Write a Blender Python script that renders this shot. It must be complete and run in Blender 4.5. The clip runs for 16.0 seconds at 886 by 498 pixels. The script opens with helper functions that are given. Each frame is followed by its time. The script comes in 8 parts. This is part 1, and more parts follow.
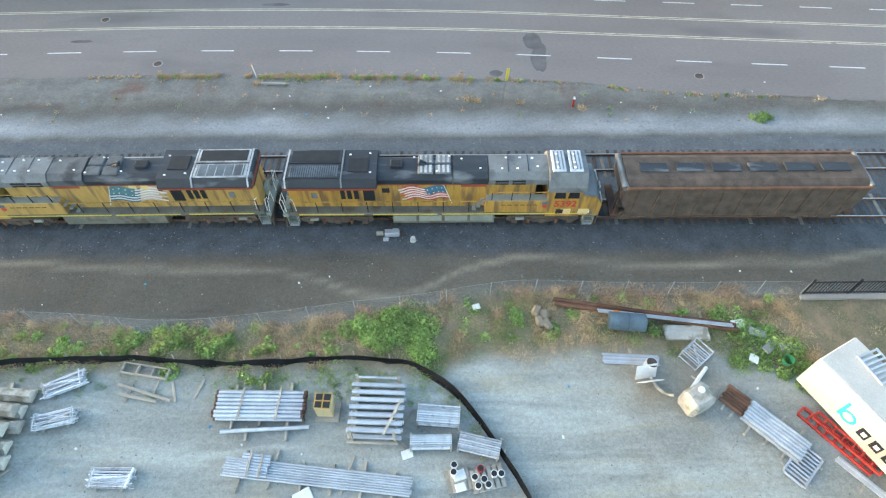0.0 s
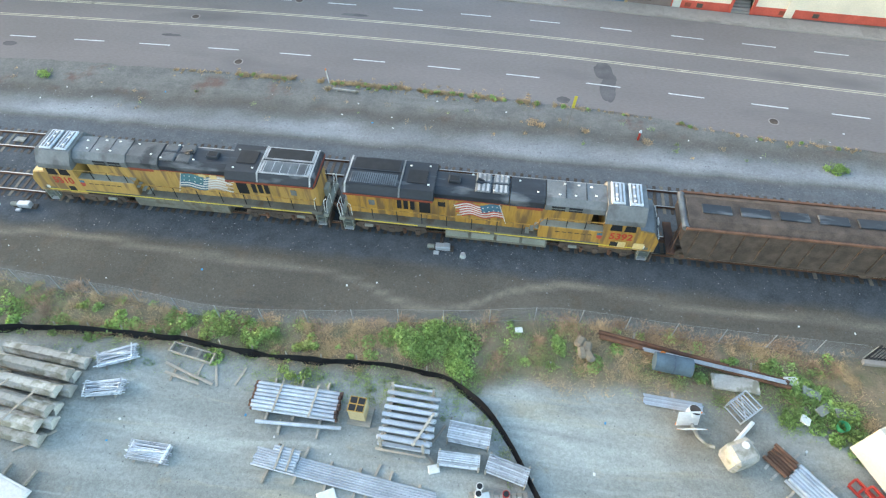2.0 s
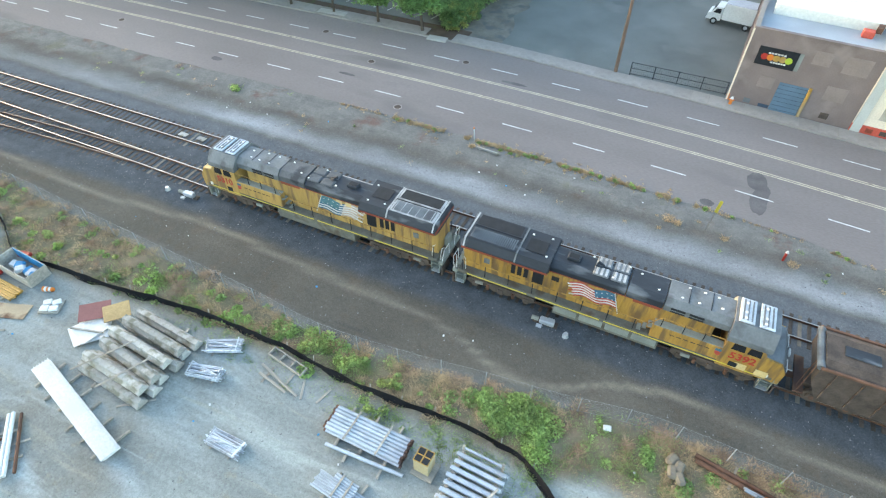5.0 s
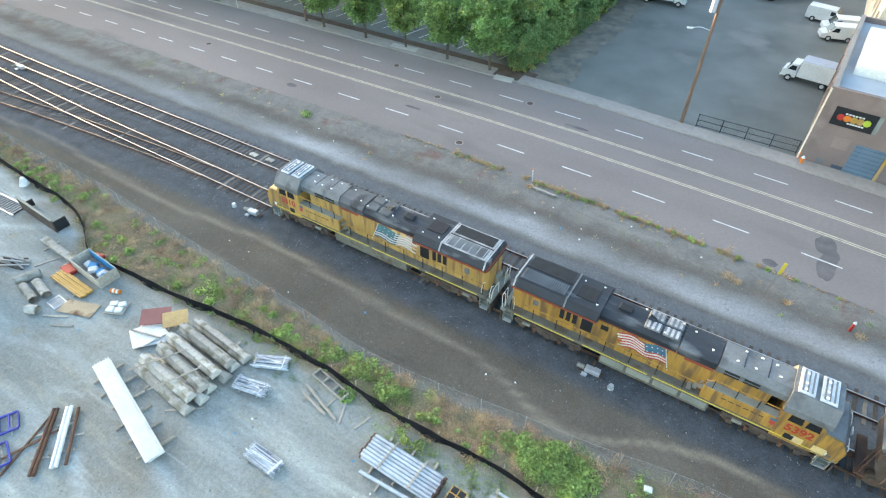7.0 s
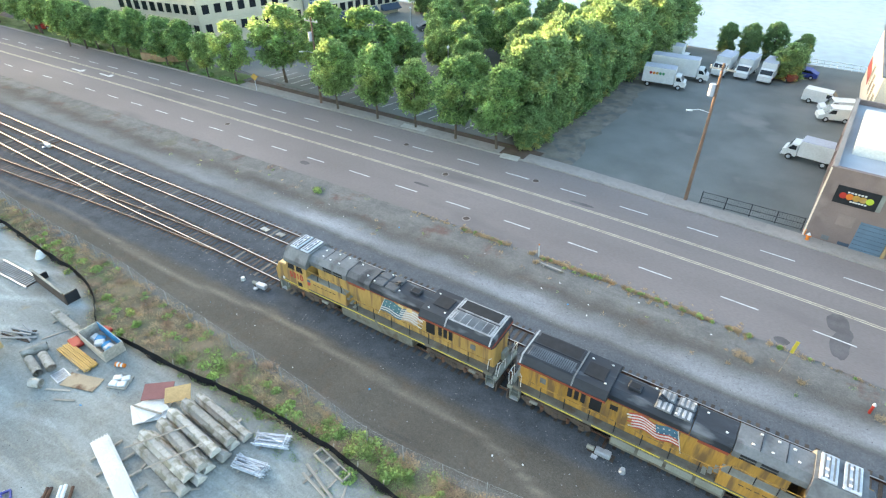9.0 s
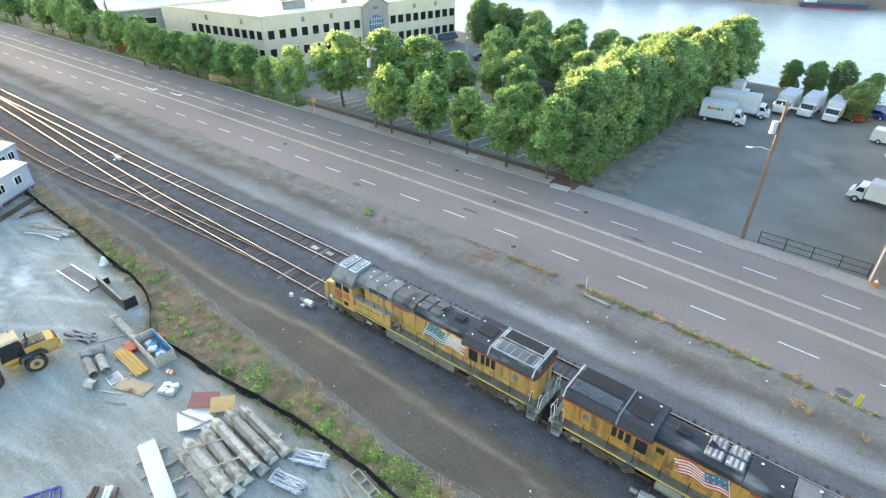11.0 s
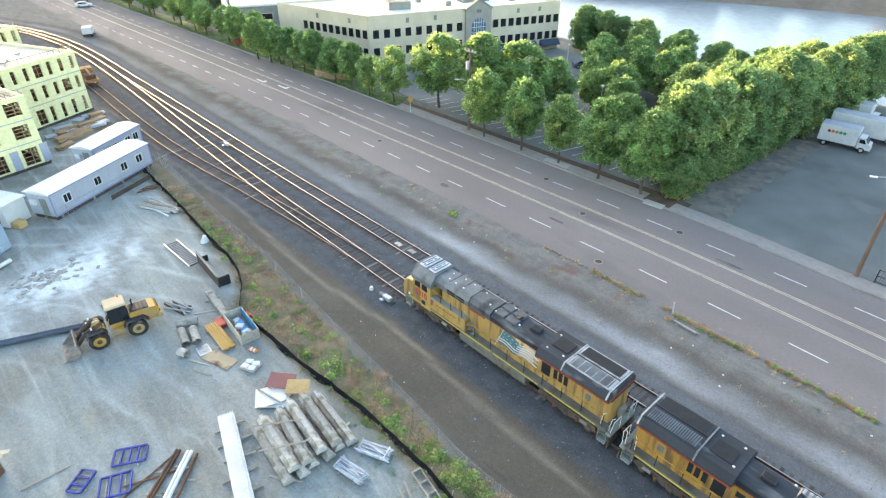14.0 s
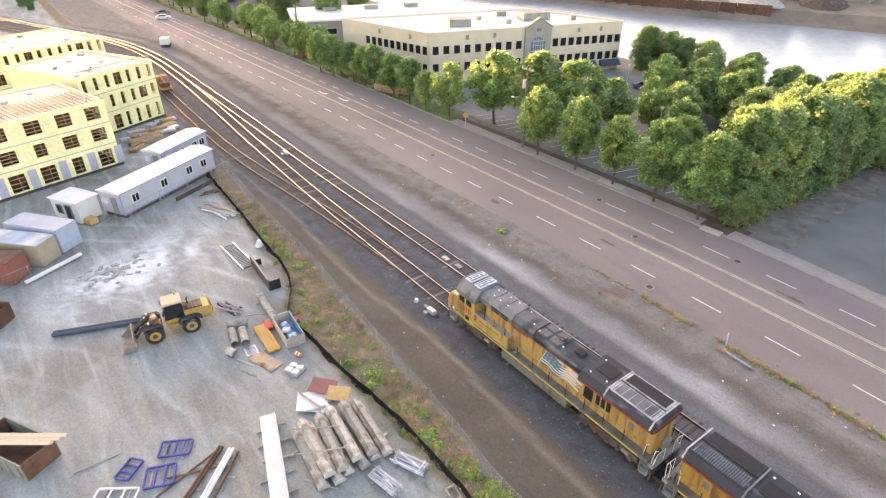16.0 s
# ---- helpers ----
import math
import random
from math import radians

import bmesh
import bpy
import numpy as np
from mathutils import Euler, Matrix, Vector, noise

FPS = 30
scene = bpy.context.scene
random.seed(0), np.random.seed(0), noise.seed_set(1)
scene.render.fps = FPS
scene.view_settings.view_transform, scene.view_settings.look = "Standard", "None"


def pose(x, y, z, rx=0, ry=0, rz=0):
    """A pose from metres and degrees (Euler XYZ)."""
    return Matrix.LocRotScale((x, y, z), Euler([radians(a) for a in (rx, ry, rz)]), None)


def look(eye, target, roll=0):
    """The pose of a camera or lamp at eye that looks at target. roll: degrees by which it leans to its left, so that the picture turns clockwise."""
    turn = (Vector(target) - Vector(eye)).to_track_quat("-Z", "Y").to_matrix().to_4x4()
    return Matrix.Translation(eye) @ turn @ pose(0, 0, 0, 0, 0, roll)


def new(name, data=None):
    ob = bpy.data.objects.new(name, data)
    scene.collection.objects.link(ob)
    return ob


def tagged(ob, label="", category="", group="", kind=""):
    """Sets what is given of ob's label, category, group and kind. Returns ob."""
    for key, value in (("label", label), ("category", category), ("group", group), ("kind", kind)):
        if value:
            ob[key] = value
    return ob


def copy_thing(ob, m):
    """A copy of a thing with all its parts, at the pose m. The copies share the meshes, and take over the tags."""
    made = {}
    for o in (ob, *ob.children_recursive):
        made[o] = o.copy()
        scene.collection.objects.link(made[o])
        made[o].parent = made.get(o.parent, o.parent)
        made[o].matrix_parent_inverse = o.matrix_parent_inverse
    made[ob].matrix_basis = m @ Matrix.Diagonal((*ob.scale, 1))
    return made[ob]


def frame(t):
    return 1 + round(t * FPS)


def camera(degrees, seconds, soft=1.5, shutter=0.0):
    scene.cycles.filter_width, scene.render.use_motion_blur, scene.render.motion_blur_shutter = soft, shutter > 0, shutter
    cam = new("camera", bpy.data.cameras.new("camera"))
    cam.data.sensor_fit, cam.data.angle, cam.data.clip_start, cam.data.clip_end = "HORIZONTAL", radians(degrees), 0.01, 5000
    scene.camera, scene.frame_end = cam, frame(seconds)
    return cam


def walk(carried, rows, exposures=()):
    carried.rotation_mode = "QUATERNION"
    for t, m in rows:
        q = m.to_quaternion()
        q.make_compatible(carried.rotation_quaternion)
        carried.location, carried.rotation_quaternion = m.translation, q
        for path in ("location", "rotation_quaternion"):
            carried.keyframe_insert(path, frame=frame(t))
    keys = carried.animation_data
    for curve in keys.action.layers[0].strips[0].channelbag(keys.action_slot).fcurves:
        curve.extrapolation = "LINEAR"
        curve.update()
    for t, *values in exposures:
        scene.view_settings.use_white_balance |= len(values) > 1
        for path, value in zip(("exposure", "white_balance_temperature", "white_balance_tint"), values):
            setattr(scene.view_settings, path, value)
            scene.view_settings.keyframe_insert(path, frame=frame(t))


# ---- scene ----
cam = camera(75.4, 16.0, soft=1.25)
PATH = [
    (0, pose(-0.015, -24.673, 29.573, 35.837, 0, -0.199) @ pose(0, 0, 0, 0, 0, -0.590)),
    (0.5, pose(-0.051, -24.723, 29.609, 36.207, 0, 1.899) @ pose(0, 0, 0, 0, 0, -0.516)),
    (1, pose(-0.125, -24.765, 29.618, 36.663, 0, 3.929) @ pose(0, 0, 0, 0, 0, -0.306)),
    (1.5, pose(-0.216, -24.785, 29.612, 37.168, 0, 5.505) @ pose(0, 0, 0, 0, 0, -0.250)),
    (2, pose(-0.281, -24.792, 29.617, 37.627, 0, 7.342) @ pose(0, 0, 0, 0, 0, -0.176)),
    (2.5, pose(-0.291, -24.791, 29.616, 38.095, 0, 9.634) @ pose(0, 0, 0, 0, 0, -0.201)),
    (3, pose(-0.255, -24.778, 29.593, 38.570, 0, 12.152) @ pose(0, 0, 0, 0, 0, -0.214)),
    (3.5, pose(-0.221, -24.769, 29.561, 39.464, 0, 14.811) @ pose(0, 0, 0, 0, 0, -0.165)),
    (4, pose(-0.197, -24.785, 29.541, 41.160, 0, 18.076) @ pose(0, 0, 0, 0, 0, -0.050)),
    (4.5, pose(-0.178, -24.804, 29.541, 42.742, 0, 21.418) @ pose(0, 0, 0, 0, 0, 0.115)),
    (7, pose(-0.371, -24.908, 29.938, 47.027, 0, 31.182) @ pose(0, 0, 0, 0, 0, 0.569)),
    (7.5, pose(-0.308, -24.866, 30.013, 48.303, 0, 31.594) @ pose(0, 0, 0, 0, 0, 0.372)),
    (8, pose(-0.253, -24.828, 30.093, 50.173, 0, 31.607) @ pose(0, 0, 0, 0, 0, 0.282)),
    (8.5, pose(-0.214, -24.807, 30.160, 52.217, 0, 31.800) @ pose(0, 0, 0, 0, 0, 0.191)),
    (9, pose(-0.181, -24.802, 30.197, 54.261, 0, 32.444) @ pose(0, 0, 0, 0, 0, 0.097)),
    (11.5, pose(-0.425, -24.968, 30.202, 57.095, 0, 39.448) @ pose(0, 0, 0, 0, 0, 0.200)),
    (12, pose(-0.437, -24.951, 30.196, 57.106, 0, 41.437) @ pose(0, 0, 0, 0, 0, 0.191)),
    (12.5, pose(-0.458, -24.925, 30.198, 57.122, 0, 43.565) @ pose(0, 0, 0, 0, 0, 0.122)),
    (13, pose(-0.499, -24.880, 30.198, 57.121, 0, 45.550) @ pose(0, 0, 0, 0, 0, 0.126)),
    (13.5, pose(-0.535, -24.818, 30.186, 57.134, 0, 46.892) @ pose(0, 0, 0, 0, 0, 0.056)),
    (14, pose(-0.538, -24.757, 30.164, 57.178, 0, 47.460) @ pose(0, 0, 0, 0, 0, -0.012)),
    (14.5, pose(-0.507, -24.704, 30.129, 57.424, 0, 48.355) @ pose(0, 0, 0, 0, 0, -0.043)),
    (15, pose(-0.460, -24.663, 30.108, 57.858, 0, 49.575) @ pose(0, 0, 0, 0, 0, -0.064)),
    (15.5, pose(-0.420, -24.636, 30.123, 58.317, 0, 51.335) @ pose(0, 0, 0, 0, 0, -0.105)),
    (16, pose(-0.404, -24.626, 30.157, 58.699, 0, 53.250) @ pose(0, 0, 0, 0, 0, -0.082)),
]
walk(cam, PATH, exposures=[(0.0, 2.68, 6650, 5), (4.5, 2.76, 6700, 5), (7.0, 2.8, 6750, 6), (12.0, 2.75, 6800, 9), (14.5, 2.7, 7000, 11), (15.2, 2.68, 7150, 12), (15.6, 2.68, 7450, 16), (16.0, 2.74, 8650, 31)])

# ---- light ----
world = bpy.data.worlds.new("evening_sky")
scene.world = world
world.use_nodes = True
wn = world.node_tree.nodes
sky = wn.new("ShaderNodeTexSky")
sky.sky_type, sky.sun_disc = "NISHITA", False
sky.sun_elevation, sky.sun_rotation = radians(11), radians(-84)
sky.air_density, sky.dust_density, sky.ozone_density = 1.0, 1.5, 1.0
wn["Background"].inputs["Strength"].default_value = 0.15
world.node_tree.links.new(sky.outputs[0], wn["Background"].inputs["Color"])
sun_data = bpy.data.lights.new("sun", "SUN")
sun_data.energy, sun_data.angle, sun_data.color = 5.0, radians(1.2), (1.0, 0.69, 0.37)
sun = new("sun", sun_data)
sun.matrix_world = look((0, 0, 0), (0.99, -0.104, -0.042))


# ---- materials ----
def mk(name, base, rough=0.85, metal=0.0, var=0.22, scale=0.6, fine=14.0, bump=0.25, tint=None, tint_at=0.58, tint_scale=0.35,
       rnd=0.0, island=0.0, spec=0.35, stretch=None, dist=0.02):
    """A procedural surface: two scales of tone, an optional stain colour, relief, and a tone of its own for each object or island."""
    m = bpy.data.materials.new(name)
    m.use_nodes = True
    n, l = m.node_tree.nodes, m.node_tree.links
    b = n["Principled BSDF"]
    b.inputs["Roughness"].default_value, b.inputs["Metallic"].default_value = rough, metal
    b.inputs["Specular IOR Level"].default_value = spec
    tc = n.new("ShaderNodeTexCoord")
    src = tc.outputs["Object"]
    if stretch:
        mp = n.new("ShaderNodeMapping")
        mp.inputs["Scale"].default_value = stretch
        l.new(src, mp.inputs[0])
        src = mp.outputs[0]

    def noise_node(s, detail=4.0):
        t = n.new("ShaderNodeTexNoise")
        t.inputs["Scale"].default_value, t.inputs["Detail"].default_value = s, detail
        l.new(src, t.inputs["Vector"])
        return t.outputs["Fac"]

    def mix(fac, a, c):
        x = n.new("ShaderNodeMix")
        x.data_type = "RGBA"
        for sock, v in ((x.inputs[0], fac), (x.inputs[6], a), (x.inputs[7], c)):
            if isinstance(v, (tuple, float)):
                sock.default_value = v if isinstance(v, float) else (*v, 1)
            else:
                l.new(v, sock)
        return x.outputs[2]

    def ramp(v, lo, hi):
        r = n.new("ShaderNodeMapRange")
        r.inputs[1].default_value, r.inputs[2].default_value = lo, hi
        l.new(v, r.inputs[0])
        return r.outputs[0]

    n1, n2 = noise_node(scale), noise_node(fine)
    dark = tuple(max(0.0, c * (1 - var)) for c in base)
    light = tuple(min(1.0, c * (1 + var)) for c in base)
    col = mix(ramp(n1, 0.3, 0.7), dark, light)
    col = mix(ramp(n2, 0.3, 0.7), mix(0.3, col, tuple(c * 0.5 for c in dark)), col)
    if tint:
        col = mix(ramp(noise_node(tint_scale, 6.0), tint_at, tint_at + 0.12), col, tint)
    if rnd or island:
        hs = n.new("ShaderNodeHueSaturation")
        r = n.new("ShaderNodeObjectInfo").outputs["Random"] if rnd else n.new("ShaderNodeNewGeometry").outputs["Random Per Island"]
        k = rnd or island
        mr = n.new("ShaderNodeMapRange")
        mr.inputs[3].default_value, mr.inputs[4].default_value = 1 - k, 1 + k
        l.new(r, mr.inputs[0])
        l.new(mr.outputs[0], hs.inputs["Value"])
        l.new(col, hs.inputs["Color"])
        col = hs.outputs[0]
    l.new(col, b.inputs["Base Color"])
    if bump:
        bp = n.new("ShaderNodeBump")
        bp.inputs["Strength"].default_value, bp.inputs["Distance"].default_value = bump, dist
        l.new(n2, bp.inputs["Height"])
        l.new(bp.outputs[0], b.inputs["Normal"])
    return m


def leafy(name, base, warm, island=0.4):
    m = mk(name, base, rough=0.6, var=0.3, scale=0.5, fine=5.0, bump=0.0, tint=warm, tint_at=0.57, tint_scale=0.25, island=island)
    n, l = m.node_tree.nodes, m.node_tree.links
    b, out = n["Principled BSDF"], n["Material Output"]
    # each tree has a hue and a tone of its own
    own = n.new("ShaderNodeObjectInfo").outputs["Random"]
    hv = n.new("ShaderNodeHueSaturation")
    l.new(b.inputs["Base Color"].links[0].from_socket, hv.inputs["Color"])
    for sock, lo, hi in (("Hue", 0.475, 0.515), ("Value", 1.2, 0.82)):
        mr = n.new("ShaderNodeMapRange")
        mr.inputs[3].default_value, mr.inputs[4].default_value = lo, hi
        l.new(own, mr.inputs[0])
        l.new(mr.outputs[0], hv.inputs[sock])
    l.new(hv.outputs[0], b.inputs["Base Color"])
    tr = n.new("ShaderNodeBsdfTranslucent")
    l.new(b.inputs["Base Color"].links[0].from_socket, tr.inputs["Color"])
    ms = n.new("ShaderNodeMixShader")
    ms.inputs[0].default_value = 0.6
    l.new(b.outputs[0], ms.inputs[1])
    l.new(tr.outputs[0], ms.inputs[2])
    l.new(ms.outputs[0], out.inputs["Surface"])
    return m


ASPHALT = mk("road_asphalt", (0.209, 0.184, 0.175), 0.9, var=0.16, scale=0.12, fine=9, bump=0.3, tint=(0.145, 0.13, 0.126), tint_at=0.57, tint_scale=0.16, stretch=(0.35, 1, 1))
ASPHALT_LOT = mk("lot_asphalt", (0.165, 0.172, 0.16), 0.92, var=0.22, scale=0.15, fine=8, bump=0.3, tint=(0.2, 0.195, 0.18), tint_at=0.56, tint_scale=0.12)
PATCH = mk("asphalt_patch", (0.12, 0.112, 0.11), 0.9, var=0.25, scale=0.8, fine=10)
CONCRETE = mk("pavement_concrete", (0.3, 0.27, 0.245), 0.9, var=0.15, scale=0.3, fine=9, tint=(0.21, 0.19, 0.175), rnd=0.08)
BEAM = mk("precast_concrete", (0.4, 0.385, 0.35), 0.88, var=0.25, scale=1.2, fine=14, tint=(0.21, 0.2, 0.155), tint_at=0.51, tint_scale=1.6, rnd=0.25)
PAINT_W = mk("road_paint_white", (0.62, 0.62, 0.6), 0.7, var=0.2, scale=2, fine=16, tint=(0.25, 0.25, 0.25), tint_at=0.62, tint_scale=3.0)
PAINT_Y = mk("road_paint_yellow", (0.52, 0.47, 0.34), 0.7, var=0.2, scale=1, fine=16, tint=(0.2, 0.17, 0.12), tint_at=0.6, tint_scale=1.5)
RAIL = mk("rail_steel", (0.5, 0.45, 0.4), 0.3, metal=1.0, var=0.2, scale=0.4, fine=20, bump=0.05)
RUST = mk("rusty_steel", (0.13, 0.065, 0.04), 0.85, var=0.35, scale=1.5, fine=20, rnd=0.25, tint=(0.07, 0.045, 0.04))
TIE = mk("tie_wood", (0.085, 0.068, 0.056), 0.9, var=0.3, scale=3, fine=24, rnd=0.35, stretch=(1, 6, 1))
TIE_NEW = mk("tie_concrete", (0.19, 0.17, 0.14), 0.9, var=0.2, scale=2, fine=20, rnd=0.15)
YELLOW = mk("armour_yellow", (0.4, 0.225, 0.05), 0.55, var=0.22, scale=0.7, fine=9, bump=0.06, tint=(0.165, 0.1, 0.045), tint_at=0.48, tint_scale=1.3, stretch=(1.6, 1.6, 0.22))
NOSE = mk("faded_yellow", (0.62, 0.47, 0.22), 0.6, var=0.15, scale=1, fine=9, bump=0.06, tint=(0.5, 0.45, 0.36), tint_at=0.55)
STRIPE = mk("reflective_yellow", (0.6, 0.48, 0.06), 0.5, var=0.15, scale=0.8, fine=8, bump=0.0, tint=(0.45, 0.38, 0.1), tint_at=0.6)
RED = mk("red_paint", (0.4, 0.035, 0.025), 0.55, var=0.18, scale=1, fine=10, bump=0.05)
RED_BAND = mk("red_band", (0.26, 0.06, 0.035), 0.6, var=0.25, scale=1, fine=10, bump=0.05)
GREY_ROOF = mk("roof_grey", (0.15, 0.16, 0.168), 0.65, var=0.25, scale=0.8, fine=8, bump=0.1, tint=(0.085, 0.088, 0.092), tint_at=0.54, tint_scale=0.9)
DARK_ROOF = mk("sooty_roof", (0.026, 0.031, 0.04), 0.6, var=0.35, scale=0.7, fine=8, bump=0.1, tint=(0.12, 0.128, 0.14), tint_at=0.57, tint_scale=0.8, stretch=(0.4, 1.5, 1))
MID_ROOF = mk("worn_mid_grey", (0.085, 0.092, 0.1), 0.65, var=0.3, scale=0.8, fine=8, bump=0.1, tint=(0.03, 0.034, 0.042), tint_at=0.52, tint_scale=0.9)
HARBOR = mk("harbor_grey", (0.24, 0.25, 0.22), 0.7, var=0.2, scale=0.8, fine=9, bump=0.1, tint=(0.16, 0.14, 0.11), tint_at=0.58)
UNDER = mk("grimy_underframe", (0.085, 0.064, 0.052), 0.9, var=0.35, scale=1.5, fine=12, bump=0.3, tint=(0.14, 0.1, 0.075))
BLACK = mk("dark_grille", (0.012, 0.014, 0.018), 0.7, var=0.3, scale=2, fine=18)
GLASS_D = mk("dark_window_glass", (0.015, 0.018, 0.022), 0.12, var=0.3, scale=0.5, fine=2, bump=0.0, spec=0.6)
WHITE = mk("white_paint", (0.68, 0.68, 0.66), 0.55, var=0.08, scale=0.6, fine=7, bump=0.04, tint=(0.6, 0.59, 0.55), tint_at=0.6)
GALV = mk("bright_scaffold_steel", (0.56, 0.59, 0.63), 0.4, metal=0.3, var=0.15, scale=2, fine=14, bump=0.05, rnd=0.38, tint=(0.3, 0.32, 0.36), tint_at=0.55, tint_scale=3)
FENCE_GREY = mk("dull_fence_wire", (0.3, 0.31, 0.31), 0.7, var=0.2, bump=0.0)
TAN = mk("tan_sacking", (0.21, 0.175, 0.13), 0.9, var=0.2, scale=3, fine=20)
METAL = mk("bare_aluminium", (0.62, 0.64, 0.66), 0.45, metal=0.6, var=0.15, scale=1, fine=9, bump=0.05)
STEEL = mk("galvanised_steel", (0.5, 0.53, 0.57), 0.42, metal=0.55, var=0.14, scale=1.5, fine=14, bump=0.06, rnd=0.16, tint=(0.36, 0.38, 0.42), tint_at=0.6)
WOOD = mk("weathered_timber", (0.36, 0.325, 0.275), 0.9, var=0.25, scale=1.5, fine=14, rnd=0.25, stretch=(0.4, 3, 3))
PLY = mk("plywood", (0.55, 0.36, 0.16), 0.8, var=0.15, scale=1, fine=8, rnd=0.1)
BLUE = mk("blue_steel", (0.035, 0.05, 0.26), 0.5, var=0.2, scale=2, fine=12, rnd=0.2)
TARP = mk("blue_plastic", (0.05, 0.27, 0.5), 0.5, var=0.25, scale=2, fine=9)
SILT = mk("black_silt_fabric", (0.018, 0.018, 0.019), 0.9, spec=0.05, var=0.35, scale=0.9, fine=9)
BARK = mk("bark", (0.11, 0.085, 0.065), 0.95, var=0.3, scale=2, fine=16, bump=0.5)
LEAF = leafy("street_tree_leaves", (0.28, 0.44, 0.17), (0.4, 0.47, 0.16))
LEAF_B = leafy("dense_tree_leaves", (0.285, 0.435, 0.19), (0.44, 0.44, 0.16))
WEED = leafy("weed_leaves", (0.33, 0.48, 0.17), (0.4, 0.46, 0.18), 0.4)
STRAW = mk("dry_grass", (0.5, 0.355, 0.2), 0.9, var=0.3, scale=0.8, fine=6, bump=0.0, island=0.35)
GRASS = leafy("grass_blades", (0.27, 0.38, 0.14), (0.36, 0.38, 0.18))
STEMS = mk("dead_stems", (0.38, 0.25, 0.16), 0.9, var=0.3, scale=0.8, fine=6, bump=0.0, island=0.4)
CREAM = mk("cream_stucco", (0.62, 0.54, 0.4), 0.85, var=0.08, scale=0.4, fine=9, bump=0.1)
BROWN = mk("brown_brick_paint", (0.215, 0.165, 0.15), 0.85, var=0.14, scale=0.5, fine=10, bump=0.2, tint=(0.25, 0.2, 0.18))
CREAM_W = mk("cream_wall_paint", (0.8, 0.68, 0.53), 0.85, var=0.1, scale=0.4, fine=9, bump=0.1)
RED_BASE = mk("red_wall_base", (0.55, 0.1, 0.065), 0.8, var=0.15, scale=0.8, fine=9)
SHEATH = mk("yellow_sheathing", (0.87, 0.81, 0.45), 0.75, var=0.08, scale=0.4, fine=3, bump=0.03, tint=(0.7, 0.66, 0.36), tint_at=0.6)
MEMBRANE = mk("white_roof_membrane", (0.72, 0.7, 0.64), 0.75, var=0.08, scale=0.15, fine=4, bump=0.05, tint=(0.6, 0.57, 0.5))
TRAILER_W = mk("site_office_cladding", (0.42, 0.44, 0.5), 0.6, var=0.08, scale=0.4, fine=5, bump=0.04)
JD_YELLOW = mk("loader_yellow", (0.43, 0.25, 0.055), 0.5, var=0.14, scale=1.5, fine=9, bump=0.05, tint=(0.34, 0.25, 0.13), tint_at=0.5)
TYRE = mk("tyre_rubber", (0.03, 0.029, 0.028), 0.9, var=0.3, scale=3, fine=14, tint=(0.12, 0.11, 0.1), tint_at=0.58, tint_scale=2)
WATER = mk("river_water", (0.2, 0.245, 0.275), 0.25, var=0.2, scale=0.02, fine=0.5, bump=0.35, spec=0.5, dist=0.15)
OCHRE = mk("dusty_ochre_paint", (0.36, 0.19, 0.08), 0.75, var=0.25, scale=1.5, tint=(0.18, 0.11, 0.07), tint_at=0.5)
LILAC = mk("lilac_blue_trim", (0.27, 0.3, 0.48), 0.6, var=0.1)
ROOFDECK = mk("raw_roof_deck", (0.62, 0.53, 0.4), 0.85, var=0.15, scale=0.5, fine=6, tint=(0.7, 0.66, 0.58), tint_at=0.52)
CABROOF = mk("sun_faded_cream", (0.52, 0.42, 0.28), 0.7, var=0.12)
BUCKET = mk("dusty_bucket_steel", (0.27, 0.235, 0.2), 0.8, var=0.3, scale=1.5, fine=10, tint=(0.14, 0.11, 0.09), tint_at=0.54, tint_scale=1.2)
PALE_PLANK = mk("pale_new_timber", (0.52, 0.44, 0.32), 0.85, var=0.15, scale=1, fine=10, rnd=0.12, stretch=(0.4, 3, 3))
ORANGE = mk("orange_paint", (0.7, 0.2, 0.03), 0.6, var=0.15)
GREEN = mk("green_plastic", (0.06, 0.3, 0.14), 0.5, var=0.15)
TEAL = mk("teal_vinyl", (0.05, 0.55, 0.52), 0.5, var=0.1)
FLAG_BLUE = mk("flag_blue", (0.05, 0.13, 0.2), 0.6, var=0.2, scale=3)
FLAG_WHITE = mk("flag_white", (0.6, 0.6, 0.58), 0.6, var=0.15, scale=2, tint=(0.4, 0.36, 0.3), tint_at=0.58, tint_scale=1.5)
FLAG_PINK = mk("faded_flag_pink", (0.5, 0.38, 0.31), 0.6, var=0.2, scale=3)
FLAG_TEAL = mk("faded_flag_teal", (0.07, 0.17, 0.2), 0.6, var=0.25, scale=3)
YELLOW_PALE = mk("faded_armour_yellow", (0.43, 0.27, 0.085), 0.6, var=0.2, scale=0.7, fine=9, bump=0.06, tint=(0.2, 0.125, 0.06), tint_at=0.49, tint_scale=1.3, stretch=(1.6, 1.6, 0.22))
UNIT_WHITE = mk("pale_roof_unit", (0.5, 0.55, 0.6), 0.55, var=0.2, scale=2, fine=9, bump=0.05, tint=(0.25, 0.27, 0.3), tint_at=0.58, tint_scale=1.6)
FLAG_RED = mk("flag_red", (0.42, 0.07, 0.05), 0.6, var=0.2, scale=3)
SLATE = mk("dark_slate_paint", (0.05, 0.075, 0.11), 0.7, var=0.2, scale=0.8, fine=8)


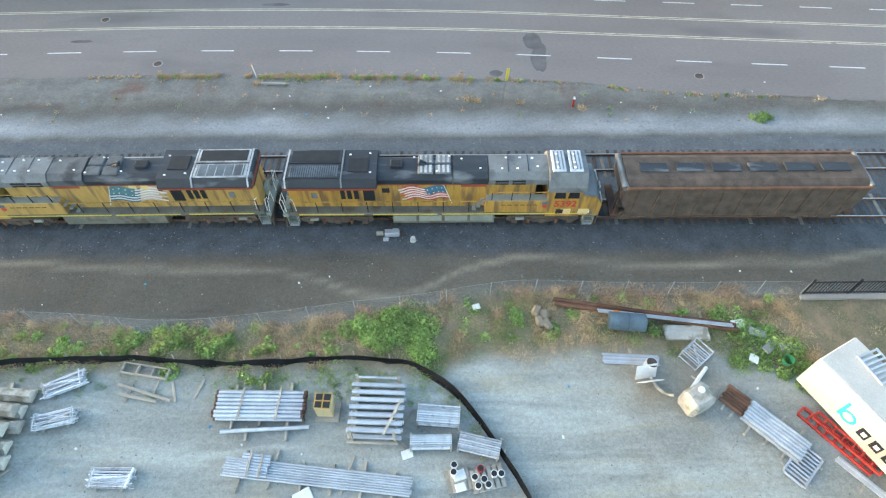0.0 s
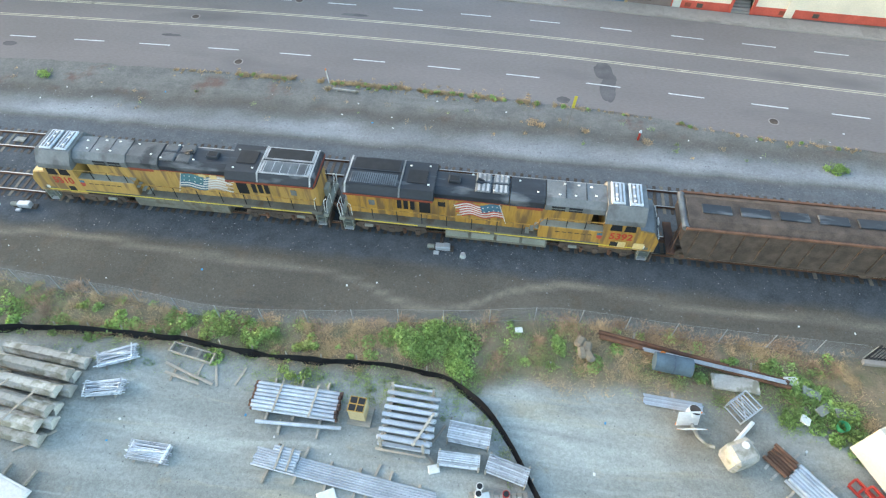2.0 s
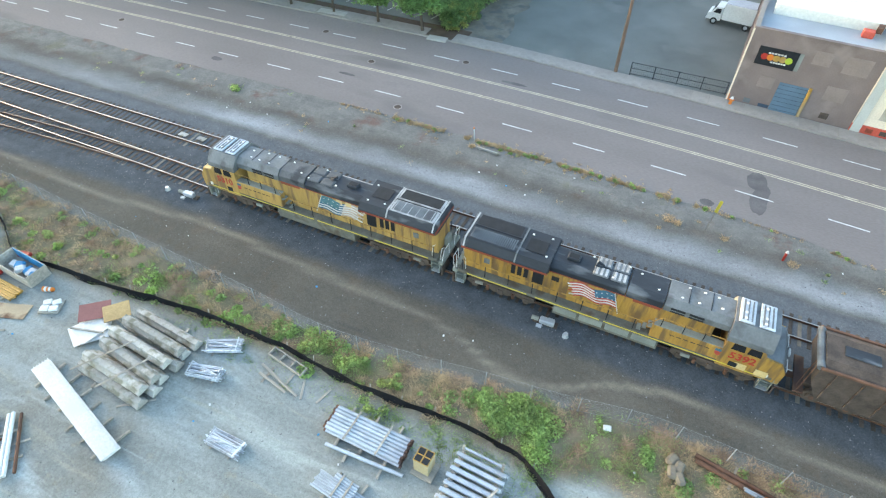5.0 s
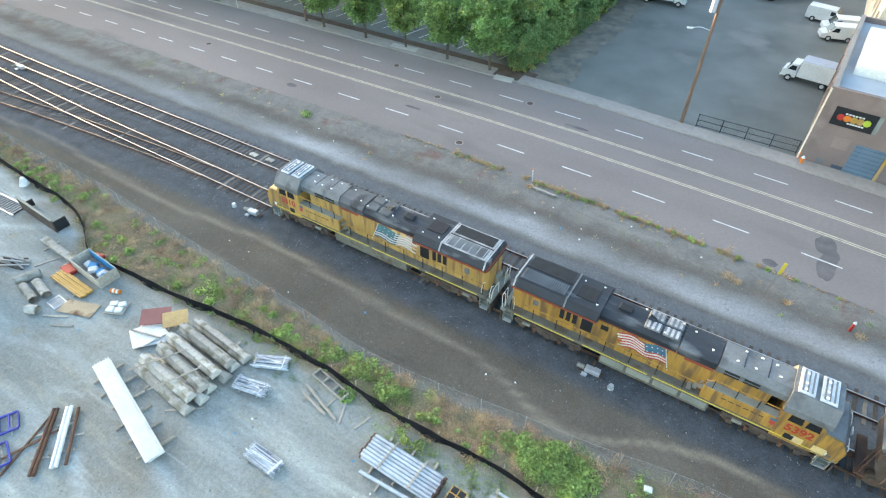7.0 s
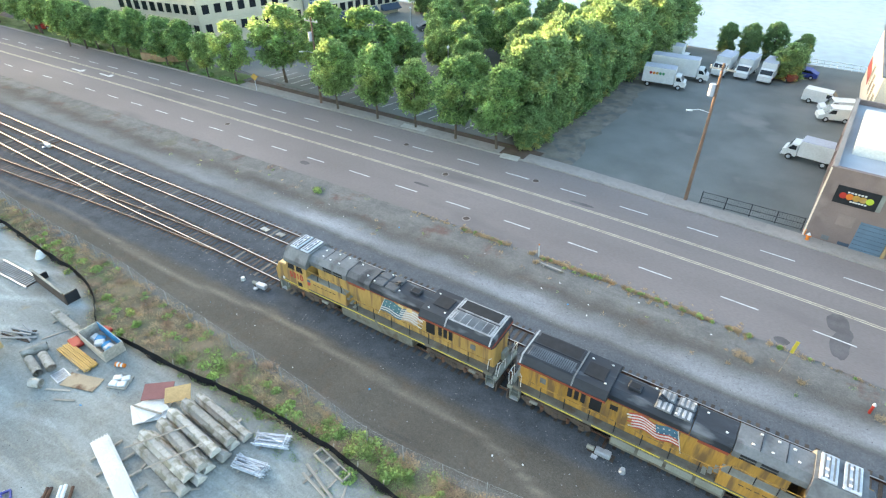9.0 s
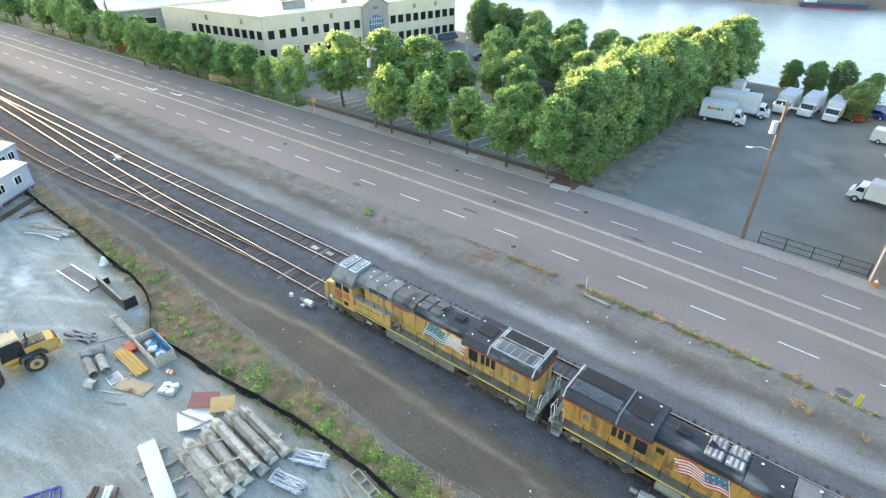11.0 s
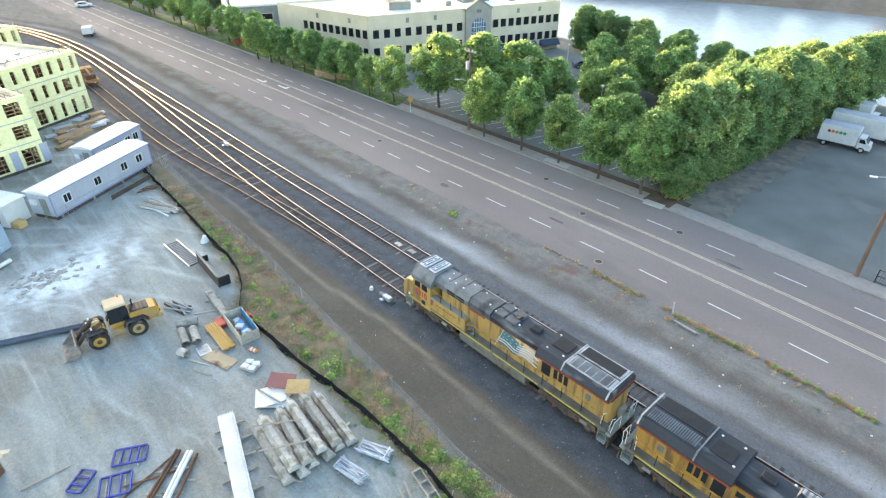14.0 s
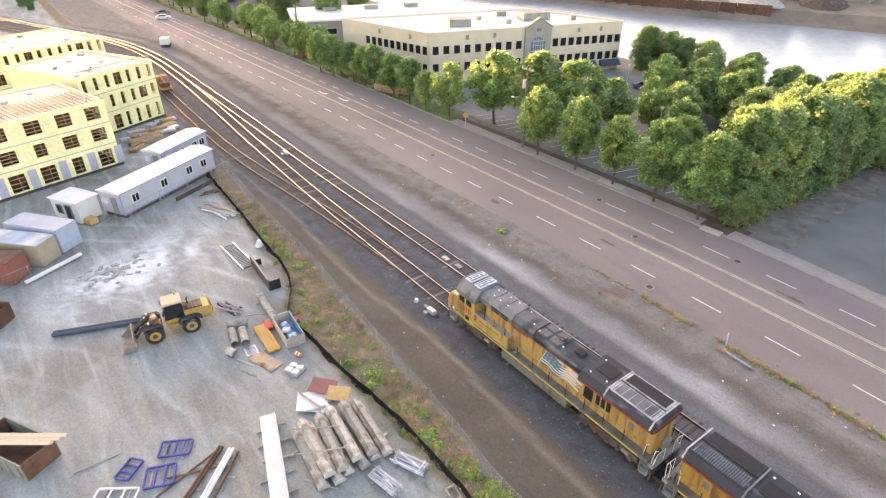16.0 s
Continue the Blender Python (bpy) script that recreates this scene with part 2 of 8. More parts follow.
# ---- mesh helpers ----
def part(name, bm, material, parent=None, label=""):
    """Links a bmesh as one mesh object, under a thing or a part."""
    me = bpy.data.meshes.new(name)
    bmesh.ops.recalc_face_normals(bm, faces=bm.faces)
    bm.to_mesh(me)
    bm.free()
    me.materials.append(material)
    ob = new(name, me)
    ob.parent = parent
    return tagged(ob, label)


def shared(name, me, m, parent=None, label=""):
    ob = new(name, me)
    ob.matrix_basis = m
    ob.parent = parent
    return tagged(ob, label)


def thing(name, label, category, m=None, group="", kind=""):
    ob = new(name)
    ob.empty_display_size = 0.2
    if m is not None:
        ob.matrix_basis = m
    return tagged(ob, label, category, group, kind)


CORNERS = [(x, y, z) for x in (-0.5, 0.5) for y in (-0.5, 0.5) for z in (-0.5, 0.5)]
FACES = [(0, 1, 3, 2), (4, 6, 7, 5), (0, 4, 5, 1), (2, 3, 7, 6), (0, 2, 6, 4), (1, 5, 7, 3)]


def box(bm, c, s, rz=0.0, rx=0.0, ry=0.0, bev=0.0, taper=1.0):
    """A box of size s round c, turned in degrees, its top narrowed by taper, its edges rounded by bev."""
    m = pose(*c, rx, ry, rz)
    vs = [bm.verts.new(m @ Vector((x * s[0] * (taper if z > 0 else 1), y * s[1] * (taper if z > 0 else 1), z * s[2]))) for x, y, z in CORNERS]
    fs = [bm.faces.new([vs[i] for i in f]) for f in FACES]
    if bev:
        es = list({e for f in fs for e in f.edges})
        bmesh.ops.bevel(bm, geom=es, offset=bev, segments=1, affect="EDGES", profile=0.5)
    return bm


def cyl(bm, a, b, r, n=10, r2=None, caps=True):
    """A round bar from a to b."""
    a, b = Vector(a), Vector(b)
    r2 = r if r2 is None else r2
    q = (b - a).to_track_quat("Z", "Y")
    ring = [q @ Vector((math.cos(2 * math.pi * i / n), math.sin(2 * math.pi * i / n), 0)) for i in range(n)]
    lo, hi = [bm.verts.new(a + r * v) for v in ring], [bm.verts.new(b + r2 * v) for v in ring]
    for i in range(n):
        bm.faces.new((lo[i], lo[(i + 1) % n], hi[(i + 1) % n], hi[i]))
    if caps:
        bm.faces.new(lo[::-1])
        bm.faces.new(hi)
    return bm


def tube(bm, pts, r, n=6):
    for a, b in zip(pts, pts[1:]):
        cyl(bm, a, b, r, n)
    return bm


def prism(bm, pts, lo, hi, axis="z"):
    """An outline pushed from lo to hi along an axis."""
    def at(p, h):
        return {"z": (p[0], p[1], h), "y": (p[0], h, p[1]), "x": (h, p[0], p[1])}[axis]
    a, b = [bm.verts.new(at(p, lo)) for p in pts], [bm.verts.new(at(p, hi)) for p in pts]
    k = len(pts)
    for i in range(k):
        bm.faces.new((a[i], a[(i + 1) % k], b[(i + 1) % k], b[i]))
    bm.faces.new(a[::-1])
    bm.faces.new(b)
    return bm


def B():
    return bmesh.new()


def knots(text):
    pts = [tuple(float(v) for v in p.split(",")) for p in text.split()]
    xs, ys = np.array([p[0] for p in pts]), np.array([p[1] for p in pts])
    d = np.gradient(ys, xs)

    def f(x):
        i = int(np.clip(np.searchsorted(xs, x) - 1, 0, len(xs) - 2))
        h = xs[i + 1] - xs[i]
        u = min(max((x - xs[i]) / h, 0), 1)
        return float((1 + 2 * u) * (1 - u) ** 2 * ys[i] + u * (1 - u) ** 2 * h * d[i] + u * u * (3 - 2 * u) * ys[i + 1] + u * u * (u - 1) * h * d[i + 1])
    return f


def nz(x, y, s=1.0, z=0.0):
    return noise.noise((x * s, y * s, z))


def smooth(a, b, v):
    u = min(max((v - a) / (b - a), 0.0), 1.0)
    return u * u * (3 - 2 * u)


# the lines that the place follows: two tracks, a siding, the road's lane line, the silt fence, the chain-link fence
TRACK_A = knots("-260,-38 -230,-24 -200,-11.5 -180,-4.4 -160,0.4 -140,2.3 -125,2.4 -108,2.0 -95,1.55 -83,1.0 -72,0.6 -60,0.25 -40,0.1 -20,0 0,-0.1 17,-0.3 40,-0.6 90,-1.6")
TRACK_B = knots("-260,-36 -230,-22.5 -200,-11.8 -186,-5.9 -174,-1.4 -161,1.6 -151,3.0 -140,3.75 -116,3.9 -92,4.0 -67,3.9 -40,4.25 -20,4.3 10,4.05 40,3.7 90,2.6")
TRACK_C = knots("-260,-45 -200,-18 -160,-6 -130,-2.6 -110,-2.6 -95,-2.9 -80,-2.9 -70,-2.3 -60,-1.3 -52,-0.65 -45,-0.2 -38,0.1")
LANE = knots("-500,-2 -300,8.2 -200,12.2 -141,14.5 -112,15.6 -87,16.5 -65,17.0 -40,17.6 -20,17.8 -5,17.4 6,16.8 13,16.2 25,15.2 38,14.1 60,12.2 120,7")
SILT_X = knots("-75,-8.2 -60,-8.7 -51,-9.2 -46,-9.4 -43,-10.2 -39,-12.1 -35.5,-11.95 -30.5,-11.6 -26,-11.1 -22.6,-10.8 -18,-10.8 -11,-11.2 -4,-11 -1.4,-11.5 0.1,-12.5 1.6,-14.1 2.9,-16.2 4,-18.2 6,-24")
FENCE = knots("-75,-5.8 -55,-6.9 -44,-7 -36,-7.6 -28,-8.1 -21,-8.5 -15.7,-9 -10,-8.6 -4.8,-7.9 -1.5,-7.55 4,-6.7 10,-6.9 21,-7 30,-7")

# ---- ground: one sheet to the horizon ----
def lines(spans):
    out = []
    for a, b, step in spans:
        out += list(np.arange(a, b, step))
    return out + [spans[-1][1]]


def yard_line(x):
    """Where the gravel yard ends towards the tracks."""
    if x < -2:
        return SILT_X(max(x, -75))
    return -11.4 + 1.2 * smooth(-2, 4, x) + 0.5 * nz(x, 3, 0.25) - 2.5 * smooth(17, 21, x)


def ground_at(x, y):
    """Height and the shares of the soils: yard gravel, ballast, pale gravel, weeds, dust."""
    w = 0.7 * nz(x, y, 0.35) + 0.35 * nz(x, y, 1.1, 5.0)
    z = 0.05 * nz(x, y, 0.3, 2.0) + 0.025 * nz(x, y, 1.3, 9.0)
    a, b, c = TRACK_A(x), TRACK_B(x), (TRACK_C(x) if x < -38 else TRACK_A(x))
    lo = min(a, c) - 3.5
    bal = smooth(lo - 0.5, lo + 0.5, y + w * 0.5) * (1 - smooth(b + 2.2, b + 3.2, y + w * 0.5))
    pale = smooth(b + 2.5, b + 3.6, y + w * 0.4) * (1 - smooth(b + 3.8, b + 6.6, y + w)) * (0.75 + 0.35 * nz(x, y, 0.1, 3)) * (1 - 0.45 * smooth(-35, -75, x))
    pale = max(pale, 0.2 * smooth(a + 1.2, b + 2.0, y) * bal)
    edge = yard_line(x) + 0.4 * w
    yard = 1 - smooth(edge - 0.5, edge + 0.5, y)
    verge = smooth(edge - 1.2, edge + 0.2, y) * (1 - smooth(-0.9, 0.7, y - FENCE(max(min(x, 30), -75)) + 0.8 * w))
    if x > 21:
        verge = max(verge, (1 - smooth(-8.2, -7.2, y)) * smooth(21, 23, x))
        yard = yard * (1 - smooth(19, 22, x) * smooth(-15, -11, y))
    # a pale tyre line that wanders along the dirt strip
    line = -4.4 + 0.35 * math.sin(x * 0.21 + 1) + 0.5 * nz(x, 0, 0.12) - 2.2 * math.exp(-((x + 3) / 5) ** 2)
    dust = math.exp(-((y - line + 0.25 * w) / 0.22) ** 2) * (0.75 + 0.7 * nz(x, 7, 0.15)) * (1 - 0.5 * bal) + 0.35 * math.exp(-((y - line + 0.5 * w + 1.1) / 0.8) ** 2) * max(0.0, nz(x, y, 0.2, 3))
    chalk = 0.0
    dust += 0.3 * math.exp(-((x - 15) / 8) ** 2 - ((y + 19) / 6) ** 2) * max(0.0, 0.75 + 0.7 * nz(x, y, 0.3, 6))
    dust += 0.75 * math.exp(-((x - 12) / 4.5) ** 2 - ((y + 12.3) / 2.2) ** 2) * (0.7 + 0.6 * nz(x, y, 0.6, 2))
    dust += 0.6 * math.exp(-((x + 31) / 3) ** 2 - ((y + 13.5) / 2.5) ** 2 ) * max(0.0, 0.3 + nz(x, y, 0.5, 2))
    # swept arcs and a dusty pale patch in the yard
    if yard > 0.3 and y < -9:
        r1, r2 = math.hypot(x + 30, y + 46), math.hypot(x - 16, y + 30)
        arc = max(0.0, math.sin(r1 * 1.9 + 1.2 * nz(x, y, 0.2))) ** 6 + (0.2 * max(0.0, math.sin(r2 * 1.7 + nz(x, y, 0.25))) ** 6 if x > -12 else 0)
        chalk = (0.4 if x < -12 else 0.14) * arc * max(0.0, 0.35 + nz(x, y, 0.11, 12))
        ca, cc = (x + 54.8) * -0.37 + (y + 20.8) * 0.93, (x + 54.8) * 0.93 + (y + 20.8) * 0.37
        chalk = max(chalk, 2.3 * math.exp(-((ca / 6.0) ** 2 + (cc / 3.4) ** 2)) * (0.42 + 1.1 * nz(x * 0.6 + y * 0.3, y, 0.5, 4) + 0.7 * nz(x, y, 1.5, 7)))
    pale = max(pale, 0.3 * math.exp(-((y - FENCE(max(min(x, 30), -75)) - 0.25 + 0.25 * w) / 0.4) ** 2) * (0.8 + 0.5 * nz(x, y, 0.3)))
    z = z * (1 - 0.75 * bal) - 0.02 * bal
    z += 0.12 * verge * max(0.0, 0.4 + nz(x, y, 0.8))
    flat = smooth(11, 13.4, y) * (1 - smooth(86, 88, y)) if x < 60 else 0
    z *= 1 - flat
    z -= 0.034 * smooth(-0.1, 0.5, y - LANE(x) + 3.2) + 0.004
    z -= 9 * smooth(86.5, 96, y)
    verge = max(verge, 0.8 * math.exp(-((x - 12) / 2.6) ** 2 - ((y + 12.6) / 1.7) ** 2) * max(0.0, 0.6 + nz(x, y, 0.8, 8)))
    berm = smooth(b + 5.5, b + 8.0, y + 1.5 * w)
    return z, yard, bal, pale, verge, max(0.0, dust), min(1.0, max(0.0, chalk)), berm


gx = lines([(-3600, -600, 600), (-600, -260, 40), (-260, -110, 3.0), (-110, -70, 0.8), (-70, 32, 0.4), (32, 60, 2), (60, 300, 40), (300, 3600, 660)])
gy = lines([(-3600, -300, 660), (-300, -60, 40), (-60, -32, 2), (-32, 15.6, 0.4), (15.6, 30, 2.4), (30, 84, 6), (84, 98, 1.4), (98, 300, 40), (300, 4000, 740)])
nxg, nyg = len(gx), len(gy)
vals = [(x, y, *ground_at(x, y)) for x in gx for y in gy]
gm = bpy.data.meshes.new("ground")
gm.from_pydata([v[:3] for v in vals], [], [(i * nyg + j, (i + 1) * nyg + j, (i + 1) * nyg + j + 1, i * nyg + j + 1) for i in range(nxg - 1) for j in range(nyg - 1)])
for k, nm in enumerate(("yard", "ballast", "pale", "verge", "dust", "chalk", "berm")):
    gm.attributes.new(nm, "FLOAT", "POINT").data.foreach_set("value", [float(v[3 + k]) for v in vals])
gm.polygons.foreach_set("use_smooth", [True] * len(gm.polygons))


def ground_material():
    m = bpy.data.materials.new("soils")
    m.use_nodes = True
    n, l = m.node_tree.nodes, m.node_tree.links
    b = n["Principled BSDF"]
    b.inputs["Roughness"].default_value, b.inputs["Specular IOR Level"].default_value = 0.95, 0.05
    pos = n.new("ShaderNodeTexCoord").outputs["Object"]

    def tex(s, d=5.0, warp=None, turn=0.0, bend=0.0):
        t = n.new("ShaderNodeTexNoise")
        t.inputs["Scale"].default_value, t.inputs["Detail"].default_value = s, d
        t.inputs["Roughness"].default_value = 0.62
        v = pos
        if warp:
            mp = n.new("ShaderNodeMapping")
            mp.inputs["Scale"].default_value = warp
            mp.inputs["Rotation"].default_value = (0, 0, radians(turn))
            t.inputs["Distortion"].default_value = bend
            l.new(pos, mp.inputs[0])
            v = mp.outputs[0]
        l.new(v, t.inputs["Vector"])
        return t.outputs["Fac"]

    def rng(v, a, c, lo=0.0, hi=1.0):
        r = n.new("ShaderNodeMapRange")
        for i, q in enumerate((a, c, lo, hi)):
            r.inputs[i + 1].default_value = q
        l.new(v, r.inputs[0])
        return r.outputs[0]

    def mix(f, a, c):
        x = n.new("ShaderNodeMix")
        x.data_type = "RGBA"
        for s, v in ((x.inputs[0], f), (x.inputs[6], a), (x.inputs[7], c)):
            if isinstance(v, tuple):
                s.default_value = (*v, 1)
            elif isinstance(v, float):
                s.default_value = v
            else:
                l.new(v, s)
        return x.outputs[2]

    def att(nm):
        a = n.new("ShaderNodeAttribute")
        a.attribute_name = nm
        return a.outputs["Fac"]

    big, mid, fine, grit = tex(0.12, 9.0), tex(0.7, 9.0), tex(4.0, 7.0), tex(16.0, 3.0)
    sweep = tex(0.4, 11.0, (0.3, 1.0, 1.0))
    dirt = mix(rng(big, 0.35, 0.65), (0.09, 0.082, 0.067), (0.122, 0.112, 0.092))
    dirt = mix(rng(mid, 0.55, 0.7), dirt, (0.108, 0.09, 0.068))
    dirt = mix(rng(tex(0.3, 7.0), 0.57, 0.68, 0.0, 0.6), dirt, (0.15, 0.112, 0.08))
    streak = tex(0.55, 8.0, (0.16, 1.0, 1.0))
    dirt = mix(rng(streak, 0.5, 0.66, 0.0, 0.4), dirt, (0.112, 0.099, 0.081))
    dirt = mix(rng(streak, 0.3, 0.42, 0.7, 0.0), dirt, (0.066, 0.064, 0.06))
    berm = mix(rng(mid, 0.35, 0.65), (0.155, 0.15, 0.14), (0.215, 0.205, 0.19))
    berm = mix(rng(tex(0.34, 7.0), 0.56, 0.68, 0.0, 0.75), berm, (0.17, 0.1, 0.075))
    berm = mix(rng(streak, 0.54, 0.68, 0.0, 0.55), berm, (0.25, 0.248, 0.235))
    berm = mix(rng(tex(0.22, 6.0), 0.58, 0.68, 0.0, 0.6), berm, (0.165, 0.155, 0.095))
    dirt = mix(att("berm"), dirt, berm)
    yard = mix(rng(sweep, 0.38, 0.62), (0.245, 0.262, 0.248), (0.322, 0.342, 0.322))
    yard = mix(rng(big, 0.5, 0.64, 0.0, 0.85), yard, (0.222, 0.212, 0.182))
    yard = mix(rng(mid, 0.6, 0.75), yard, (0.3, 0.27, 0.2))
    smear, scrape = tex(0.5, 10.0, (0.16, 1.1, 1.0), 24, 0.7), tex(0.7, 9.0, (0.12, 1.3, 1.0), -38, 0.5)
    yard = mix(rng(smear, 0.52, 0.64, 0.0, 0.75), yard, (0.4, 0.425, 0.4))
    yard = mix(rng(smear, 0.34, 0.46, 0.7, 0.0), yard, (0.22, 0.226, 0.212))
    yard = mix(rng(scrape, 0.56, 0.68, 0.0, 0.7), yard, (0.36, 0.345, 0.27))
    bal = mix(rng(mid, 0.3, 0.7), (0.054, 0.062, 0.071), (0.095, 0.106, 0.118))
    pale = mix(rng(sweep, 0.3, 0.7), (0.24, 0.255, 0.272), (0.37, 0.39, 0.41))
    verge = mix(rng(mid, 0.35, 0.65), (0.24, 0.18, 0.12), (0.13, 0.13, 0.075))
    verge = mix(rng(fine, 0.55, 0.7), verge, (0.12, 0.1, 0.075))
    col = mix(att("yard"), dirt, yard)
    col = mix(att("verge"), col, verge)
    col = mix(att("ballast"), col, bal)
    col = mix(att("pale"), col, pale)
    col = mix(att("dust"), col, (0.24, 0.21, 0.165))
    col = mix(att("chalk"), col, (0.62, 0.67, 0.69))
    # single stones: each cell has a tone of its own
    def cells(scale, lo, hi):
        v = n.new("ShaderNodeTexVoronoi")
        v.inputs["Scale"].default_value = scale
        l.new(pos, v.inputs["Vector"])
        sp = n.new("ShaderNodeSeparateColor")
        l.new(v.outputs["Color"], sp.inputs[0])
        return rng(sp.outputs[0], 0.0, 1.0, lo, hi)
    hs = n.new("ShaderNodeHueSaturation")
    l.new(cells(11.0, 0.9, 1.1), hs.inputs["Value"])
    l.new(col, hs.inputs["Color"])
    col = hs.outputs[0]
    col = mix(rng(fine, 0.3, 0.7, 0.2, 0.0), col, (0.03, 0.03, 0.03))
    col = mix(rng(grit, 0.5, 0.75, 0.0, 0.1), col, (0.45, 0.43, 0.4))
    col = mix(rng(grit, 0.28, 0.47, 0.18, 0.0), col, (0.02, 0.02, 0.02))
    l.new(col, b.inputs["Base Color"])
    bp = n.new("ShaderNodeBump")
    bp.inputs["Strength"].default_value, bp.inputs["Distance"].default_value = 0.45, 0.04
    l.new(grit, bp.inputs["Height"])
    l.new(bp.outputs[0], b.inputs["Normal"])
    return m


gm.materials.append(ground_material())
tagged(new("ground", gm), "gravel yard, brown dirt and grey railway ballast", "ground", kind="structure")


# ---- road ----
def strip(name, material, a, b, x0, x1, z, step=4.0, line=LANE, parent=None, label="", kind="", category="", thick=0.0):
    bm = B()
    xs = np.arange(x0, x1 + step * 0.5, step)
    rows = []
    for x in xs:
        y = line(x)
        rows.append([bm.verts.new((x, y + o(x) if callable(o) else y + o, z)) for o in (a, b)])
        if thick:
            rows[-1] += [bm.verts.new((x, y + (b(x) if callable(b) else b), z - thick)), bm.verts.new((x, y + (a(x) if callable(a) else a), z - thick))]
    for p, q in zip(rows, rows[1:]):
        for k in range(len(p) if thick else 1):
            k2 = (k + 1) % len(p)
            bm.faces.new((p[k], q[k], q[k2], p[k2]))
    ob = part(name, bm, material, parent, label)
    return tagged(ob, label, category, kind=kind)


NEAR_EDGE = lambda x: -3.3 + 0.22 * nz(x, 1, 0.5) + 0.15 * nz(x, 2, 1.7) - 0.8 * smooth(8, 20, x)
road = strip("road", ASPHALT, NEAR_EDGE, lambda x: 12.2 - 0.5 * smooth(-22, -5, x), -700, 140, 0.012, 0.8, kind="structure", category="road", label="grey four-lane asphalt road with worn markings")
for off in (3.25, 6.0):
    for d in (0, 0.24):
        strip("centre_line", PAINT_Y, off + d, off + d + 0.11, -420, 130, 0.017, 3.0, parent=road)


def dash(u, off, length=2.85, w=0.13):
    bm = B()
    xs = [u, u + length / 2, u + length]
    rows = [[bm.verts.new((x, LANE(x) + off - w / 2, 0.017)), bm.verts.new((x, LANE(x) + off + w / 2, 0.017))] for x in xs]
    for p, q in zip(rows, rows[1:]):
        bm.faces.new((p[0], q[0], q[1], p[1]))
    return part("lane_dash", bm, PAINT_W, road)


NEAR_DASH = knots("-45,-255 -13,-82.2 -12,-76.8 -11,-71.5 -10,-66.3 -9,-60.9 -8,-55.6 -7,-50 -6,-44.3 -5,-38.1 -4,-31.9 -3,-25.5 -2,-18.9 -1,-12.2 0,-5.6 1,1.2 2,7.9 3,14.6 4,21.1 5,27.2 6,33.4 12,71")
FAR_DASH = knots("-45,-250 -15,-89 -13,-79 -11,-69 -10,-63.5 -9,-58.3 -8,-52.7 -7,-47.3 -6,-41.3 -5,-35.6 -4,-29.45 -3,-23.2 -2,-16.7 -1,-10.2 0,-3.6 1,2.9 2,9.45 3,15.8 4,22 5,28.1 6,34.2 12,71")
for i in range(-44, 12):
    dash(NEAR_DASH(i) - 1.42, 0.0, 2.85 if i > -6 else 2.5)
    dash(FAR_DASH(i) - 1.42, 8.75 - 0.9 * smooth(-30, -90, FAR_DASH(i)), 2.85 if i > -6 else 2.5)
for u, o in ((-92, 5.0), (-98, 4.2)):
    bm = B()
    box(bm, (u, LANE(u) + o, 0.017), (2.4, 0.3, 0.004))
    box(bm, (u + 1.2, LANE(u) + o + 0.3, 0.0175), (0.7, 0.9, 0.004), rz=30)
    part("turn_arrow", bm, PAINT_W, road)
# tar patches and manholes lie in the asphalt
for x, o, sx, sy in ((8.3, -0.6, 1.1, 2.8), (8.0, 2.0, 1.3, 2.0), (8.6, 0.9, 0.8, 1.5), (4.6, -2.6, 0.9, 0.7), (-31, 1.6, 1.6, 0.35), (-45, -1.2, 1.1, 0.6), (-15, 7.0, 2.2, 0.4)):
    bm = B()
    ring = [bm.verts.new((x + sx * 0.6 * math.cos(a) * (1 + 0.25 * nz(x + math.cos(a), math.sin(a), 2.0)), LANE(x) + o + sy * 0.6 * math.sin(a) * (1 + 0.25 * nz(math.cos(a), x + math.sin(a), 2.0)), 0.0145 + 0.0002 * sx)) for a in np.linspace(0, 2 * math.pi, 19)[:-1]]
    bm.faces.new(ring)
    part("tar_patch", bm, PATCH, road)
for x, y in ((-21.0, 26.6), (-38, 26.4), (-30.0, 22.6), (-23.5, 16.1), (-61, 18.9), (21, 13.6)):
    c = thing("manhole_cover", "round dark iron manhole cover in the road", "manhole", pose(x, y, 0.015), "manholes")
    part("ring", cyl(B(), (0, 0, 0), (0, 0, 0.012), 0.42, 18), CONCRETE, c)
    part("lid", cyl(B(), (0, 0, 0.012), (0, 0, 0.02), 0.33, 18), UNDER, c)

# far pavement with kerb, in slabs
KERB = lambda x: 12.2 - 0.5 * smooth(-22, -5, x)
pavement = strip("kerb", CONCRETE, KERB, lambda x: KERB(x) + 0.25, -420, 130, 0.14, 3.0, kind="structure", category="kerb", label="pale concrete kerb along the road", thick=0.16)
slab_len = 1.6
me_slab = bpy.data.meshes.new("slab")
sb = box(B(), (0, 0, 0), (slab_len - 0.008, 1.7, 0.14), bev=0.004)
bmesh.ops.recalc_face_normals(sb, faces=sb.faces)
sb.to_mesh(me_slab)
me_slab.materials.append(CONCRETE)
walkway = thing("pavement", "pale concrete pavement slabs beside the road", "pavement", kind="structure")
for i in range(-44, 32):
    x = i * slab_len + 0.5
    if -27 < x < -24:
        continue
    s = math.degrees(math.atan2(LANE(x + 0.5) - LANE(x - 0.5), 1.0))
    shared("slab", me_slab, pose(x, LANE(x) + KERB(x) + 1.11, 0.065 + 0.004 * nz(x, 0, 3), 0, 0, s), walkway)
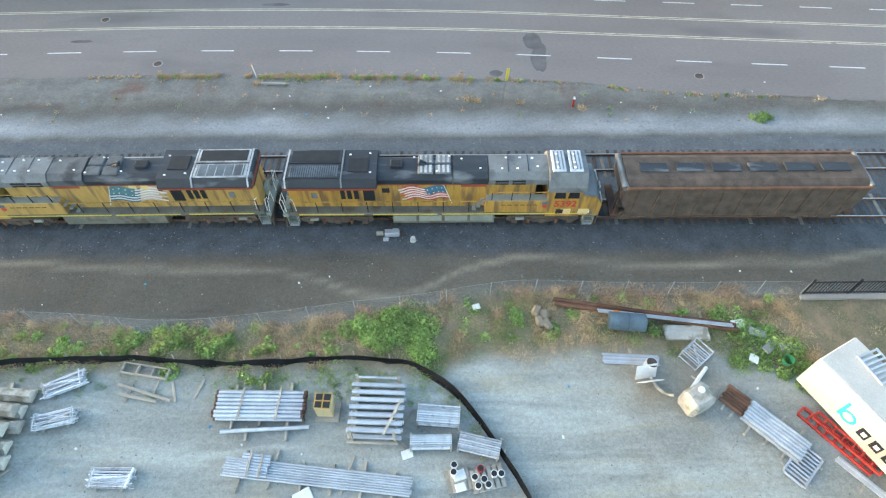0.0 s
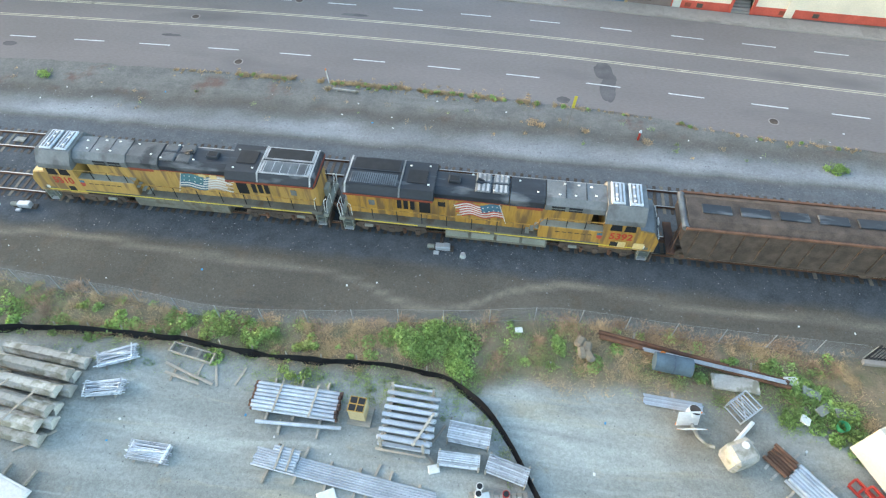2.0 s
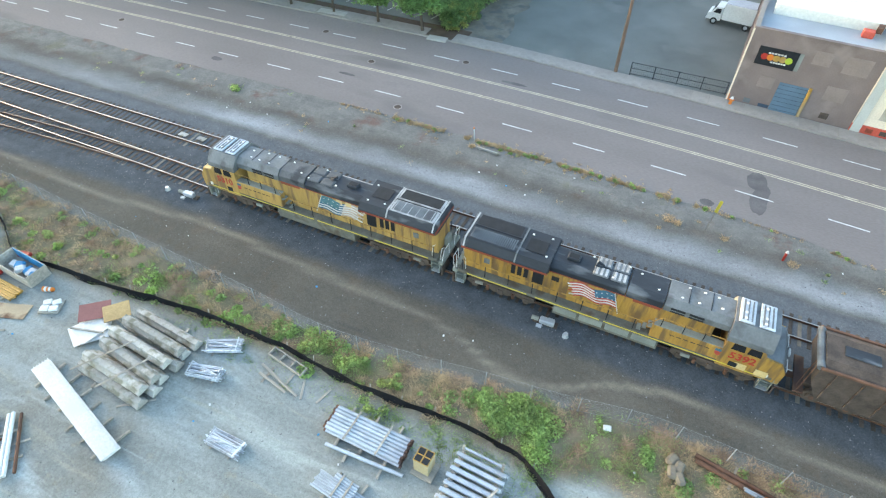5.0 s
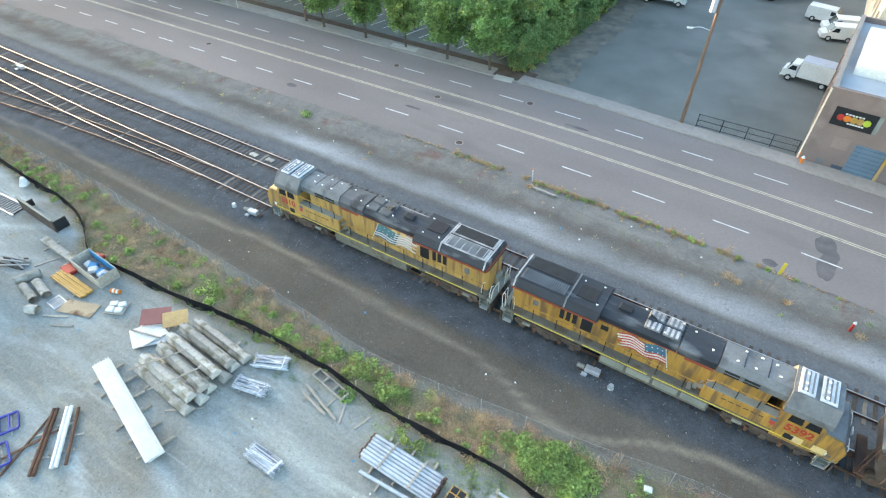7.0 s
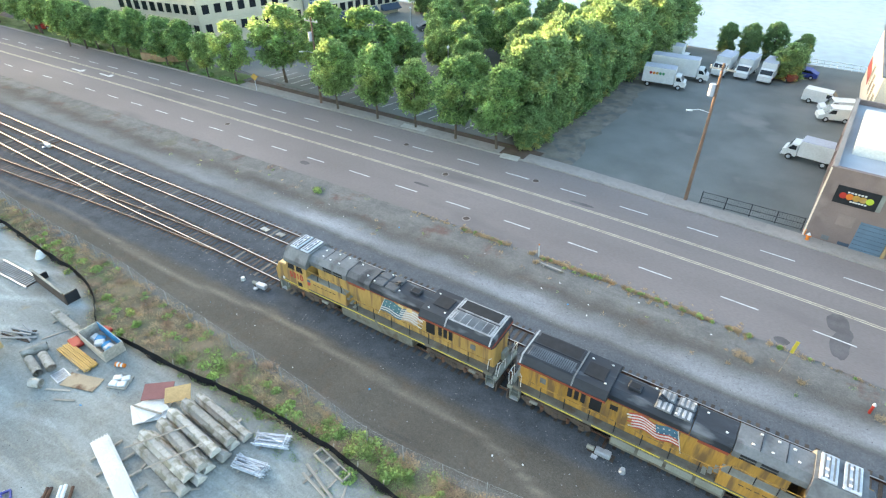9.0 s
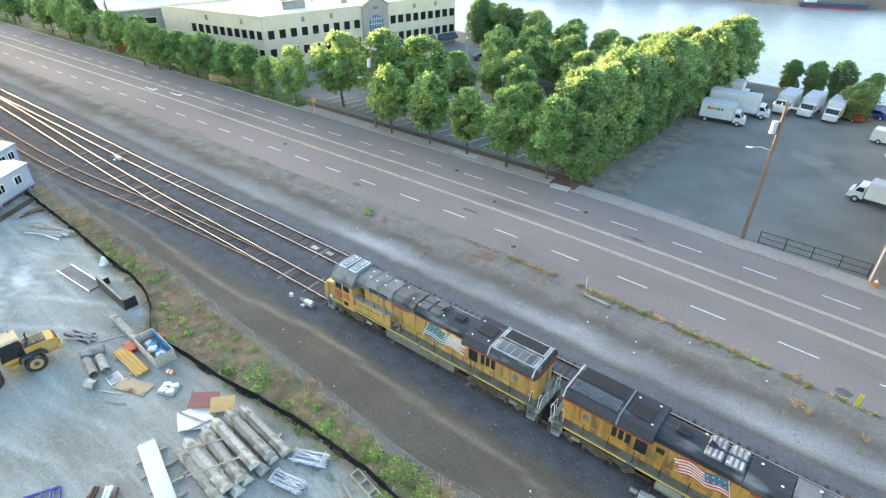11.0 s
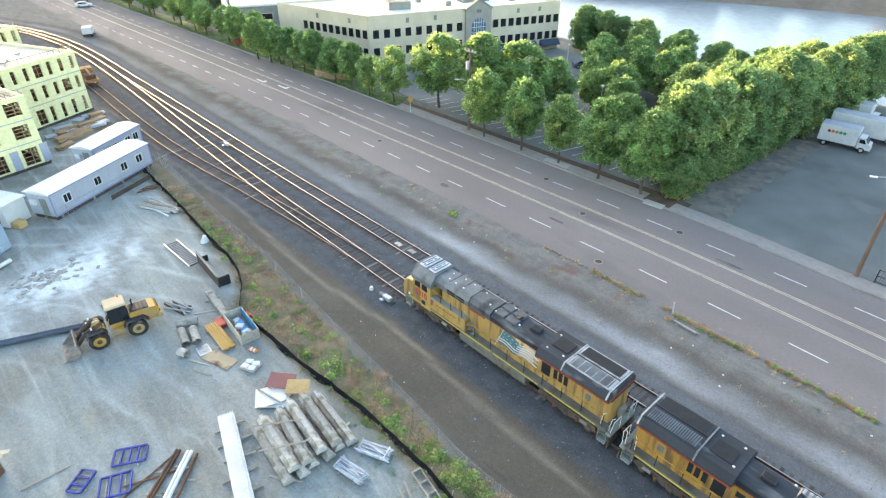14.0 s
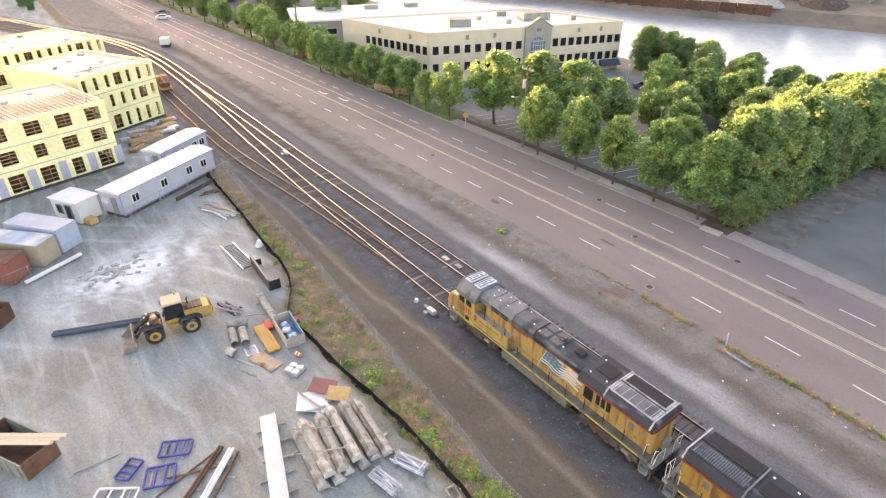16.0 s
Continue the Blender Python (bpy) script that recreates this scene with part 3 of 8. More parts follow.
strip("lawn_strip", GRASS, 12.5, 16.5, -420, -71, 0.06, 3.0, kind="structure", category="lawn", label="strip of short green grass beside the road")
strip("planting_strip", mk("bark_mulch", (0.11, 0.075, 0.055), 0.95, var=0.3, scale=0.8, fine=10, tint=(0.09, 0.1, 0.04), tint_scale=0.6), 12.47, 15.4, -71, -23.5, 0.05, 2.0, kind="structure", category="soil", label="brown mulched planting strip under street trees")
for x0, y0, w, d in ((-39.9, 31.2, 3.6, 1.1), (-25.9, 30.45, 2.2, 1.0)):
    o = part("concrete_pad", box(B(), (0, 0, 0.07), (w, d, 0.16), bev=0.01), mk("pale_new_concrete", (0.42, 0.4, 0.36), 0.9, var=0.12))
    o.matrix_basis = pose(x0, y0 - 0.4, 0.0, 0, 0, 4)
    tagged(o, "pale concrete pad set into the pavement", "concrete pad", kind="structure")
# gritty soil that the hedge sheds on the truck yard's edge
bm = B()
rows = []
for k in range(48):
    y = 31.2 + 1.0 * k
    rows.append([bm.verts.new((-26.5, y, 0.011)), bm.verts.new((-19.6 + 0.9 * nz(y, 1, 0.4) + 0.5 * nz(y, 4, 1.6) + 0.02 * (y - 31), y, 0.011))])
for p, q in zip(rows, rows[1:]):
    bm.faces.new((p[0], p[1], q[1], q[0]))
tagged(part("lot_verge", bm, mk("gritty_soil", (0.2, 0.18, 0.15), 0.95, var=0.3, scale=0.5, fine=7, tint=(0.12, 0.12, 0.115), tint_at=0.5, tint_scale=0.7)), "grey-brown gritty soil beside the hedge", "soil", kind="structure")
# the lots behind
bm = B()
prism(bm, [(-23.5, 30.6), (5.5, 30.8), (9, 86.2), (-18.5, 86.2), (-20.5, 60)], -0.2, 0.008)
tagged(part("truck_lot", bm, ASPHALT_LOT), "dark asphalt truck yard", "car park", kind="structure")
bm = B()
prism(bm, [(-118, 36), (-72, 34), (-60, 33), (-26, 33.4), (-22.8, 62), (-21, 84), (-76, 84), (-120, 80)], -0.2, 0.006)
car_park = tagged(part("car_park", bm, ASPHALT_LOT), "dark asphalt car park under trees", "car park", kind="structure")
for k in range(24):
    part("bay_line", box(B(), (-70 + 1.9 * k, 36.3, 0.012), (0.1, 4.2, 0.006), rz=-14), PAINT_W, car_park)
for k in range(18):
    part("bay_line", box(B(), (-60 + 1.9 * k, 48.3, 0.012), (0.1, 4.2, 0.006), rz=-14), PAINT_W, car_park)

# ---- river and the other shore ----
bm = B()
vs = [bm.verts.new(p) for p in ((-3500, 80, -4.5), (1500, 80, -4.5), (1500, 1500, -4.5), (-3500, 1500, -4.5))]
bm.faces.new(vs)
tagged(part("water", bm, WATER), "calm pale river reflecting the evening sky", "river", kind="structure")
SHORE = lambda x: 203 + 0.31 * (x + 20) + 7 * nz(x, 0, 0.02)
bm = B()
rows = []
for x in [-3000, -1200, -600] + list(np.arange(-320, 160, 8.0)) + [400, 1200]:
    y = SHORE(x) if -330 < x < 170 else 203 + 0.31 * (min(max(x, -330), 170) + 20)
    rows.append([bm.verts.new((x, y + d, h + (0.8 * nz(x, d, 0.05) if d > 1 else 0))) for d, h in ((-4, -6), (3, -3.4), (7, -0.6), (18, 0.4), (80, 1.0), (300, 3.0), (2600, 30))])
for p, q in zip(rows, rows[1:]):
    for k in range(6):
        bm.faces.new((p[k], q[k], q[k + 1], p[k + 1]))
tagged(part("far_shore", bm, mk("far_shore_soil", (0.2, 0.165, 0.13), 0.95, var=0.35, scale=0.05, fine=0.6, tint=(0.1, 0.11, 0.06), tint_scale=0.03)), "brown industrial river bank across the water", "river bank", kind="structure")

# ---- railway ----
FRAME_DULL = mk("dull_rail", (0.24, 0.2, 0.17), 0.55, metal=0.5, var=0.2)


def rail_mesh(line, off, x0, x1, z, material, half, lo, hi, step=1.0):
    bm = B()
    rows = []
    for x in np.arange(x0, x1 + 0.01, step):
        y, s = line(x), line(x + 0.3) - line(x - 0.3)
        nrm = Vector((-s, 0.6)).normalized()
        rows.append([bm.verts.new((x + nrm.x * (off + d), y + nrm.y * (off + d), z + h)) for d, h in ((-half, lo), (-half, hi), (half, hi), (half, lo))])
    for p, q in zip(rows, rows[1:]):
        for k in range(3):
            bm.faces.new((p[k], q[k], q[k + 1], p[k + 1]))
    return bm


TIE_ME = {}
for nm, mt in (("tie", TIE), ("concrete_tie", TIE_NEW)):
    t = box(B(), (0, 0, 0), (0.23, 2.6, 0.18), bev=0.015)
    bmesh.ops.recalc_face_normals(t, faces=t.faces)
    TIE_ME[nm] = bpy.data.meshes.new(nm)
    t.to_mesh(TIE_ME[nm])
    TIE_ME[nm].materials.append(mt)


def railway(label, line, x0, x1, dz, near0, near1, head=None):
    tr = thing("railway_track", label, "railway track", kind="structure")
    for off in (-0.752, 0.752):
        part("rail", rail_mesh(line, off, x0, x1, dz, RUST, 0.035, -0.1, 0.165), RUST, tr)
        part("rail_head", rail_mesh(line, off, x0, x1, dz, RAIL, 0.036, 0.166, 0.18), head or RAIL, tr, "dull rail head" if head else "polished steel rail head")
    rest, rng = B(), random.Random(int(x1 * 10) + 7)
    x = x0
    while x < x1:
        s = math.degrees(math.atan2(line(x + 0.3) - line(x - 0.3), 0.6))
        jit = rng.uniform(-0.05, 0.05)
        m = pose(x, line(x) + jit, dz - 0.075 + rng.uniform(-0.015, 0.012), 0, 0, s + rng.uniform(-1.5, 1.5))
        if near0 < x < near1:
            shared("tie", TIE_ME["concrete_tie" if rng.random() < 0.06 else "tie"], m, tr)
        else:
            box(rest, m.translation, (0.23, 2.6, 0.18), rz=s)
        x += 0.55
    tagged(part("far_ties", rest, TIE, tr), kind="stuff")
    return tr


railway("near railway track with polished rails on dark wooden ties", TRACK_A, -258, 88, 0.0, -80, 31)
railway("far railway track on dark wooden ties in grey ballast", TRACK_B, -258, 88, -0.008, -80, 31)
railway("diverging siding track with dull rails", TRACK_C, -258, -40, -0.016, -80, -40, FRAME_DULL)

# ---- locomotives ----
TANK = mk("dusty_tank_grey", (0.17, 0.165, 0.14), 0.85, var=0.25, scale=0.9, fine=8, bump=0.15, tint=(0.11, 0.09, 0.065), tint_at=0.53, tint_scale=0.8)
DECK = mk("grimy_deck", (0.13, 0.125, 0.105), 0.85, var=0.25, scale=0.9, fine=8, bump=0.15, tint=(0.09, 0.07, 0.05), tint_at=0.55, tint_scale=0.8)
FRAME_GREY = mk("worn_light_grey", (0.38, 0.39, 0.4), 0.6, var=0.3, scale=1.5, fine=9, bump=0.06, tint=(0.2, 0.2, 0.2), tint_at=0.52, tint_scale=1.2)


def handrail(parent, pts, posts, r=0.028, material=None, base=1.68):
    material = material or DECK
    part("handrail", tube(B(), pts, r), YELLOW if material is DECK else material, parent)
    for x, y, top in posts:
        part("rail_post", cyl(B(), (x, y, base), (x, y, top), r * 1.15, 6), BLACK if material is DECK else material, parent)


def flag(parent, hoist, fly, z0, z1, y, side, lean, faded):
    """A waving striped flag as painted on the hood, in thin raised strips, from its mast at hoist to its loose end at fly."""
    stripes, h = 11, (z1 - z0) / 11

    def at(u, v, out):
        wave = 0.13 * math.sin(u * 10.5 + 0.4) - 0.1 * u
        return (hoist + (fly - hoist) * u + lean * (v - z0) / (z1 - z0), y + side * out, v + wave * min(1.0, u * 4))

    def ribbon(name, u0, u1, a, b, material, out):
        bm = B()
        n = max(3, int((u1 - u0) * 18))
        cols = [[bm.verts.new(at(u, a, out)), bm.verts.new(at(u, b, out)), bm.verts.new(at(u, a, 0.0)), bm.verts.new(at(u, b, 0.0))] for u in np.linspace(u0, u1, n)]
        for p, q in zip(cols, cols[1:]):
            bm.faces.new((p[0], q[0], q[1], p[1]))
            bm.faces.new((p[2], q[2], q[0], p[0]))
            bm.faces.new((p[1], q[1], q[3], p[3]))
        part(name, bm, material, parent)

    for i in range(stripes):
        a = z1 - i * h
        if faded:
            ribbon("flag_stripe", 0.0, 0.52, a, a - h, FLAG_BLUE if i % 2 == 0 else FLAG_WHITE, 0.008)
            ribbon("flag_stripe", 0.52, 0.92 + 0.08 * math.sin(i * 2.3), a, a - h, FLAG_PINK if i % 2 == 0 else FLAG_WHITE, 0.008)
        else:
            ribbon("flag_stripe", 0.0, 0.95 + 0.05 * math.sin(i * 2.3), a, a - h, FLAG_RED if i % 2 == 0 else FLAG_WHITE, 0.008)
    ribbon("flag_canton", 0.0, 0.42, z1 + 0.01, z1 - 6 * h, FLAG_TEAL if faded else FLAG_BLUE, 0.014)
    for k in range(8):
        u, v = 0.06 + 0.1 * (k % 4), z1 - (1.6 + 3.4 * (k // 4)) * h
        ribbon("flag_star", u, u + 0.025, v, v - 0.07, FLAG_WHITE, 0.02)
    part("flag_mast", tube(B(), [(hoist - lean * 0.45, y + side * 0.01, z0 - 0.42), (hoist + lean * 1.05, y + side * 0.01, z1 + 0.06)], 0.028), FLAG_WHITE, parent)


def axle(parent, x):
    for y in (-0.752, 0.752):
        w = part("wheel", cyl(cyl(B(), (x, y - 0.07, 0.68), (x, y + 0.07, 0.68), 0.5, 18), (x, y + 0.05 * np.sign(y) * -1, 0.68), (x, y - 0.09 * np.sign(y), 0.68), 0.53, 18), UNDER, parent)
        part("wheel_hub", cyl(B(), (x, y + 0.06 * np.sign(y), 0.68), (x, y + 0.2 * np.sign(y), 0.68), 0.17, 10), RUST, w)


def truck(parent, x0):
    t = part("truck_frame", box(B(), (x0, 0, 0.8), (4.6, 1.2, 0.35), bev=0.05), UNDER, parent)
    for y in (-1.24, 1.24):
        bm = B()
        prism(bm, [(x0 - 2.5, 0.75), (x0 - 2.1, 0.52), (x0 - 1.2, 0.78), (x0 - 0.5, 0.5), (x0 + 0.5, 0.5), (x0 + 1.2, 0.78), (x0 + 2.1, 0.52), (x0 + 2.5, 0.75), (x0 + 2.4, 1.12), (x0 - 2.4, 1.12)], y - 0.1, y + 0.1, "y")
        part("side_frame", bm, UNDER, t, "grimy cast side frame")
        for dx in (-1.9, 0, 1.9):
            part("journal_box", box(B(), (x0 + dx, y * 1.08, 0.68), (0.42, 0.2, 0.42), bev=0.05), UNDER, t)
        for dx in (-0.95, 0.95):
            part("spring", cyl(B(), (x0 + dx, y * 1.1, 0.55), (x0 + dx, y * 1.1, 0.95), 0.12, 8), RUST, t)
        part("brake_cylinder", cyl(B(), (x0 + 1.3, y * 1.15, 0.98), (x0 + 1.85, y * 1.15, 0.98), 0.11, 8), HARBOR, t)
    for dx in (-1.9, 0, 1.9):
        axle(parent, x0 + dx)


def steps(parent, x, y, face):
    """A stepwell at a corner: side plates, treads and curved pale handrails."""
    s = part("stepwell", box(B(), (x, y * 0.82, 1.0), (0.68, 0.05, 1.15)), HARBOR, parent)
    for d in (-0.33, 0.33):
        part("side_plate", box(B(), (x + d, y, 1.0), (0.04, 0.5, 1.15)), HARBOR, s)
    for k, z in enumerate((0.42, 0.74, 1.06, 1.38)):
        part("tread", box(B(), (x, y + np.sign(y) * (0.13 - 0.05 * k), z), (0.62, 0.26, 0.04)), METAL if k == 0 else HARBOR, s)
    for d in (-0.34, 0.34):
        part("grab_rail", tube(B(), [(x + d, y * 1.04, 0.6), (x + d, y * 1.05, 1.9), (x + d + 0.05 * face, y * 1.0, 2.55), (x + d + 0.2 * face, y * 0.94, 2.65)], 0.024), WHITE, s, "pale painted grab rail")


def text_mesh(body, size):
    cu = bpy.data.curves.new("number", "FONT")
    cu.body, cu.size, cu.extrude, cu.align_x, cu.align_y, cu.offset = body, size, 0.006, "CENTER", "CENTER", 0.018
    tmp = new("number_tmp", cu)
    me = bpy.data.meshes.new_from_object(tmp.evaluated_get(bpy.context.evaluated_depsgraph_get()))
    bpy.data.objects.remove(tmp)
    bpy.data.curves.remove(cu)
    return me


def locomotive(label, number, m, faded, flip):
    """Front towards -x. flip: +1 when the seen side is the one at -y, -1 when it is at +y."""
    paint = YELLOW_PALE if faded else YELLOW
    lo = thing("locomotive", label, "locomotive", m, "locomotives of the train")
    # underframe, walkway and sill stripe
    uf = part("underframe", box(B(), (0, 0, 1.55), (20.6, 2.95, 0.26), bev=0.03), DECK, lo, "grey walkway deck")
    for y in (-1.482, 1.482):
        part("sill", box(B(), (0.2, y, 1.55), (20.0, 0.03, 0.24)), DECK, uf, "grimy side sill")
        for a, b in ((-9.9, -0.1), (0.2, 4.6), (5.2, 9.6)):
            part("reflective_stripe", box(B(), ((a + b) / 2, y * 1.012, 1.53), (b - a, 0.012, 0.085)), STRIPE, uf)
    part("fuel_tank", prism(B(), [(-1.36, 1.05), (-1.3, 0.42), (-0.9, 0.25), (0.9, 0.25), (1.3, 0.42), (1.36, 1.05), (1.15, 1.38), (-1.15, 1.38)], -3.7, 3.3, "x"), TANK, lo, "dusty grey fuel tank")
    if flip < 0:
        for y in (-1.4, 1.4):
            for k in range(4):
                part("tank_panel", box(B(), (-2.8 + 1.75 * k, y, 1.02), (1.55, 0.08, 0.52), bev=0.02), HARBOR, lo, "grey panel over the tank")
    for x in (-3.2, 4.3):
        part("air_reservoir", cyl(B(), (x, -1.0, 1.05), (x + 1.6, -1.0, 1.05), 0.17, 10), UNDER, lo)
    truck(lo, -7.0)
    truck(lo, 7.1)
    # hood, lower band of panels and doors
    hood = part("hood", box(B(), (1.9, 0, 2.72), (16.4, 1.9, 2.26), bev=0.05), paint, lo, "yellow long hood with dirt streaks")
    for y in (-0.965, 0.965):
        for k in range(12):
            x = -0.6 + 0.42 * k
            part("hood_door", box(B(), (x, y, 2.75), (0.39, 0.03, 1.75), bev=0.012), paint, hood)
        for x in (5.6, 6.05, 6.5):
            part("radiator_grille", box(B(), (x, y, 2.85), (0.3, 0.04, 0.85)), BLACK, hood)
        part("radiator_grille", box(B(), (4.75, y, 2.8), (0.75, 0.04, 1.1)), BLACK, hood)
        part("vent", box(B(), (3.6, y, 3.2), (0.5, 0.04, 0.4)), BLACK, hood)
        for k in range(4):
            part("door_panel", box(B(), (7.15 + 0.55 * k, y, 2.6), (0.5, 0.03, 1.6), bev=0.012), paint, hood)
        part("red_line", box(B(), (1.0, y * 1.01, 3.72), (14.0, 0.02, 0.07)), RED_BAND, hood)
        part("red_band", box(B(), (-2.2, y * 1.02, 3.62), (1.7, 0.025, 0.2)), RED_BAND, hood)
        part("hood_sign", box(B(), (8.4, y * 1.03, 2.75), (0.42, 0.02, 0.45)), GREY_ROOF, hood)
    # roof sections
    r1 = part("equipment_roof", prism(B(), [(-1.05, 3.74), (-1.05, 4.15), (-0.7, 4.52), (0.7, 4.52), (1.05, 4.15), (1.05, 3.74)], -7.0, -3.15, "x"), GREY_ROOF, lo, "grey ribbed roof hatches")
    for x in (-5.7, -4.4):
        part("roof_seam", box(B(), (x, 0, 4.525), (0.06, 1.4, 0.03)), DARK_ROOF, r1)
    for x, y in ((-6.3, 0.3), (-5.0, 0.45), (-4.0, 0.45), (-5.2, -0.45), (-4.3, -0.45), (-6.0, -0.4)):
        part("lifting_lug", box(B(), (x, y, 4.55), (0.16, 0.1, 0.08), bev=0.02), WHITE, r1)
    for x in (-5.1, -4.0):
        for y in (-1.06, 1.06):
            v = part("louvre", box(B(), (x, y, 3.95), (0.85, 0.05, 0.34)), BLACK, r1)
            part("louvre_slat", box(B(), (x, y * 1.02, 3.95), (0.85, 0.03, 0.06)), GREY_ROOF, v)
    part("blower_roof", prism(B(), [(-1.0, 3.74), (-1.0, 4.2), (-0.65, 4.5), (0.65, 4.5), (1.0, 4.2), (1.0, 3.74)], -3.1, -0.85, "x"), MID_ROOF if faded else DARK_ROOF, lo, "dark sooty roof section")
    r2 = part("engine_roof", prism(B(), [(-0.98, 3.74), (-0.98, 4.1), (-0.6, 4.42), (0.6, 4.42), (0.98, 4.1), (0.98, 3.74)], -0.8, 4.1, "x"), DARK_ROOF, lo, "black soot-stained engine roof")
    for k in range(4):
        hx, hy = -0.2 + 1.15 * (k // 2), -0.42 + 0.84 * (k % 2)
        ht = part("roof_hatch", box(B(), (hx, hy, 4.45), (1.05, 0.74, 0.12), bev=0.05, taper=0.9), MID_ROOF if faded else GREY_ROOF, r2)
        if not faded:
            for q in range(3):
                part("hatch_rib", box(B(), (hx - 0.32 + 0.3 * q, hy, 4.52), (0.16, 0.62, 0.03), bev=0.01), FRAME_GREY, ht, "bare worn metal rib")
    stack = part("exhaust", box(B(), (2.85, 0, 4.52), (0.8, 0.55, 0.22), bev=0.03), DARK_ROOF, r2)
    part("stack_mouth", box(B(), (2.85, 0, 4.64), (0.6, 0.36, 0.02)), BLACK, stack)
    part("horn", cyl(cyl(cyl(B(), (0.9, 0.1, 4.5), (1.4, 0.12, 4.62), 0.05, 8, 0.1), (0.9, -0.1, 4.5), (1.35, -0.14, 4.62), 0.05, 8, 0.1), (0.95, 0, 4.42), (0.95, 0, 4.6), 0.04, 6), DARK_ROOF, r2)
    # radiator wings
    r3 = part("radiator_cab", prism(B(), [(-0.97, 3.6), (-1.52, 3.85), (-1.52, 4.05), (-1.2, 4.5), (1.2, 4.5), (1.52, 4.05), (1.52, 3.85), (0.97, 3.6)], 4.1, 10.15, "x"), DARK_ROOF, lo, "flared dark radiator section")
    for y in (-1.525, 1.525):
        part("wing_band", box(B(), (7.1, y, 3.9), (6.0, 0.02, 0.14)), RED_BAND, r3)
    part("wing_end", box(B(), (10.16, 0, 3.95), (0.03, 2.9, 0.2)), RED_BAND, r3)
    for y in (-1, 1):
        fr = part("radiator_frame", box(B(), (8.15, y * 0.62, 4.53), (3.4, 1.1, 0.06), bev=0.01), FRAME_GREY if faded else DARK_ROOF, r3)
        part("radiator_core", box(B(), (8.15, y * 0.62, 4.563), (3.1, 0.9, 0.02)), BLACK if y * flip > 0 else GREY_ROOF, fr)
        for k in range(21):
            if y * flip < 0:
                part("radiator_slat", box(B(), (6.72 + 0.143 * k, y * 0.62, 4.585), (0.04, 0.9, 0.03)), (FRAME_GREY if k % 4 == 0 else GREY_ROOF) if faded else DARK_ROOF, fr)
    part("fan_hatch", box(B(), (5.3, 0.1, 4.52), (1.3, 1.1, 0.05)), BLACK, r3)
    for x in (6.35, 9.95):
        part("radiator_end_bar", prism(B(), [(-1.56, 4.05), (-1.22, 4.56), (1.22, 4.56), (1.56, 4.05), (1.5, 4.02), (1.18, 4.48), (-1.18, 4.48), (-1.5, 4.02)], x - 0.05, x + 0.05, "x"), FRAME_GREY if faded or x > 8 else GREY_ROOF, r3)
    # inverter cabinet beside the cab, with its raised walkway
    for y in (-1, 1):
        c = part("equipment_cabinet", box(B(), (-5.05, y * 1.22, 2.1), (4.2, 0.52, 1.25), bev=0.03), paint, lo, "yellow side cabinet")
        part("cabinet_top", box(B(), (-5.05, y * 1.2, 2.735), (4.1, 0.5, 0.03)), HARBOR, c)
        for k in range(6):
            part("lettering_bar", box(B(), (-6.3 + 0.42 * k, y * 1.484, 2.35), (0.3, 0.01, 0.07)), UNDER, c)
        part("shield_top", box(B(), (-7.0, y * 1.486, 2.5), (0.5, 0.012, 0.2)), FLAG_BLUE, c)
        part("shield_base", prism(B(), [(-7.25, 2.39), (-6.75, 2.39), (-6.78, 2.15), (-7.0, 2.02), (-7.22, 2.15)], y * 1.486 - 0.006, y * 1.486 + 0.006, "y"), FLAG_RED, c)
        handrail(lo, [(-7.05, y * 1.42, 3.45), (-3.3, y * 1.42, 3.45), (-2.7, y * 1.42, 2.65), (10.0, y * 1.42, 2.65)],
                 [(-5.9, y * 1.42, 3.45), (-4.7, y * 1.42, 3.45), (-3.4, y * 1.42, 3.45)] + [(-1.9 + 1.7 * k, y * 1.42, 2.65) for k in range(8)])
        for k in range(3):
            part("cabinet_step", box(B(), (-2.8 + 0.28 * k, y * 1.2, 2.4 - 0.28 * k), (0.26, 0.5, 0.03)), HARBOR, lo)
    # cab and nose
    cab = part("cab", prism(B(), [(-9.35, 1.3), (-9.35, 3.3), (-9.05, 3.75), (-7.1, 3.75), (-7.1, 1.3)], -1.5, 1.5, "y"), paint, lo, "yellow crew cab")
    part("cab_roof", prism(B(), [(-1.53, 3.55), (-1.5, 3.9), (-0.95, 4.62), (0.95, 4.62), (1.5, 3.9), (1.53, 3.55)], -9.5, -7.02, "x"), GREY_ROOF, cab, "faded grey cab roof")
    for x in (-8.75, -7.65):
        ac = part("roof_unit", box(B(), (x, 0, 4.68), (0.85, 1.75, 0.12), bev=0.03), UNIT_WHITE, cab, "pale slatted roof unit")
        for k in range(3):
            part("unit_slat", box(B(), (x - 0.24 + 0.24 * k, 0, 4.75), (0.09, 1.5, 0.03)), GREY_ROOF, ac)
        for yy in (-0.5, 0.2, 0.6):
            part("unit_bolt", box(B(), (x + 0.1, yy, 4.77), (0.14, 0.14, 0.05)), WHITE, ac)
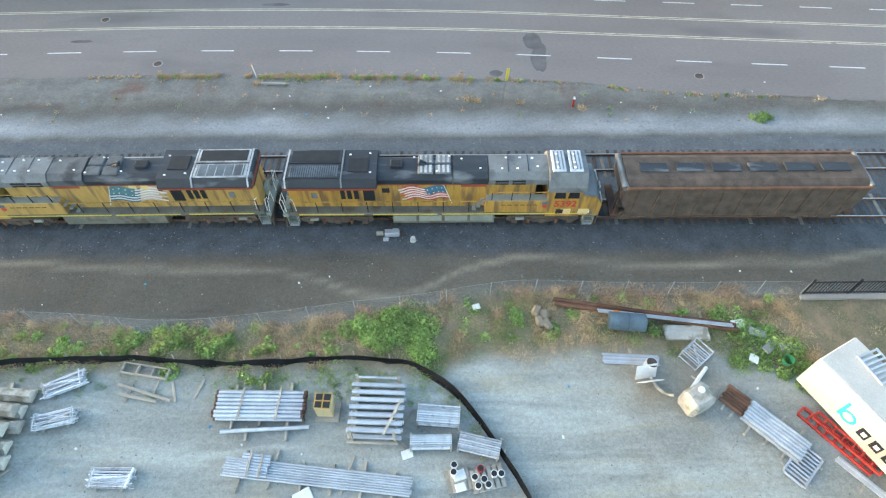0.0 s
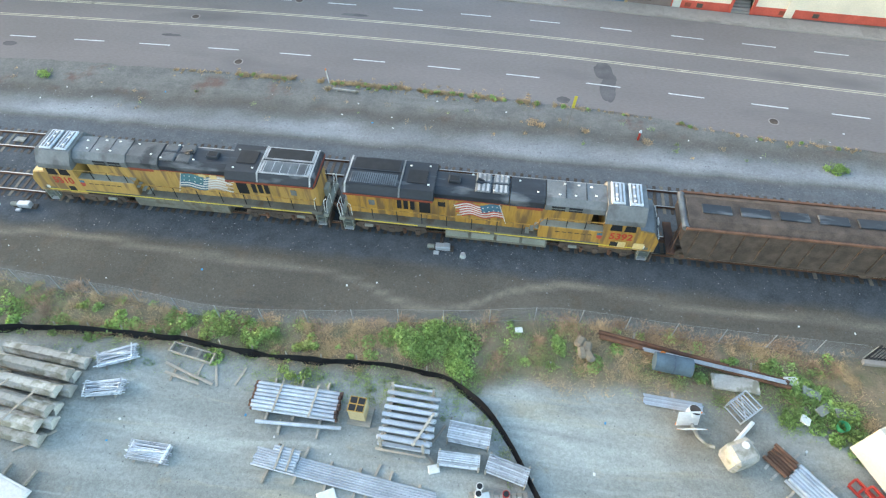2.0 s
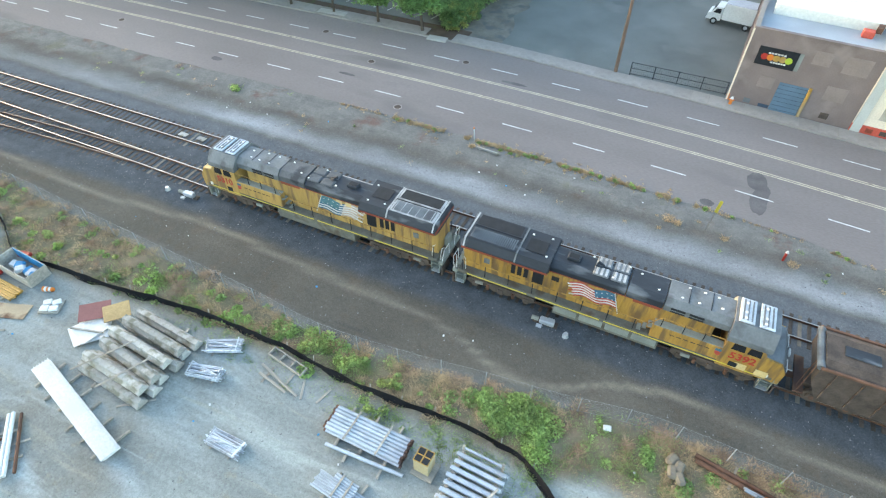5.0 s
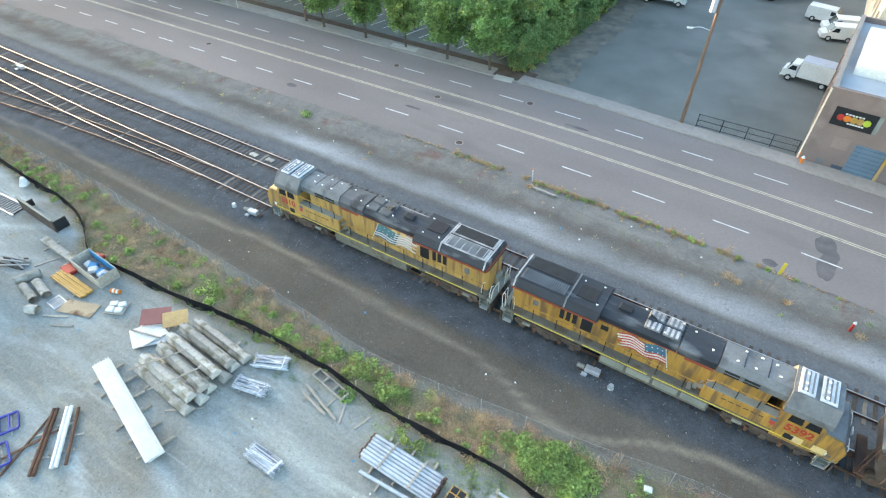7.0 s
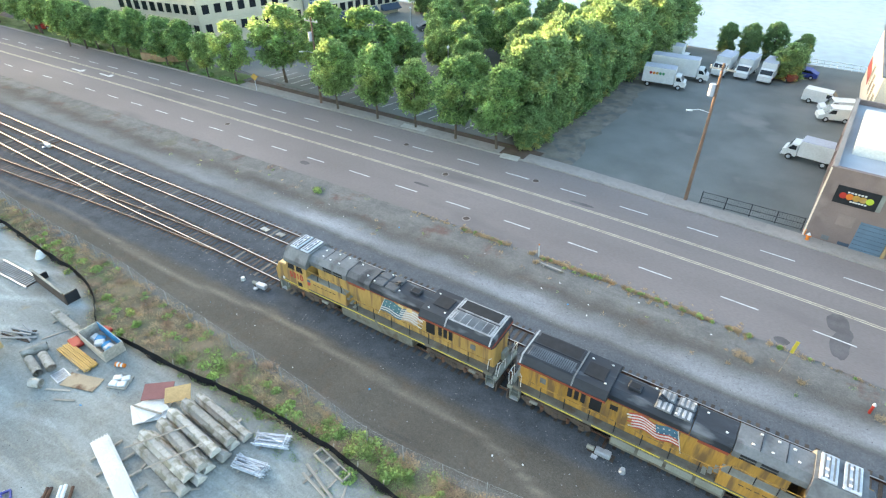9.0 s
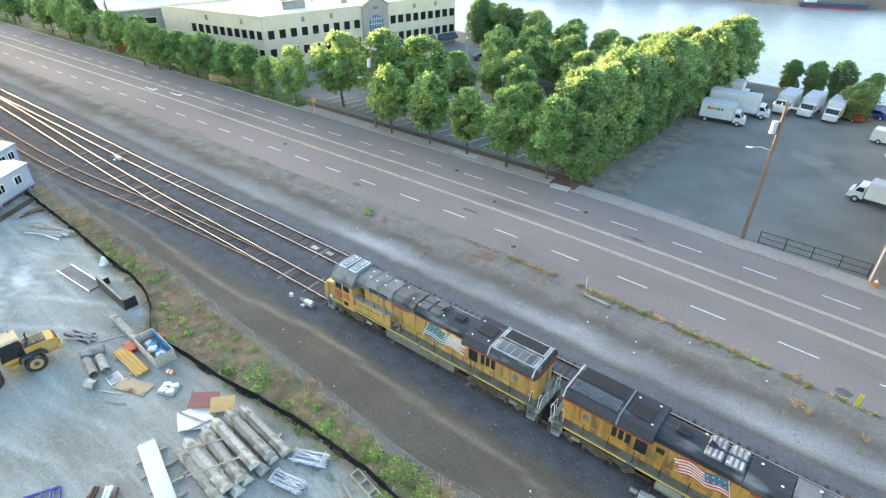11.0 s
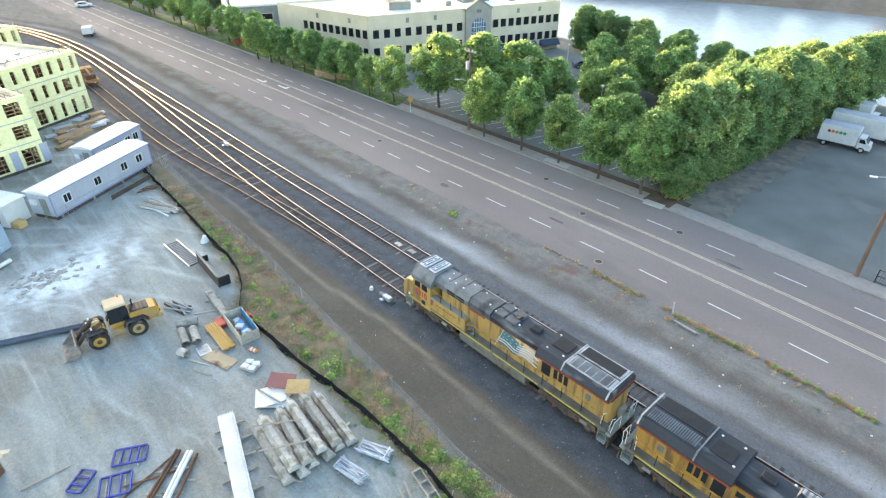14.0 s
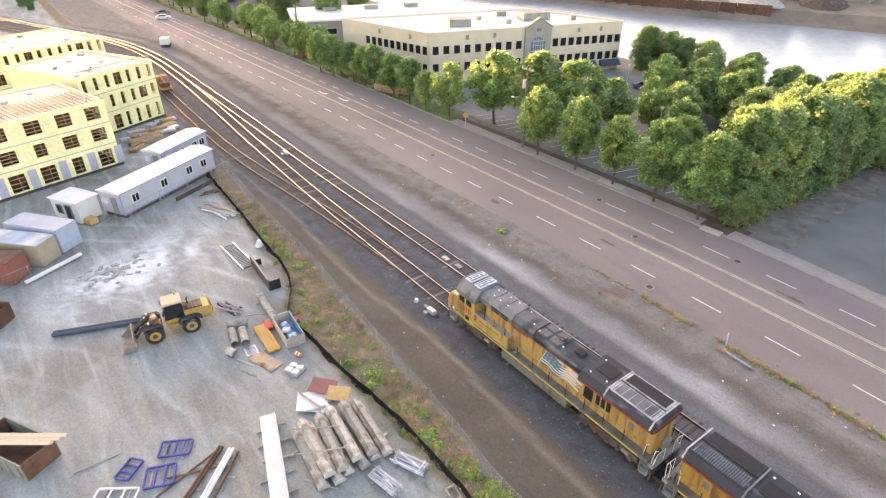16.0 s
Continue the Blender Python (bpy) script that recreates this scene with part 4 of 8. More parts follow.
    for y in (-1.505, 1.505):
        for x in (-8.75, -7.85):
            part("side_window", prism(B(), [(x - 0.38, 2.98), (x + 0.38, 2.98), (x + 0.34, 3.5), (x - 0.3, 3.5)], y - 0.012, y + 0.012, "y"), GLASS_D, cab)
        # black plate on the flat side paints a step recess's shade
        part("step_recess", box(B(), (-8.0, y, 1.75), (0.5, 0.02, 0.4)), BLACK, cab)
        part("data_plate", box(B(), (-9.9, y * 0.985, 1.7), (0.25, 0.02, 0.25)), WHITE, cab)
    nose = part("nose", prism(B(), [(-9.3, 1.3), (-10.7, 1.3), (-10.75, 2.3), (-10.35, 2.95), (-9.3, 3.1)], -1.46, 1.46, "y"), paint, lo, "faded yellow tapered nose")
    part("nose_top", prism(B(), [(-9.32, 3.09), (-10.36, 2.945), (-10.76, 2.3), (-10.79, 2.31), (-10.39, 2.99), (-9.32, 3.14)], -1.35, 1.35, "y"), NOSE if faded else GREY_ROOF, nose, "sun-bleached nose top")
    for y in (-0.7, 0.7):
        part("windscreen", prism(B(), [(-9.36, 3.2), (-9.36, 3.3), (-9.1, 3.7), (-9.14, 3.72), (-9.4, 3.32)], y - 0.55, y + 0.55, "y"), GLASS_D, cab)
    part("headlight", box(B(), (-10.8, 0, 2.55), (0.08, 0.5, 0.24), bev=0.03), WHITE, nose)
    part("nose_emblem", box(B(), (-10.77, 0, 1.95), (0.03, 1.2, 0.35)), FLAG_BLUE, nose)
    # anticlimber, coupler, plough
    for f in (-1, 1):
        part("anticlimber", box(B(), (f * 10.55, 0, 1.35), (0.4, 2.9, 0.28), bev=0.04), HARBOR, lo)
        cp = part("coupler", box(B(), (f * 10.85, 0, 0.9), (0.6, 0.25, 0.28), bev=0.04), RUST, lo)
        part("knuckle", box(B(), (f * 11.05, 0.08, 0.9), (0.22, 0.34, 0.32), bev=0.06), RUST, cp)
        part("plough", prism(B(), [(-1.45, 0.95), (-1.5, 0.3), (1.5, 0.3), (1.45, 0.95)], f * 10.62, f * 10.72, "x"), UNDER, lo)
        for y in (-1.22, 1.22):
            steps(lo, f * 10.15, y, f)
        part("end_rail", tube(B(), [(f * 10.65, -1.35, 1.5), (f * 10.75, -1.3, 2.5), (f * 10.75, -0.5, 2.5), (f * 10.75, -0.45, 1.5)], 0.024), WHITE, lo)
        part("end_rail", tube(B(), [(f * 10.65, 1.35, 1.5), (f * 10.75, 1.3, 2.5), (f * 10.75, 0.5, 2.5), (f * 10.75, 0.45, 1.5)], 0.024), WHITE, lo)
        for y in (-0.6, -0.3, 0.35, 0.65):
            part("air_hose", tube(B(), [(f * 10.7, y, 1.2), (f * 10.95, y, 0.85), (f * 11.05, y * 0.9, 0.55), (f * 11.12, y * 0.8, 0.75)], 0.03), BLACK, lo)
    part("rear_sheet", box(B(), (10.12, 0, 2.7), (0.03, 1.8, 2.1)), paint, lo)
    part("sand_box", box(B(), (10.3, 0.3, 1.95), (0.3, 0.7, 0.8), bev=0.04), HARBOR, lo)
    for x, y in ((-2.6, 0.4), (-1.4, -0.4), (4.5, 0.7), (5.9, -0.8), (4.6, -0.9), (0.2, 0.62), (1.7, -0.55), (-0.6, -0.62)):
        part("lifting_lug", box(B(), (x, y, 4.52), (0.14, 0.09, 0.1), bev=0.02), WHITE, r2)
    lo.scale = (0.93, 1, 1)
    num = text_mesh(number, 0.76)
    num.materials.append(RED)
    for y in (-1.51, 1.51):
        shared("road_number", num, pose(-8.3, y, 2.45, 90, 0, 0 if y < 0 else 180), lo, "red painted road number")
    if flip > 0:
        flag(lo, 0.1, 3.9, 2.35, 3.6, -0.982, -1, 0.5, True)
        for x in (2.1, 2.9):
            part("repaint_patch", box(B(), (x, -0.985, 3.52), (0.5, 0.02, 0.34), bev=0.008), NOSE, lo, "pale touched-up paint")
    else:
        flag(lo, -0.6, 2.5, 2.45, 3.6, 0.982, 1, 0.35, False)
        for x in (-9.6, -8.4):
            part("primer_panel", box(B(), (x, 1.507, 1.75), (0.7, 0.012, 0.5)), NOSE, lo)
    return lo


FRONT = -31.2
locomotive("yellow diesel freight locomotive with a faded flag and grey roof", "5310", pose(FRONT + 10.4, 0.05, 0.0), True, 1)
locomotive("yellow diesel locomotive with a black roof, facing backwards", "5392", pose(FRONT + 31.15, -0.2, 0.0, 0, 0, 179.4), False, -1)


# ---- hopper wagon ----
def hopper(m):
    h = thing("hopper_wagon", "dark weathered steel hopper wagon coupled behind the locomotives", "freight wagon", m)
    body = part("body", prism(B(), [(-6.6, 1.25), (6.6, 1.25), (7.3, 2.6), (7.3, 3.9), (-7.3, 3.9), (-7.3, 2.6)], -1.45, 1.45, "y"), UNDER, h, "dark grimy steel hopper body")
    for y in (-1.47, 1.47):
        for k in range(11):
            part("side_rib", box(B(), (-6.5 + 1.3 * k, y, 2.65), (0.12, 0.1, 2.4), bev=0.02), UNDER, body)
        part("top_chord", box(B(), (0, y, 3.92), (14.7, 0.16, 0.16), bev=0.03), RUST, body)
    for x in (-7.33, 7.33):
        part("end_cap", cyl(B(), (x, -1.4, 3.85), (x, 1.4, 3.85), 0.2, 12), GREY_ROOF, body)
        part("end_ladder", tube(B(), [(x * 1.02, -1.2, 1.2), (x * 1.02, -1.2, 3.7), (x * 1.02, -0.8, 3.7), (x * 1.02, -0.8, 1.2)], 0.025), RUST, body)
    part("roof", prism(B(), [(-1.38, 3.9), (-0.9, 4.15), (0.9, 4.15), (1.38, 3.9)], -7.2, 7.2, "x"), UNDER, body)
    for k in range(6):
        part("roof_hatch", box(B(), (-5.5 + 2.2 * k, 0, 4.2), (1.7, 0.7, 0.1), bev=0.03), DARK_ROOF, body)
    part("underframe", box(B(), (0, 0, 1.1), (15.2, 1.0, 0.3)), UNDER, h)
    for x in (-5.6, 5.6):
        t = part("bogie", box(B(), (x, 0, 0.72), (2.4, 1.9, 0.3), bev=0.05), UNDER, h)
        for dx in (-0.9, 0.9):
            axle(h, x + dx)
    for f in (-1, 1):
        part("coupler", box(B(), (f * 7.75, 0, 0.9), (0.7, 0.25, 0.28), bev=0.04), RUST, h)
        part("end_platform", box(B(), (f * 7.4, 0, 1.2), (0.5, 2.6, 0.12)), RUST, h)


hopper(pose(FRONT + 41.5 + 8.1, -0.5, 0.0, 0, 0, -0.6))

# ---- trees ----
def crown_mesh(name, seed, rx, rz, leaves, material, leaf=0.36, clumps=150, full=False):
    """A crown of many small folded leaves, gathered in small clumps near an uneven egg-shaped outline, with gaps between them."""
    rng = random.Random(seed)
    verts, faces = [], []
    blobs = []
    for i in range(clumps):
        u, a = rng.uniform(-0.95, 1.0), rng.uniform(0, 2 * math.pi)
        if full:
            ring = math.sqrt(max(0.02, 1 - max(u, 0.0) ** 2.2)) * (0.9 + 0.1 * u if u < 0 else 1.0)
        else:
            ring = math.sqrt(max(0.02, 1 - abs(u) ** 2.3)) * (1.0 - 0.12 * u if u > 0 else 1.0 + 0.12 * u)
        wob = 1 + 0.3 * noise.noise((math.cos(a) * 1.3, math.sin(a) * 1.3, u * 1.6 + seed)) + 0.16 * noise.noise((math.cos(a) * 3, math.sin(a) * 3, u * 4 + seed))
        rr = ring * wob * rng.uniform(0.05, 1.0) ** 0.4
        blobs.append((Vector((rx * rr * math.cos(a), rx * rr * math.sin(a), rz * u * (0.92 + 0.1 * wob))), rng.uniform(0.3, 0.62) * (0.6 + 0.17 * rx)))
    for i in range(leaves):
        d = Vector((rng.gauss(0, 1), rng.gauss(0, 1), rng.gauss(0, 1) * 0.7 + 0.2)).normalized()
        c, r = blobs[i % clumps]
        p = c + d * r * (rng.uniform(0.05, 1.45) ** 0.65 if i % 7 else rng.uniform(0.8, 1.7))
        s = leaf * rng.uniform(0.55, 1.3)
        q = Euler((rng.uniform(-1.0, 1.0), rng.uniform(-1.0, 1.0), rng.uniform(0, 6.28))).to_matrix()
        k = len(verts)
        for v in ((-0.5, 0, 0), (0, -0.33, 0.1), (0.5, 0, -0.05), (0, 0.33, 0.12)):
            verts.append(p + q @ (Vector(v) * s))
        faces.append((k, k + 1, k + 2, k + 3))
    me = bpy.data.meshes.new(name)
    me.from_pydata(verts, [], faces)
    me.materials.append(material)
    return me


def tree(label, seed, height, rx, leaves, material, m, group, trunk_h=None, leaf=0.36, full=False):
    rng = random.Random(seed * 7 + 1)
    t = thing("tree", label, "tree", m, group)
    th = trunk_h or height * 0.3
    rz = (height - th * (0.8 if full else 1.0)) / 2
    cz = height - rz
    bm = B()
    lean = (rng.uniform(-0.18, 0.18), rng.uniform(-0.18, 0.18))
    cyl(bm, (0, 0, -0.1), (lean[0], lean[1], th), 0.15 * height / 8, 9, 0.1 * height / 8)
    cyl(bm, (lean[0], lean[1], th), (lean[0] * 2, lean[1] * 2, cz + rz * 0.4), 0.1 * height / 8, 8, 0.03)
    for k in range(9):
        a = k * 0.9 + rng.uniform(-0.3, 0.3)
        h = th * rng.uniform(0.8, 1.0) + (cz - th) * rng.uniform(0.0, 0.7)
        cyl(bm, (lean[0], lean[1], h), (rx * 0.7 * math.cos(a), rx * 0.7 * math.sin(a), h + rz * rng.uniform(0.4, 0.8)), 0.06, 6, 0.018)
    part("trunk", bm, BARK, t)
    shared("crown", crown_mesh("crown", seed, rx, rz, leaves, material, leaf, 300 if full else 150, full), pose(0, 0, cz), t)
    return t


STREET = "round street trees beside the road"
ADULTS = [tree("leafy green street tree with a rounded crown", 11 + k, h, r, 10500, LEAF, pose(x, y, 0), STREET, 2.3)
          for k, (x, y, h, r) in enumerate(((-33.8, 30.9, 9.4, 3.0), (-39.8, 31.0, 8.3, 2.35), (-45.6, 30.6, 9.1, 2.65), (-52.2, 30.4, 8.9, 2.9)))]
BIG = [tree("large dense leafy tree at the lot's edge", 31 + k, h, r, 26000, LEAF_B, pose(x, y, 0), "dense trees round the lots", 0.5, 0.38, True)
       for k, (x, y, h, r) in enumerate(((-27.3, 36.4, 11.4, 3.5), (-26.6, 41.5, 10.9, 3.6), (-26.2, 47.0, 11.2, 3.8)))]
trng = random.Random(5)


def more(source, spots, lo=0.85, hi=1.12):
    for x, y, *size in spots:
        s = size[0] if size else trng.uniform(lo, hi)
        o = copy_thing(trng.choice(source), pose(x, y, 0, 0, 0, trng.uniform(0, 360)))
        w = s * trng.uniform(1.0, 1.22)
        o.scale = (w, w, s * trng.uniform(0.94, 1.04))


# the street row, from the lot's corner down the road
more(ADULTS[:1], [(-28.2, 31.1, 0.96)])
more(ADULTS, [(-65.8, 34.3, 1.16), (-71.7, 30.0, 0.92), (-77.3, 29.3, 0.8), (-82.1, 29.3, 0.88), (-87.3, 29.4, 0.85), (-93.5, 29.2, 0.84), (-97.2, 29.0, 0.86), (-100.6, 28.7, 0.86), (-104.7, 28.3, 0.86), (-107.4, 27.7, 0.88), (-111.1, 26.9, 0.9)])
more(ADULTS, [(-118 - 5.2 * k + trng.uniform(-1, 1), LANE(-118 - 5.2 * k) + 13.5 + trng.uniform(-0.6, 3.5)) for k in range(26) if k % 6 != 3], 0.7, 0.92)
# trees on the islands of the car park
more(ADULTS, [(-58.4, 36.0, 1.38), (-53.6, 38.6, 1.2), (-51.5, 44.6, 0.98), (-55.5, 62.5, 0.78), (-50, 64, 0.85), (-46.5, 60, 0.82), (-59, 67.5, 0.72), (-52.5, 56, 0.72), (-43, 65, 0.88), (-47, 73, 0.85), (-45.0, 51.2, 0.86), (-48.2, 49.6, 0.72), (-41.5, 46.5, 0.82), (-38.0, 42.0, 0.75), (-62.5, 47, 0.72), (-42.5, 59, 0.95), (-54, 58.5, 0.8)])
# the dense row between the lots, its skirt, and the trees by the river
more(BIG, [(-25.8, 52.3), (-25.2, 57.6), (-24.4, 63), (-24.0, 68.2), (-23.2, 73.4), (-22.4, 78.4), (-22, 82.5), (-30.2, 44.5, 0.78), (-30.0, 52, 0.86), (-29.5, 60.5, 0.84), (-29.6, 69, 0.84), (-28.5, 77, 0.84), (-36.2, 55.6, 0.74), (-35, 62.5, 0.72)], 0.88, 0.98)
more(BIG, [(-25.3 + 0.12 * k + 0.4 * math.sin(2 * k), 33.6 + 2.9 * k) for k in range(16)], 0.36, 0.5)
more(BIG, [(-36, 69, 0.68), (-41, 73, 0.64), (-46, 69, 0.56), (-35, 78, 0.66), (-43, 80, 0.62), (-50, 75.5, 0.62), (-56, 78, 0.6), (-60, 83, 0.66), (-72.5, 81.5, 0.72), (-70, 85.5, 0.7), (-74.5, 86, 0.66), (-66.5, 86, 0.6), (-38.5, 63.5, 0.62), (-52, 84, 0.6)])
more(BIG, [(-9.5, 85.5), (-6, 86), (-1.5, 85), (-13, 86), (-2.4, 76.5, 0.5)], 0.4, 0.55)
more(BIG, [(-150 - 9 * k + trng.uniform(-3, 3), 48 + trng.uniform(-8, 22)) for k in range(16)], 0.9, 1.25)

# ---- buildings ----
def window(parent, c, w, h, rz, frame_mat=None, depth=0.14, bars=0):
    """A recessed window: frame, sill and dark pane, facing local -y at rz."""
    m = pose(*c, 0, 0, rz)
    wf = B()
    for dx, dz, sx, sz in ((-w / 2, 0, 0.09, h + 0.09), (w / 2, 0, 0.09, h + 0.09), (0, h / 2, w, 0.09), (0, -h / 2, w, 0.09)):
        box(wf, (dx, -0.02, dz), (sx, depth, sz))
    for k in range(bars):
        box(wf, (-w / 2 + w * (k + 1) / (bars + 1), -0.03, 0), (0.05, 0.05, h))
    wf.transform(m)
    f = part("window", wf, frame_mat or CREAM, parent)
    pb = box(B(), (0, -0.012, 0), (w - 0.09, 0.03, h - 0.09))
    pb.transform(m)
    part("pane", pb, GLASS_D, f)
    return f


def wall_run(parent, a, b, z0, z1, material, thick=0.3, name="wall"):
    a, b = Vector(a), Vector(b)
    d = b - a
    return part(name, box(B(), ((a.x + b.x) / 2, (a.y + b.y) / 2, (z0 + z1) / 2), (d.length, thick, z1 - z0), rz=math.degrees(math.atan2(d.y, d.x))), material, parent)


office = thing("office_building", "cream two-storey office building with rows of dark windows", "office building")
P0, P1, P2 = Vector((-107.8, 36.0)), Vector((-90.9, 39.6)), Vector((-77.3, 78.4))
H = 9.3
P3 = P2 + Vector((-17.0, -3.6)) * 1.4
P4 = P0 + (P0 - P1) * 0.4
for a, b in ((P0, P1), (P1, P2), (P2, P3), (P3, P4), (P4, P0)):
    wall_run(office, a, b, 0, H, CREAM)
roof_pts = [tuple(p) for p in (P1, P2, P3, P4)]
part("roof", prism(B(), roof_pts, H - 0.6, H - 0.35), MEMBRANE, office, "white flat roof")
# each face: its ends, the places of its windows along it, the small attic vents
FACE_RUNS = ((P1, P2, [1.35 + 2.12 * i for i in range(9)] + [26.2 + 1.75 * i for i in range(9)], (7.6, 13.2, 31.2, 36.2)),
             (P0, P1, [0.9 + 1.74 * i for i in range(10)], (4.4, 12.8)),
             (P2, P3, [1.6 + 2.4 * i for i in range(9)], ()))
for a, b, spots, vents in FACE_RUNS:
    d = (b - a).normalized()
    nrm = Vector((d.y, -d.x))
    rz = math.degrees(math.atan2(d.y, d.x))
    for u in spots:
        p = a + d * u + nrm * 0.15
        for z in (2.85, 6.05):
            window(office, (p.x, p.y, z), 1.28, 1.6, rz, bars=0)
    for u in vents:
        p = a + d * u + nrm * 0.2
        part("attic_vent", box(B(), (p.x, p.y, 8.1), (0.55, 0.12, 0.85), rz=rz), HARBOR, office)
    q = (a + b) / 2 + nrm * 0.17
    L = (b - a).length
    for z, hh in ((4.45, 0.12), (H - 0.06, 0.16)):
        part("string_course", box(B(), (q.x, q.y, z), (L - 0.1, 0.1, hh), rz=rz), CREAM, office)
# the arched gable over the entrance
d = (P2 - P1).normalized()
nrm = Vector((d.y, -d.x))
c = P1 + d * 22.2 + nrm * 0.35
rz = math.degrees(math.atan2(d.y, d.x))
gm2 = pose(c.x, c.y, 0, 0, 0, rz)
bm = prism(B(), [(-2.75, 0), (2.75, 0), (2.75, 9.1), (0, 10.7), (-2.75, 9.1)], -0.35, 0.35, "y")
bm.transform(gm2)
gable = part("entrance_gable", bm, mk("grey_stone", (0.33, 0.31, 0.27), 0.85, var=0.12), office, "grey stone entrance gable")
for f in (-1, 1):
    bm = box(B(), (f * 1.42, -0.05, 10.02), (3.5, 0.95, 0.2), ry=f * 30)
    bm.transform(gm2)
    part("gable_coping", bm, HARBOR, gable)
bm = box(B(), (0, -0.37, 8.75), (1.0, 0.06, 0.6))
bm.transform(gm2)
part("gable_vent", bm, GREY_ROOF, gable)
arc = [(-1.5, 0.8), (1.5, 0.8), (1.5, 6.0)] + [(1.5 * math.cos(t), 6.0 + 1.5 * math.sin(t)) for t in np.linspace(0.2, math.pi - 0.2, 9)] + [(-1.5, 6.0)]
bm = prism(B(), arc, -0.42, -0.36, "y")
bm.transform(gm2)
# the blue base colour paints in part of the sky's reflection
ag = part("arched_window", bm, mk("sky_reflection_glass", (0.1, 0.16, 0.22), 0.08, var=0.2, scale=0.5, fine=2, bump=0.0, spec=0.9), gable)
for k in range(5):
    h = 6.0 + math.sqrt(1.5 ** 2 - (-1.0 + 0.5 * k) ** 2) if k else 7.1
    bm = box(B(), (-1.0 + 0.5 * k, -0.44, (0.8 + h) / 2), (0.07, 0.06, h - 0.8))
    bm.transform(gm2)
    part("mullion", bm, WHITE, ag)
for z in (1.8, 2.8, 3.8, 4.8, 5.8, 6.7):
    bm = box(B(), (0, -0.45, z), (2.9 if z < 6.2 else 2.5, 0.05, 0.08))
    bm.transform(gm2)
    part("mullion", bm, WHITE, ag)
for u0, u1 in ((25.6, 30.0), (31.4, 35.8), (36.8, 41.2)):
    bm = prism(B(), [(0.0, 1.95), (0.0, 0.9), (-1.3, 0.9), (-1.25, 1.05)], u0, u1, "x")
    bm.transform(pose(P1.x, P1.y, 0, 0, 0, rz) @ pose(0, -0.16, 0))
    part("awning", bm, SLATE, office, "dark canvas awning")
for u, v, sx, sy, sz in ((0.2, 7, 4.5, 3.0, 1.4), (0.62, 9, 6.0, 3.4, 1.5), (0.45, 6, 1.2, 1.0, 0.8), (0.35, 12, 1.0, 1.0, 0.7), (0.8, 6, 1.2, 1.2, 0.9), (0.5, 15, 2.2, 1.4, 0.9)):
    p = P1 + (P2 - P1) * u - nrm * v
    part("roof_plant", box(B(), (p.x, p.y, H - 0.35 + sz / 2), (sx, sy, sz), rz=rz, bev=0.05), HARBOR, office)

low = thing("low_office", "low grey building with a wide white roof", "building", pose(-140, 58, 0, 0, 0, 70))
part("wall", box(B(), (0, 0, 2.6), (44, 20, 5.2)), HARBOR, low)
part("roof", box(B(), (0, 0, 5.4), (44.8, 20.8, 0.4)), MEMBRANE, low)
for k in range(3):
    part("roof_plant", box(B(), (-12 + 11 * k, 3, 6.1), (3.5, 2.5, 1.0), bev=0.05), HARBOR, low)
for k in range(9):
    window(low, (-18 + 4.5 * k, -10.05, 2.8), 3.0, 1.4, 0)

# brown warehouse with its loading door, and the cream one next to it
FRONTAGE = pose(4.4, 30.5, 0, 0, 0, -3.2) @ pose(-4.4, -30.5, 0)
brown = thing("brown_warehouse", "brown painted brick warehouse with a black sign board", "warehouse", FRONTAGE)
X0, X1, Y0, Y1, HB = 4.4, 14.9, 30.65, 50.0, 7.15
for a, b in (((X0, Y0), (X1, Y0)), ((X0 + 0.15, Y0), (X0 + 0.15, Y1)), ((X0, Y1), (X1, Y1))):
    wall_run(brown, a, b, 0, HB, BROWN)
part("roof", box(B(), ((X0 + X1) / 2 + 0.1, (Y0 + Y1) / 2, HB - 0.6), (X1 - X0 - 0.3, Y1 - Y0 - 0.3, 0.2)), mk("grey_roofing", (0.36, 0.39, 0.42), 0.8, var=0.15, scale=0.2), brown, "pale blue-grey flat roof")
part("raised_roof", box(B(), ((X0 + X1) / 2 + 0.3, 40.8, HB - 0.1), (X1 - X0 - 1.6, 10.5, 1.0), bev=0.05), MEMBRANE, brown, "raised white roof section")
part("coping", box(B(), ((X0 + X1) / 2, Y0, HB + 0.06), (X1 - X0 + 0.1, 0.4, 0.12)), BROWN, brown)
part("coping", box(B(), (X0 + 0.15, (Y0 + Y1) / 2, HB + 0.061), (0.4, Y1 - Y0, 0.12)), CONCRETE, brown)
# sunlight on the brick corner, put in as a thin tan strip
part("corner_strip", box(B(), (X0 - 0.01, Y0 - 0.03, HB / 2), (0.14, 0.3, HB)), CREAM_W, brown, "brick corner edge with sunlight painted on in tan")
part("roof_unit", box(B(), (13.2, 34.4, HB - 0.2), (0.9, 0.7, 0.6), bev=0.04), RED_BASE, brown, "small red rooftop unit")
part("roof_duct", box(B(), (14.2, 36.0, HB + 0.1), (0.5, 3.0, 0.5), rz=-12, bev=0.04), RUST, brown, "rusty rooftop duct")
part("loading_door", box(B(), (9.3, Y0 - 0.16, 1.45), (2.4, 0.08, 2.9)), mk("blue_grey_door", (0.11, 0.17, 0.23), 0.6, var=0.12), brown, "blue-grey roller door")
for k in range(7):
    part("door_slat", box(B(), (9.3, Y0 - 0.205, 0.3 + 0.4 * k), (2.3, 0.02, 0.03)), SLATE, brown)
